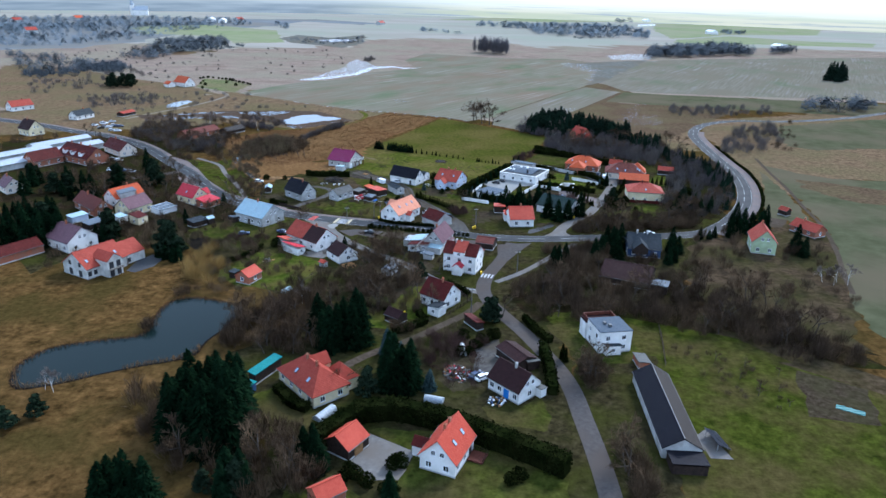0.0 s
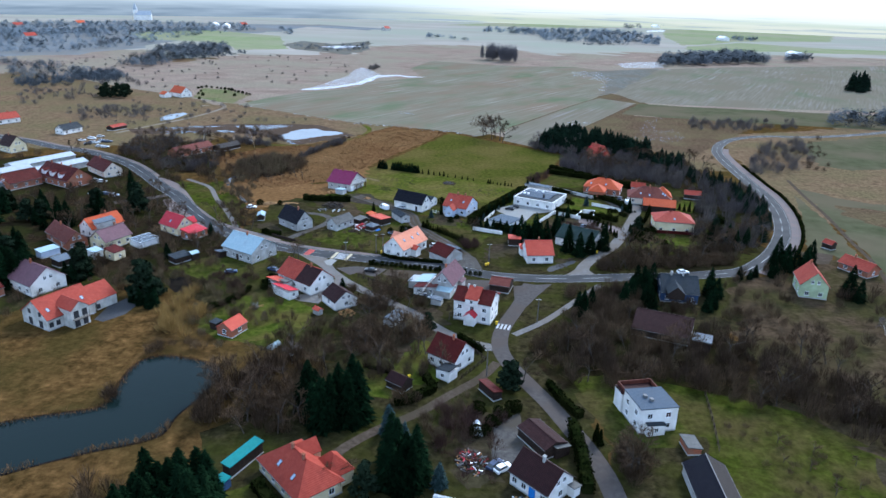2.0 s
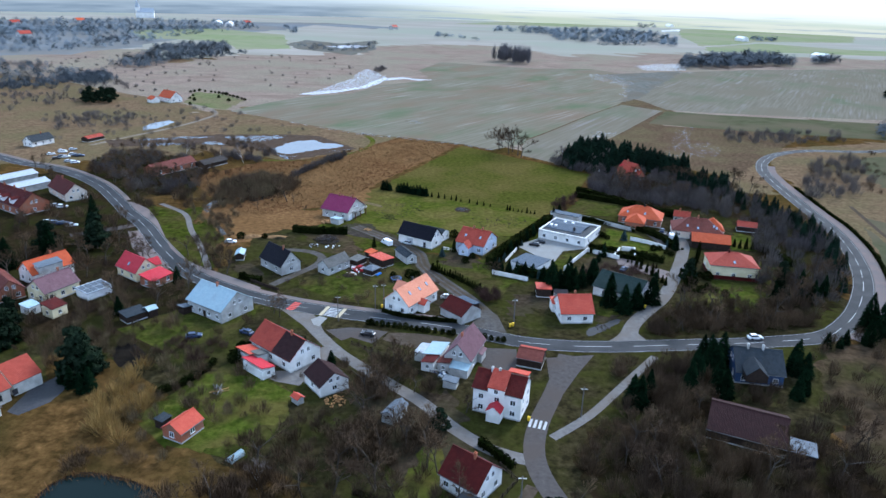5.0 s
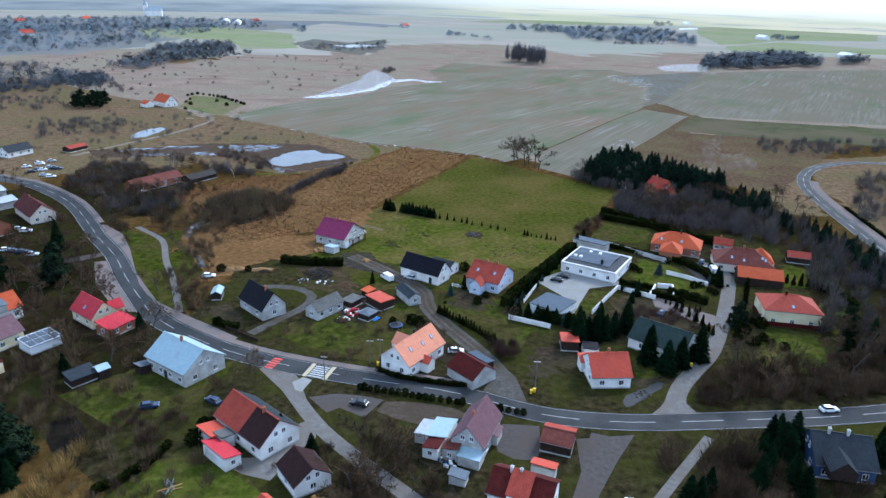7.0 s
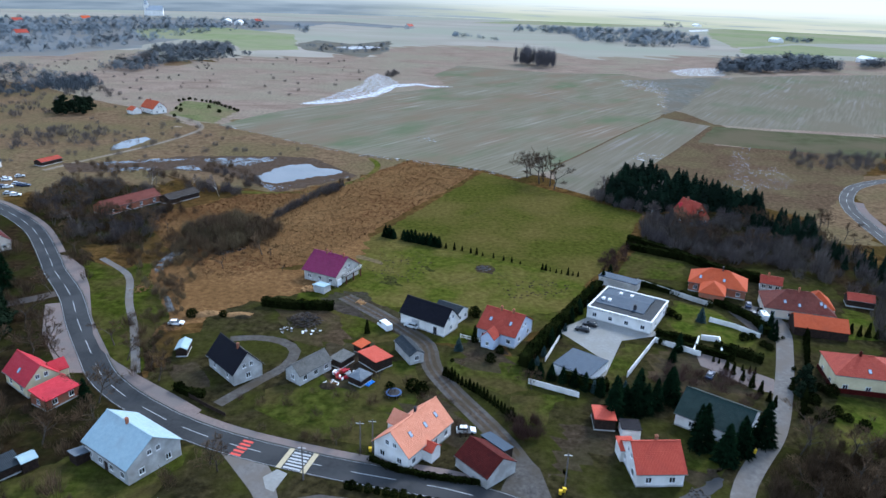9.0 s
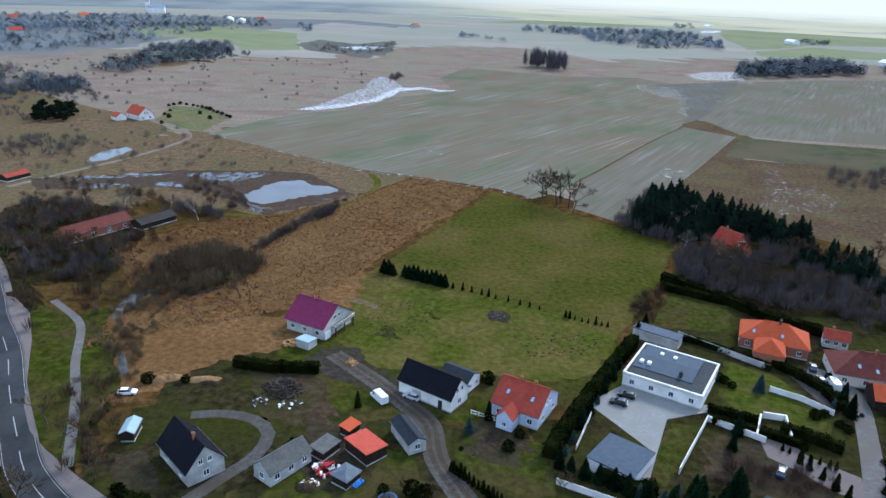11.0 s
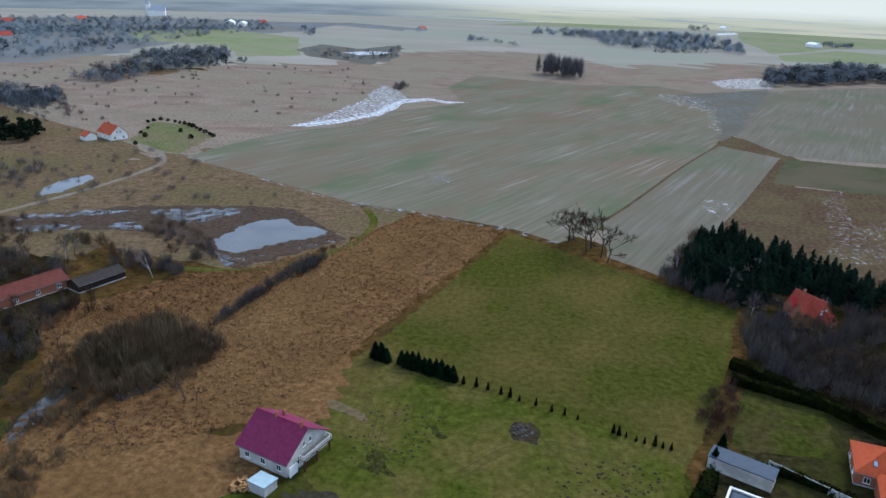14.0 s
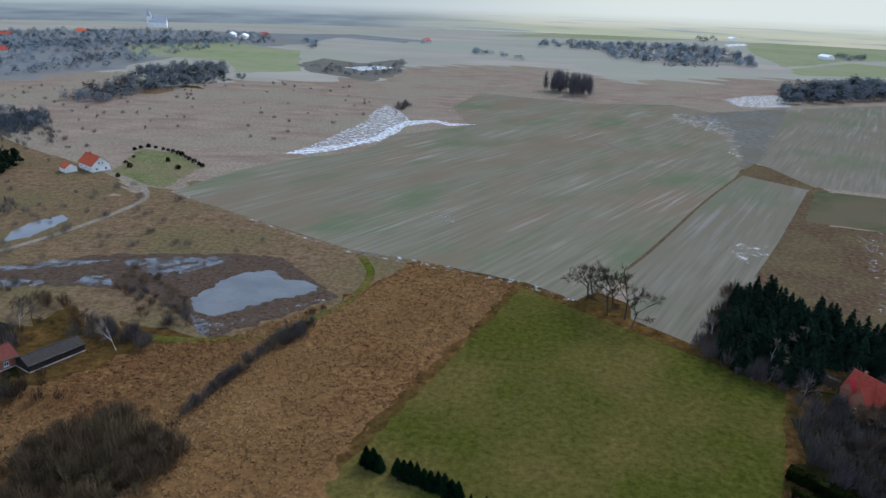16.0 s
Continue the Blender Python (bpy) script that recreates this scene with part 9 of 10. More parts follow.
grow([FRUIT], [tuple(q) for q in _p] + [(-36.2, 282), (-27, 302), (-11.6, 316.7), (-34.3, 288.1), (-31.1, 308.7)] + [(-37.6, 285.5), (-73.6, 372.1)], 0.6, 1.1, 22)
grow([FRUIT], [(80.2, 319.6), (83, 303), (6.6, 322), (0.6, 315.6), (-5.2, 320.6)], 0.6, 0.9, 23)


STALK = surface("dry_stalks", (0.105, 0.057, 0.024), (0.182, 0.106, 0.048), 0.12, 0.95, (0.112, 0.055, 0.024), 0.03, island=0.3)


def reed_clumps(label, poly, n, seed, h=0.5, r=0.8, name="reed_clumps", clear=()):
    """Low mounds of bent dry stalks, lying over one another."""
    rng = np.random.default_rng(seed + 700)
    temps = []
    for k in range(5):
        d = rand_dirs(rng, 9)
        d[:, 2] = np.abs(d[:, 2])
        v = leaf_cloud(rng, d * [r, r, h] * rng.uniform(0.4, 1.0, (9, 1)), d * 0.6 + [0, 0, 0.8], 0.42, 0.35)
        v[:, 2] = np.maximum(v[:, 2], 0.03)
        temps.append((v, tris(v)))
    pl, rng = scatter(poly, n, seed, clear)
    v, f = stamp(temps, pl, rng, 0.5, 1.5)
    return tagged(new(name, raw_mesh(name, v, f, STALK)), label, "grass", kind="stuff")


reed_clumps("dry reddish reed clumps", [(-48.5, 536.1), (-10.4, 518.7), (-49.4, 419.9), (-59.4, 391.6), (-67.9, 379.1), (-96.6, 361.2), (-113.8, 347.8), (-116.2, 372.6), (-98.6, 412.6), (-84.9, 453.4), (-65.9, 502.4)], 5500, 60, h=0.16, r=0.9)
reed_clumps("tawny clumps on the rough ground by the reed pond", REEDMEADOW, 4200, 63, h=0.16, r=0.9)



def fringe(label, line, n, seed, width=1.2, h=1.1):
    """A ragged belt of dead stalks along a shore."""
    rng = np.random.default_rng(seed)
    L = np.array(line)
    i = rng.integers(0, len(L) - 1, n)
    keep = np.sin(i * 0.37 + seed) + np.sin(i * 0.11) > -0.7
    i = i[keep]
    m = len(i)
    p = L[i] + (L[i + 1] - L[i]) * rng.uniform(0, 1, (m, 1)) + rng.normal(size=(m, 2)) * width * 0.5
    base = np.column_stack([p, np.zeros(m)])
    tip = base + np.column_stack([rng.normal(size=(m, 2)) * 0.35, h * rng.uniform(0.5, 1.1, m)])
    v, f = strips(base, (base + tip) / 2, tip, 0.05, 0.05, rand_dirs(rng, m))
    return tagged(new("reed_fringe", raw_mesh("reed_fringe", v, f, STALK)), label, "reeds", kind="stuff")


fringe("dead reeds along the village pond's shore", offset_line(POND + POND[:1], -0.5), 2600, 71)


# ---- road furniture ----
_f1 = min(range(len(MAIN)), key=lambda i: math.hypot(MAIN[i][0] + 4, MAIN[i][1] - 268))
_f0 = min(range(len(MAIN)), key=lambda i: math.hypot(MAIN[i][0] + 153, MAIN[i][1] - 371))
_f2 = min(range(len(MAIN)), key=lambda i: math.hypot(MAIN[i][0] + 70, MAIN[i][1] - 285))
ribbon("pavement", MAIN[:_f0], 3.65, 5.5, 0.14, PAVING, "pale paved footway beside the road", "pavement", thick=0.14)
ribbon("pavement", MAIN[_f2:_f1], 3.65, 5.5, 0.14, PAVING, "pale paved footway beside the road", "pavement", thick=0.14)
ribbon("kerb", MAIN[:_f1], 3.32, 3.6, 0.17, CONCRETE, "pale concrete kerb along the footway", "kerb", thick=0.17)
plot("pavement", offset_line(MAIN[_f0:_f2 + 1], 3.65) + [(-68.7, 291.2), (-77.7, 296.8), (-87.3, 302.4), (-97.9, 309.2), (-104.8, 314.6), (-111.3, 322.6), (-119.3, 336.1), (-128.3, 351.3), (-138.5, 366), (-149, 374.8)], PAVING, 0.14, "broad pinkish paved footway inside the bend", "pavement", 0.0)
_b0 = min(range(len(MAIN)), key=lambda i: math.hypot(MAIN[i][0] - 104, MAIN[i][1] - 278))
_b1 = min(range(len(MAIN)), key=lambda i: math.hypot(MAIN[i][0] - 172, MAIN[i][1] - 496))
ribbon("pavement", MAIN[_b0:_b1], -7.2, -3.65, 0.12, PAVING, "pale tan footway outside the road bend", "pavement", thick=0.12)
hedge("low dark hedge outside the road bend", offset_line(MAIN[_b0 + 6:_b0 + 40], -8.0), 0.9, 1.0, 51)
ribbon("kerb", MAIN[_b0:_b1], -3.62, -3.34, 0.15, CONCRETE, "pale kerb outside the road bend", "kerb", thick=0.15)
plot("pavement", [(-134.3, 338.1), (-127.5, 341), (-120, 330), (-111, 317), (-104, 309), (-100.5, 303.6), (-108.5, 302.6), (-115.1, 310.3), (-124.5, 321.0)], PAVING, 0.058, "pinkish paved bus bay beside the bend", "pavement", 0.0)
ribbon("lane", smooth_line([(-153, 331), (-146, 336.5), (-140, 341), (-134, 347)], 3), -2.2, 2.2, 0.0572, OLDROAD, "short side lane into the yards", "road")
plot("road_mouth", [(32.9, 261.4), (39.4, 268.7), (44.6, 277), (47.8, 277.3), (46.1, 271), (48.4, 265.1), (48.4, 262.9)], CONCRETE, 0.0585, "worn asphalt mouth of the hill lane", "road", 0.0)
plot("road_mouth", [(8.4, 267.1), (6, 279), (2.8, 284.1), (0.3, 278.4), (-2.6, 269.8)], GRAVEL, 0.0585, "gravel mouth of the yard track", "road", 0.2)
plot("road_mouth", [(-63, 281.4), (-56.2, 285.6), (-46.7, 271.9), (-41.9, 261.3), (-48, 265)], CONCRETE, 0.0585, "asphalt mouth of the concrete lane", "road", 0.0)
plot("pavement", [(-48.3, 270.7), (-46.2, 273.3), (-43.8, 272.2), (-45.0, 266.8), (-46.8, 267.6)], PALEPAVE, 0.062, "pale steps from the crossing to the lane", "pavement", 0.0)
plot("junction", [(18.2, 254.6), (31.3, 257.4), (25.9, 247.9), (19.7, 235.5), (17.8, 240.2)], OLDROAD, 0.0585, "worn asphalt mouth of the lane", "road", 0.0)
MARKS = tagged(new("road_markings"), "white dashed centre line on the asphalt", "road marking", kind="structure")
for i in range(2, len(MAIN) - 4, 3):
    if MAIN[i][1] < 700:
        a, b = Vector((*MAIN[i], 0)), Vector((*MAIN[i + 2], 0))
        ribbon("dash", [tuple(a.lerp(Vector((*MAIN[i + 1], 0)), 0.2).xy), MAIN[i + 1], tuple(b.xy)], -0.08, 0.08, 0.066, PAINT, parent=MARKS)
for sgn in (-1, 1):
    ribbon("edge_line", MAIN, sgn * 3.05 - 0.04, sgn * 3.05 + 0.04, 0.065, PAINT, parent=MARKS)
CROSS = (-44.9, 276.3), (-53.3, 279.1)
for (cx, cy), mat, k in ((CROSS[0], PAINT, 6), (CROSS[1], REDPAINT, 5)):
    j = min(range(len(MAIN) - 1), key=lambda i: math.hypot(MAIN[i][0] - cx, MAIN[i][1] - cy))
    d = Vector((MAIN[j + 1][0] - MAIN[j - 1][0], MAIN[j + 1][1] - MAIN[j - 1][1], 0)).normalized()
    m = Matrix.Translation((*MAIN[j], 0)) @ Matrix.Rotation(math.atan2(d.y, d.x), 4, "Z")
    for i in range(k):
        w = 5.6 / k
        part("crossing_bar", boxed(-1.2 if mat is REDPAINT else -1.9, -2.8 + i * w, 0.069, 1.2 if mat is REDPAINT else 1.9, -2.8 + i * w + w * 0.55, 0.076, m=m), mat, MARKS)
j = min(range(len(MAIN) - 1), key=lambda i: math.hypot(MAIN[i][0] - CROSS[0][0], MAIN[i][1] - CROSS[0][1]))
d = Vector((MAIN[j + 1][0] - MAIN[j - 1][0], MAIN[j + 1][1] - MAIN[j - 1][1], 0)).normalized()
m = Matrix.Translation((*MAIN[j], 0)) @ Matrix.Rotation(math.atan2(d.y, d.x), 4, "Z")
for sgn in (-1, 1):
    part("crossing_border", boxed(sgn * 2.7 - 0.55, -3.2, 0.063, sgn * 2.7 + 0.55, 3.2, 0.069, m=m), CREAMPAINT, MARKS, "cream road paint")
j = min(range(len(LANE) - 1), key=lambda i: math.hypot(LANE[i][0] - (13.7, 222.9)[0], LANE[i][1] - (13.7, 222.9)[1]))
d = Vector((LANE[j + 1][0] - LANE[j - 1][0], LANE[j + 1][1] - LANE[j - 1][1], 0)).normalized()
m = Matrix.Translation((*LANE[j], 0)) @ Matrix.Rotation(math.atan2(d.y, d.x), 4, "Z")
for i in range(4):
    part("crossing_bar", boxed(-1.6, -2.1 + i * 1.1, 0.058, 1.6, -1.5 + i * 1.1, 0.065, m=m), PAINT, MARKS)


# ---- cars ----
def car_paint(name, c):
    m, n, l, p = principled(name)
    p.inputs["Base Color"].default_value = (*c, 1)
    p.inputs["Roughness"].default_value = 0.3
    p.inputs["Specular IOR Level"].default_value = 0.5
    return m


TYRE = surface("tyre_rubber", (0.015, 0.015, 0.016), (0.03, 0.03, 0.03), 3.0, 0.9)
CARS = {
    "white": car_paint("white_car_paint", (0.75, 0.76, 0.77)),
    "black": car_paint("black_car_paint", (0.012, 0.013, 0.016)),
    "silver": car_paint("silver_car_paint", (0.42, 0.44, 0.46)),
    "blue": car_paint("dark_blue_car_paint", (0.02, 0.035, 0.08)),
}


def extrude_profile(prof, y0, y1, taper=0.0):
    bm = bmesh.new()
    top = max(z for _, z in prof)
    low = min(z for _, z in prof)
    rings = []
    for s, y in ((-1, y0), (1, y1)):
        rings.append([bm.verts.new((x, y - s * taper * (z - low) / (top - low), z)) for x, z in prof])
    n = len(prof)
    bm.faces.new(rings[0])
    bm.faces.new(rings[1][::-1])
    for i in range(n):
        k = (i + 1) % n
        bm.faces.new((rings[0][k], rings[0][i], rings[1][i], rings[1][k]))
    bmesh.ops.recalc_face_normals(bm, faces=bm.faces)
    bmesh.ops.bevel(bm, geom=bm.edges[:], offset=0.04, segments=1, affect="EDGES")
    return bm


def car(colour, x, y, yaw, van=False, label=""):
    c = tagged(place(new("van" if van else "car"), x, y, yaw), label, "van" if van else "car", "parked cars")
    if van:
        body = [(-2.6, 0.35), (2.6, 0.35), (2.65, 0.95), (2.1, 1.15), (1.5, 2.1), (1.2, 2.25), (-2.55, 2.25), (-2.65, 2.0)]
        part("body", extrude_profile(body, -0.98, 0.98, 0.08), CARS[colour], c)
        part("windscreen", extrude_profile([(2.02, 1.2), (2.1, 1.22), (1.56, 2.08), (1.46, 2.06)], -0.84, 0.84, 0.03), PANE, c)
        for s in (-1, 1):
            part("side_window", boxed(0.6, s * 0.94 - 0.03, 1.3, 1.5, s * 0.94 + 0.03, 1.9), PANE, c)
        wb, r = 1.65, 0.34
    else:
        body = [(-2.1, 0.3), (2.1, 0.3), (2.15, 0.62), (2.0, 0.8), (0.95, 0.95), (-1.9, 0.98), (-2.12, 0.85)]
        part("body", extrude_profile(body, -0.87, 0.87, 0.04), CARS[colour], c)
        part("glazing", extrude_profile([(1.0, 0.93), (0.25, 1.4), (-1.35, 1.42), (-1.9, 0.96)], -0.78, 0.78, 0.14), PANE, c)
        part("car_roof", extrude_profile([(0.3, 1.4), (0.2, 1.47), (-1.3, 1.48), (-1.42, 1.41)], -0.62, 0.62, 0.02), CARS[colour], c)
        wb, r = 1.3, 0.31
    for sx in (-1, 1):
        for sy in (-1, 1):
            bm = bmesh.new()
            bmesh.ops.create_cone(bm, cap_ends=True, segments=14, radius1=r, radius2=r, depth=0.22, matrix=pose(sx * wb, sy * 0.82, r, 90, 0, 0))
            part("wheel", bm, TYRE, c)
    for s in (-1, 1):
        part("headlight", boxed(2.02 if not van else 2.55, s * 0.6 - 0.18, 0.62, 2.12 if not van else 2.66, s * 0.6 + 0.18, 0.75), TRIM, c)
    return c


car("white", 79.2, 271.3, 8, label="white hatchback on the main road")
car("black", -30.5, 262.8, 165, label="dark car in the grey parking bay")
car("white", -9.3, 289.6, 5, label="white car on the gravel track")
car("white", -33.8, 335.6, 130, True, "white van on the muddy track")
car("silver", -26.4, 337.2, 155, label="silver car before the white barn")
car("black", 24.7, 344.6, 160, label="black car on the modern house's forecourt")
car("black", 22.2, 341.2, 160, label="dark car on the pale forecourt")
car("blue", 51.7, 319.7, 60, label="dark blue car on the red-paved drive")
car("blue", 76.5, 364.5, 70, label="blue car before the orange villa")
car("black", 75.8, 358, 80, label="dark car beside the villa")
car("white", -231.9, 453.5, 40, label="parked white car on the car park beside the road")
car("silver", -230.7, 462.0, 40, label="parked silver car on the car park beside the road")
car("black", -223.8, 444.6, 40, label="parked dark car on the car park beside the road")
car("white", -220.8, 448.9, 40, label="parked white car on the car park beside the road")
car("blue", -217.7, 453.3, 40, label="parked blue car on the car park beside the road")
car("silver", -226.9, 466.5, 40, label="parked silver car on the car park beside the road")
car("white", 78, 356.1, 85, True, "white van beside the brown villa")
car("blue", -77.3, 257.1, 20, label="dark blue car on the garden grass")
car("blue", -63.8, 260.5, 150, label="dark car beside the farmhouse")
car("blue", 8.3, 160.7, 50, label="dark blue car in the gravel yard")
car("white", 9.9, 159.7, 40, label="white car in the gravel yard")
car("white", 59, 241.5, 80, label="pale car on the drive by the blue house")
car("white", -91.7, 330.5, 10, label="white car on the meadow's edge")
for _i, (_p, _c) in enumerate(zip([(-228.8, 459.9), (-220.3, 454.5), (-215, 452.5), (-214.3, 439.7), (-209.8, 437.9), (-223.3, 449.1)], ("white", "silver", "blue", "silver", "white", "blue"))):
    car(_c, *_p, 20, label="small car in the distant gravel car park")
for _p, _c in zip([(-169, 344), (-165.8, 343.5), (-162.4, 343.1), (-157.8, 341.2), (-174.5, 363.6), (-177.9, 365)], ("white", "blue", "blue", "white", "white", "silver")):
    car(_c, *_p, 20, label="car parked behind the brick house")


# ---- fences ----
def fence(label, pts, height, material, step=2.4, solid=True, thick=0.08, category="fence"):
    """Panels between posts."""
    f = tagged(new("fence"), label, category)
    for a, b in zip(pts, pts[1:]):
        d = math.hypot(b[0] - a[0], b[1] - a[1])
        k = max(1, round(d / step))
        m = Matrix.Translation((a[0], a[1], 0)) @ Matrix.Rotation(math.atan2(b[1] - a[1], b[0] - a[0]), 4, "Z")
        for i in range(k):
            x0, x1 = d * i / k, d * (i + 1) / k
            part("post", boxed(x0 - 0.09, -0.09, 0, x0 + 0.09, 0.09, height + 0.1, m=m), material, f)
            if solid:
                part("panel", boxed(x0 + 0.09, -thick / 2, 0.08, x1 - 0.09, thick / 2, height, m=m), material, f)
            else:
                for z in (0.35, height - 0.12):
                    part("bar", boxed(x0 + 0.09, -0.04, z - 0.06, x1 - 0.09, 0.04, z + 0.06, m=m), material, f)
    return f


fence("white rendered garden wall of the modern house", [(30.4, 317), (41.5, 336.7), (52.2, 329.9)], 1.6, WHITE, thick=0.2, category="wall")
fence("white panel fence along the lawn", [(44.8, 378), (64.6, 361.9)], 1.7, GREYWALL)
fence("white panel fence beside the lane", [(60.8, 351.7), (67, 348.1), (72.3, 342.6)], 1.6, WHITE)
fence("white panel fence behind the garden", [(5.3, 310.9), (17.1, 306)], 1.6, WHITE)
fence("white wall beside the carport", [(10.3, 322.4), (15.1, 335.4)], 1.4, WHITE)
fence("wooden fence along the concrete lane", [(-34.1, 257.3), (-20.3, 248.5), (-11.4, 240.3)], 1.1, DARKWOOD, 2.4, False)
fence("fence along the orchard meadow", [(61.1, 191.3), (59.3, 180.5), (56.8, 168.4)], 1.2, DARKWOOD, 3.0, False)
fence("garden fence by the small white house", [(4.4, 209), (7.6, 204.5), (0.3, 193.2)], 1.1, DARKWOOD, 2.0, False)


fence("white picket fence before the red roof house", [(-12.3, 332.7), (-7.1, 330.7), (-3.4, 327.4)], 1.1, WHITE, 1.6, False)
fence("white gate walls of the red-paved drive", [(50.4, 330.9), (54.1, 339)], 1.7, WHITE, 2.0, True, 0.4, "gate")
fence("white gate wall across the red-paved drive", [(55, 339.7), (59.7, 339), (58, 331.2)], 1.7, WHITE, 2.0, True, 0.35, "gate")
fence("dark fence along the road verge", [(-77.2, 298.4), (-68.2, 292.6), (-62.5, 289.4)], 1.0, DARKWOOD, 2.0)


def pole(x, y, h=8.0, label="grey concrete utility pole beside the road"):
    p = tagged(place(new("utility_pole"), x, y), label, "pole", "utility poles")
    bm = bmesh.new()
    bmesh.ops.create_cone(bm, cap_ends=True, segments=8, radius1=0.17, radius2=0.1, depth=h, matrix=Matrix.Translation((0, 0, h / 2)))
    part("shaft", bm, CONCRETE, p)
    part("crossarm", boxed(-0.8, -0.06, h - 0.6, 0.8, 0.06, h - 0.48), STEEL, p)
    return p


for _p in [(7.6, 196.4), (23.5, 228)] + [(-30.7, 279.8), (-40.3, 270.8)] + [(10.6, 274), (-28.3, 280.7)]:
    pole(*_p)


def heap(label, name, x, y, r, h, n, size, mats, seed, stretch=1.0, yaw=0):
    """A pile of loose pieces: logs, boards, rubble."""
    rng = random.Random(seed)
    o = tagged(place(new(name), x, y, yaw), label, "pile")
    for i in range(n):
        a, q = rng.uniform(0, 6.283), r * math.sqrt(rng.random())
        z = h * (1 - (q / r) ** 1.5) * rng.uniform(0.5, 1)
        sx, sy, sz = (size[k] * rng.uniform(0.6, 1.3) / 2 for k in range(3))
        part("piece", boxed(-sx, -sy, -sz, sx, sy, sz, m=pose(q * math.cos(a) * stretch, q * math.sin(a), z + sz, rng.uniform(-15, 15), rng.uniform(-15, 15), rng.uniform(0, 180))), rng.choice(mats), o)
    return o


CHIPS = surface("wood_chips", (0.12, 0.068, 0.03), (0.25, 0.15, 0.075), 2.5, 0.9, (0.17, 0.1, 0.05), 0.5, 0.1, detail=9.0)


def mound(label, name, x, y, L, W, h, yaw, material, seed):
    """A long low heap with a lumpy surface."""
    bm = bmesh.new()
    n, k = 28, 8
    rows = []
    for j in range(k):
        q = 1 - j / k
        rows.append([])
        for i in range(n):
            a = 6.28319 * i / n
            w = 1 + 0.14 * noise.noise((math.cos(a) * 2, math.sin(a) * 2, seed))
            px_, py_ = L / 2 * q * w * math.cos(a), W / 2 * q * w * math.sin(a)
            rows[-1].append(bm.verts.new((px_, py_, h * (1 - q * q) * (1 + 0.3 * noise.noise((px_, py_, seed + 3))) + 0.02)))
    top = bm.verts.new((0, 0, h))
    for j in range(k):
        for i in range(n):
            m = (i + 1) % n
            if j < k - 1:
                bm.faces.new((rows[j][i], rows[j][m], rows[j + 1][m], rows[j + 1][i]))
            else:
                bm.faces.new((rows[j][i], rows[j][m], top))
    bmesh.ops.recalc_face_normals(bm, faces=bm.faces)
    return tagged(place(part(name, bm, material), x, y, yaw), label, "pile")


mound("long mound of chopped firewood on the grass", "firewood_mound", -86.5, 337.5, 9.5, 3.6, 1.0, 25, CHIPS, 1.0)
mound("low mound of pale wood chips", "mulch_mound", -77, 338.7, 8.5, 3.4, 0.6, 10, CHIPS, 2.0)
mound("dark heap of earth beside the wood chips", "earth_mound", -75.2, 337.3, 5.0, 2.0, 0.7, 10, SOIL, 3.0)
mound("brown heap of garden waste", "compost_heap", -43, 304.2, 4.2, 3.0, 0.9, 0, SOIL, 4.0)


def molehills(label, poly, n, seed):
    rng = np.random.default_rng(seed)
    a = np.arange(7) * 6.2832 / 7
    v = np.concatenate([np.stack([0.35 * np.cos(a), 0.35 * np.sin(a), 0 * a], 1), [[0, 0, 0.22]]])
    f = np.array([[i, (i + 1) % 7, 7] for i in range(7)])
    pl, rng = scatter(poly, n, seed)
    w, g = stamp([(v, f)], pl, rng, 0.5, 1.3)
    w[:, 2] += 0.022
    return tagged(new("molehills", raw_mesh("molehills", w, g, SOIL)), label, "molehills", kind="stuff")


molehills("small dark molehills in the meadow", [(-46.8, 378.7), (-37.2, 392.3), (-24.4, 387.9), (-25.7, 370.9), (-41.5, 366.2)], 70, 1)
molehills("dark molehills along the meadow's lower edge", [(-2.5, 371.6), (14.4, 376.4), (23.3, 372.6), (16.5, 362.4), (1, 360.3)], 90, 2)
heap("heap of junk and scrap in the yard", "scrap_heap", 3.6, 161.8, 4.4, 0.7, 170, (0.95, 0.2, 0.16), [STEEL, GUTTER, DARK, WOOD, DARK, R_CRIMSON, BARK, R_ZINC, DARKWOOD, R_RUST], 3, 0.75, 20)
heap("heap of branches and white scrap", "scrap_heap", -57.1, 337.1, 4.6, 2.0, 160, (2.2, 0.16, 0.14), [DARKWOOD, BARK, BARK, DARKWOOD, DARK], 4)
heap("white bags and scrap beside the branch heap", "scrap_heap", -53.2, 330.6, 2.0, 0.3, 12, (0.7, 0.4, 0.25), [TRIM, GUTTER, BARK, STEEL], 14, 1.5)
heap("loose white rubble beside the branch heap", "scrap_heap", -60.5, 331, 2.0, 0.3, 22, (0.5, 0.3, 0.2), [GUTTER, STEEL, BARK], 15)
heap("red and white crates beside the shed", "crate_stack", -40.4, 309.7, 2.0, 0.9, 24, (1.0, 0.7, 0.6), [R_CRIMSON, TRIM, STEEL, R_RED], 16, 1.4)
heap("pale boards laid out on the lawn", "timber_pile", -62, 232.1, 1.5, 0.1, 14, (3.0, 0.3, 0.08), [WOOD, GUTTER, BARK], 18, 1.2, 60)
heap("planks on the muddy yard", "timber_pile", -43.5, 351.3, 0.8, 0.3, 16, (2.6, 0.25, 0.12), [WOOD], 17, 1.8, 130)
heap("stack of split firewood", "wood_pile", -33.3, 229.5, 2.6, 0.8, 40, (0.7, 0.25, 0.25), [WOOD], 5)
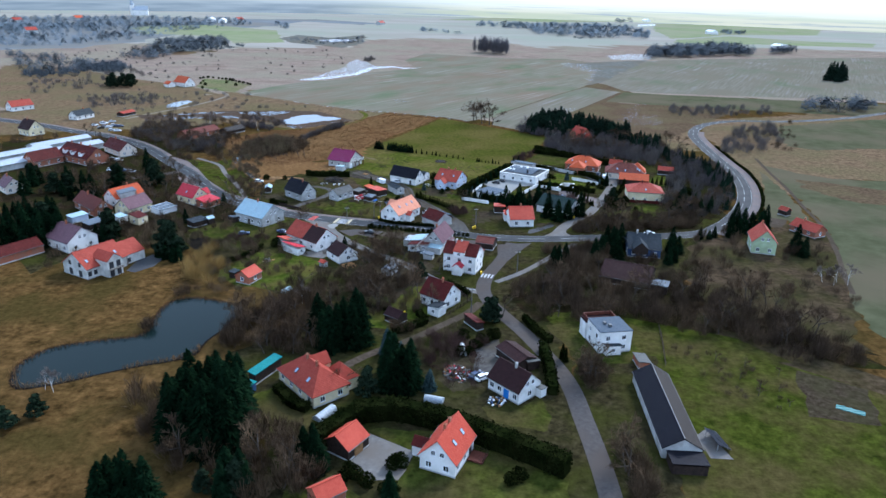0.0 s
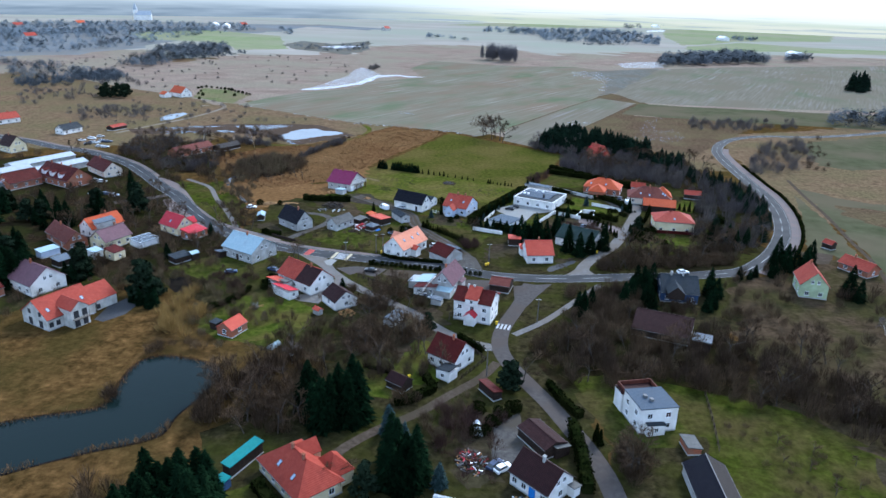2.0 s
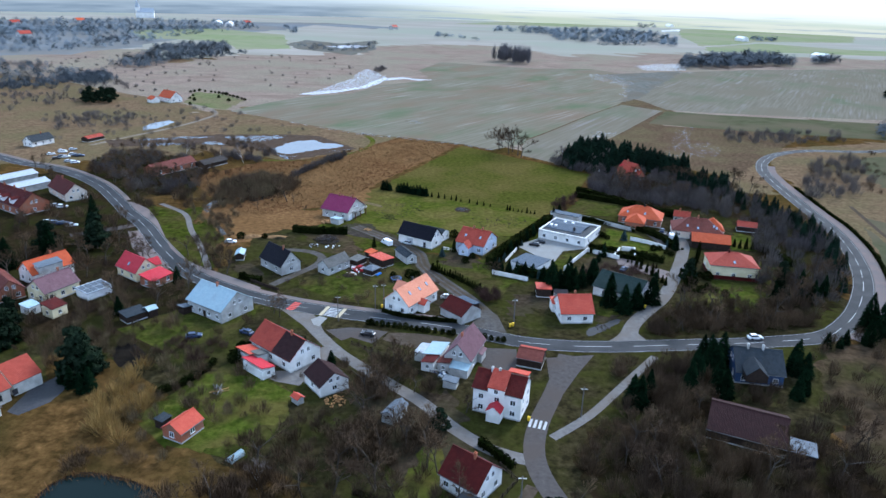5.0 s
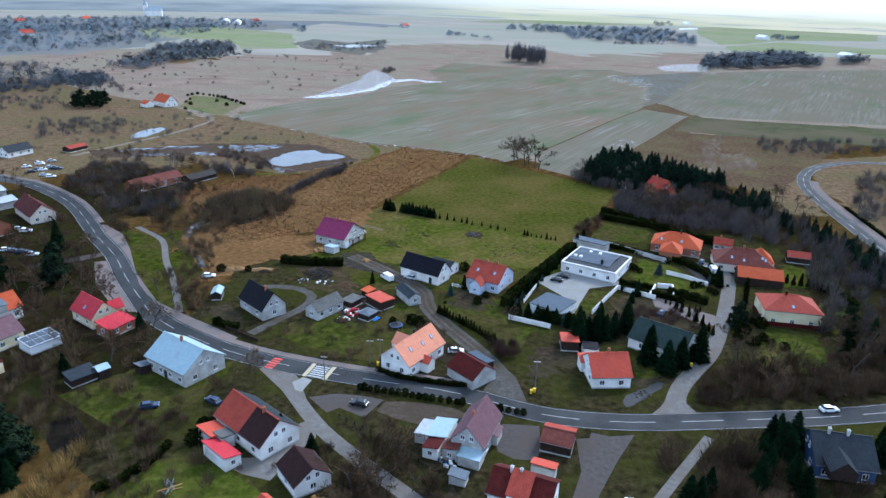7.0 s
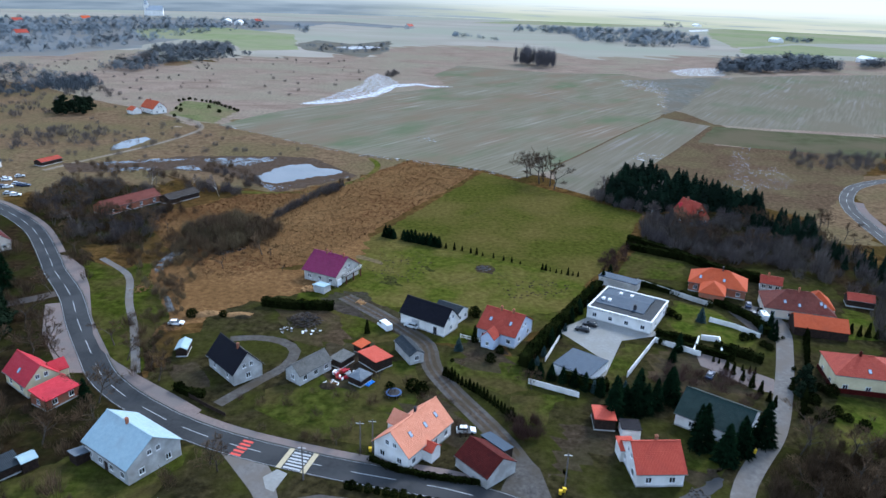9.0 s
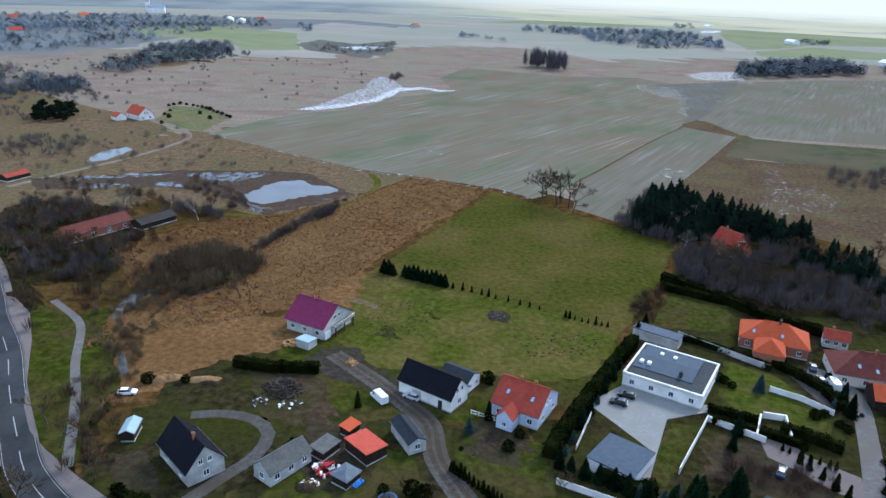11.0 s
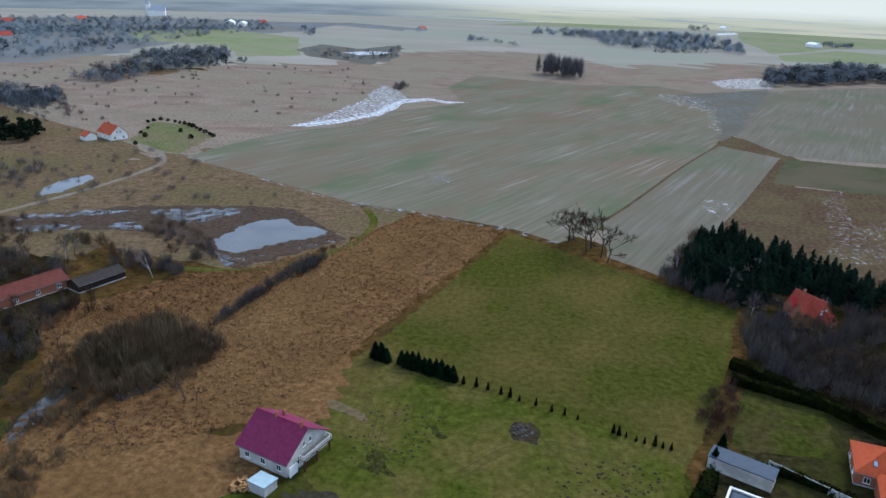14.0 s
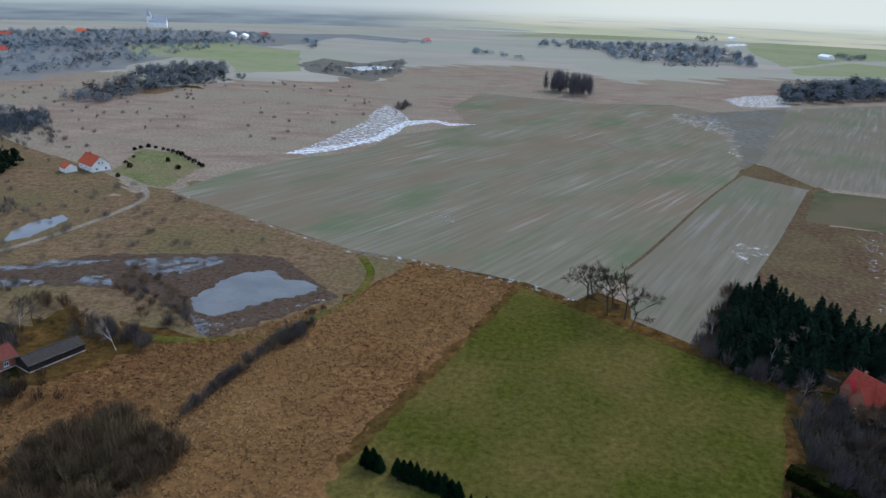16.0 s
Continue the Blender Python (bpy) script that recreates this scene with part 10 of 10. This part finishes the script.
heap("clutter round the mauve house", "scrap_heap", -8.3, 245, 2.8, 0.6, 50, (0.55, 0.4, 0.4), [STEEL, TRIM, BLUEWOOD, DARK, WOOD, GUTTER], 6)
heap("boards and clutter beside the plum roof house", "timber_pile", -61.2, 358.6, 2.4, 0.9, 46, (1.2, 0.45, 0.3), [WOOD, WOOD, CHIPS, WOOD], 7)
heap("garden clutter beside the brown roof house", "scrap_heap", 12.9, 149.9, 2.2, 0.5, 40, (0.5, 0.35, 0.35), [STEEL, BLUEWOOD, TRIM, DARK, WOOD], 8)
heap("rubble and logs in the back yard", "scrap_heap", -42.6, 305.3, 1.8, 0.5, 26, (0.6, 0.3, 0.3), [WOOD, BARK, TRIM], 9)


# ---- garden things ----
SOLAR = glass("solar_cells", (0.004, 0.006, 0.014), 0.3)
SOLAR.node_tree.nodes["Principled BSDF"].inputs["Specular IOR Level"].default_value = 0.12


def solar_table(x, y, yaw, n=5):
    t = tagged(place(new("solar_array"), x, y, yaw), "dark solar panels on a tilted ground frame", "solar panels")
    for i in range(n):
        for k in range(2):
            m = pose((i - (n - 1) / 2) * 1.3, (k - 0.5) * 1.7 * math.cos(radians(25)), 1.2 + (k - 0.5) * 1.7 * math.sin(radians(25)), 25, 0, 0)
            p = part("panel", boxed(-0.63, -0.83, -0.02, 0.63, 0.83, 0.02, m=m), SOLAR, t)
    for sx in (-n * 0.5, n * 0.5):
        part("leg", boxed(sx - 0.05, -1.25, 0, sx + 0.05, -1.15, 0.66), STEEL, t)
        part("leg", boxed(sx - 0.05, 1.15, 0, sx + 0.05, 1.25, 1.74), STEEL, t)
    return t


SOLARLINE = [(58.2, 141.3), (59.6, 133)]
solar_table((SOLARLINE[0][0] + SOLARLINE[1][0]) / 2, (SOLARLINE[0][1] + SOLARLINE[1][1]) / 2, math.degrees(math.atan2(SOLARLINE[0][1] - SOLARLINE[1][1], SOLARLINE[0][0] - SOLARLINE[1][0])))
TARP = surface("teal_tarp", (0.0357, 0.1326, 0.1275), (0.0714, 0.1836, 0.1734), 1.0, 0.6)


def tarp(x, y, yaw, L, W, label, material):
    bm = bmesh.new()
    n = 8
    g = [[bm.verts.new((L * (i / n - 0.5), W * (k / 4 - 0.5), 0.08 + 0.18 * math.sin(i * 1.9 + k) ** 2)) for k in range(5)] for i in range(n + 1)]
    for i in range(n):
        for k in range(4):
            bm.faces.new((g[i][k], g[i + 1][k], g[i + 1][k + 1], g[i][k + 1]))
    r = bmesh.ops.extrude_face_region(bm, geom=bm.faces[:])
    for v in r["geom"]:
        if isinstance(v, bmesh.types.BMVert):
            v.co.z = 0.035
    bmesh.ops.recalc_face_normals(bm, faces=bm.faces)
    return tagged(place(part("tarpaulin", bm, material), x, y, yaw), label, "tarpaulin")


tarp(94.7, 151.3, 150, 6.0, 1.8, "crumpled teal tarpaulin on the tilled plot", TARP)
BLUETARP = surface("bright_blue_tarp", (0.01, 0.13, 0.45), (0.03, 0.2, 0.6), 1.0, 0.6)
tarp(-33.6, 306.8, 60, 2.6, 2.0, "small bright blue tarpaulin on the lawn", BLUETARP)
shed("shelter", "grey-blue hipped garden canopy", -35.7, 307.1, 60, 4.6, 4.2, 2.1, 2.9, R_ZINC, DARKWOOD, "hip")
shed("shed", "low board shed with a brownish flat roof", -41.7, 315.2, 60, 5.5, 4.0, 2.2, 2.4, R_GREY, DARKWOOD)


def tunnel(label, x, y, yaw, L, W, H, material=R_WHITE):
    """A half-round film tunnel."""
    bm = bmesh.new()
    k = 9
    rows = [[bm.verts.new((sx * L / 2, W / 2 * math.cos(math.pi * i / k), H * math.sin(math.pi * i / k))) for i in range(k + 1)] for sx in (-1, 1)]
    for i in range(k):
        bm.faces.new((rows[0][i], rows[1][i], rows[1][i + 1], rows[0][i + 1]))
    bm.faces.new(rows[0])
    bm.faces.new(rows[1][::-1])
    bmesh.ops.recalc_face_normals(bm, faces=bm.faces)
    t = tagged(place(new("polytunnel"), x, y, yaw), label, "greenhouse")
    part("film", bm, material, t)
    for i in range(5):
        b2 = bmesh.new()
        u = -L / 2 + L * i / 4
        for q in range(k):
            a0, a1 = math.pi * q / k, math.pi * (q + 1) / k
            p0, p1 = Vector((u, (W / 2 + 0.02) * math.cos(a0), (H + 0.02) * math.sin(a0))), Vector((u, (W / 2 + 0.02) * math.cos(a1), (H + 0.02) * math.sin(a1)))
            d = p1 - p0
            m = Matrix.Translation(p0) @ d.to_track_quat("X", "Z").to_matrix().to_4x4()
            box(b2, 0, -0.03, -0.03, d.length, 0.03, 0.03, m)
        part("hoop", b2, STEEL, t)
    return t


tunnel("small white film greenhouse in the garden", -25.6, 142.4, 60, 5.5, 2.4, 1.3, R_FILM)
tunnel("small glassy polytunnel beside the hedge", -1.7, 149.4, 165, 4.4, 2.2, 1.3, R_FILM)
tunnel("small pale polytunnel on the lawn", -49.6, 207.4, 60, 3.6, 1.8, 1.1, R_BLUE)
tunnel("white caravan-like store in the yard", 4.9, 172.5, 95, 3.4, 2.0, 2.0)


def trampoline(x, y):
    t = tagged(place(new("trampoline"), x, y), "round trampoline with a blue edge pad", "trampoline")
    bm = bmesh.new()
    bmesh.ops.create_cone(bm, cap_ends=True, segments=24, radius1=1.5, radius2=1.5, depth=0.05, matrix=Matrix.Translation((0, 0, 0.85)))
    part("mat", bm, DARK, t)
    bm = bmesh.new()
    n = 24
    r = [[bm.verts.new((q * math.cos(2 * math.pi * i / n), q * math.sin(2 * math.pi * i / n), z)) for i in range(n)] for q, z in ((1.5, 0.9), (1.9, 0.9), (1.9, 0.82), (1.5, 0.82))]
    for i in range(n):
        j = (i + 1) % n
        for k in range(4):
            bm.faces.new((r[k][i], r[k][j], r[(k + 1) % 4][j], r[(k + 1) % 4][i]))
    part("pad", bm, BLUEWOOD, t)
    for i in range(6):
        a = 2 * math.pi * i / 6
        part("leg", boxed(1.8 * math.cos(a) - 0.04, 1.8 * math.sin(a) - 0.04, 0, 1.8 * math.cos(a) + 0.04, 1.8 * math.sin(a) + 0.04, 0.84), STEEL, t)


trampoline(-26.8, 302.1)


def bin_box(x, y, material, label):
    b = tagged(place(new("wheelie_bin"), x, y), label, "bin")
    part("body", extrude_profile([(-0.28, 0.08), (0.24, 0.08), (0.32, 1.0), (-0.3, 1.0)], -0.28, 0.28), material, b)
    part("lid", boxed(-0.34, -0.31, 1.0, 0.36, 0.31, 1.08), material, b)


YELLOWBIN = surface("yellow_plastic", (0.6, 0.38, 0.02), (0.7, 0.46, 0.04), 2.0, 0.6)
for _p in [(-11.9, 193.7), (11.4, 225.6), (9.5, 271.7)] + [(52, 288.8), (10.3, 272.4), (-28.8, 280.7)]:
    bin_box(*_p, YELLOWBIN, "yellow waste bin beside the lane")


def ring_of_stones(x, y, r, n, label):
    o = tagged(place(new("stone_heap"), x, y), label, "stones")
    rng = random.Random(5)
    for i in range(n):
        a, q = rng.uniform(0, 6.283), r * math.sqrt(rng.random())
        bm = bmesh.new()
        bmesh.ops.create_icosphere(bm, subdivisions=1, radius=rng.uniform(0.15, 0.4))
        for v in bm.verts:
            v.co *= rng.uniform(0.7, 1.2)
            v.co.z *= 0.6
        bmesh.ops.translate(bm, vec=(q * math.cos(a), q * math.sin(a), 0.12), verts=bm.verts)
        part("stone", bm, GRAVEL, o)


plot("rockery", [(30.7, 269.8), (32.5, 273.1), (36.8, 276.4), (41.9, 280.1), (43.1, 279.5), (39.1, 274.8), (34.4, 270.2), (31.3, 268.2)], DARKPAVE, 0.0335, "dark slate rockery below the white house", "garden bed", 0.4, 1.0)
plot("bare_patch", [(-9.4, 384.1), (-7.9, 387.2), (-4.2, 387.2), (-2.1, 383.7), (-4.4, 379.7), (-8.6, 379.9)], SOIL, 0.027, "bare earth patch in the meadow", "ground", 0.8, 1.0)
ring_of_stones(-6.5, 383.6, 2.4, 60, "low heap of field stones in the meadow")
ring_of_stones(36.2, 274.0, 2.2, 30, "grey stones in the slate rockery")
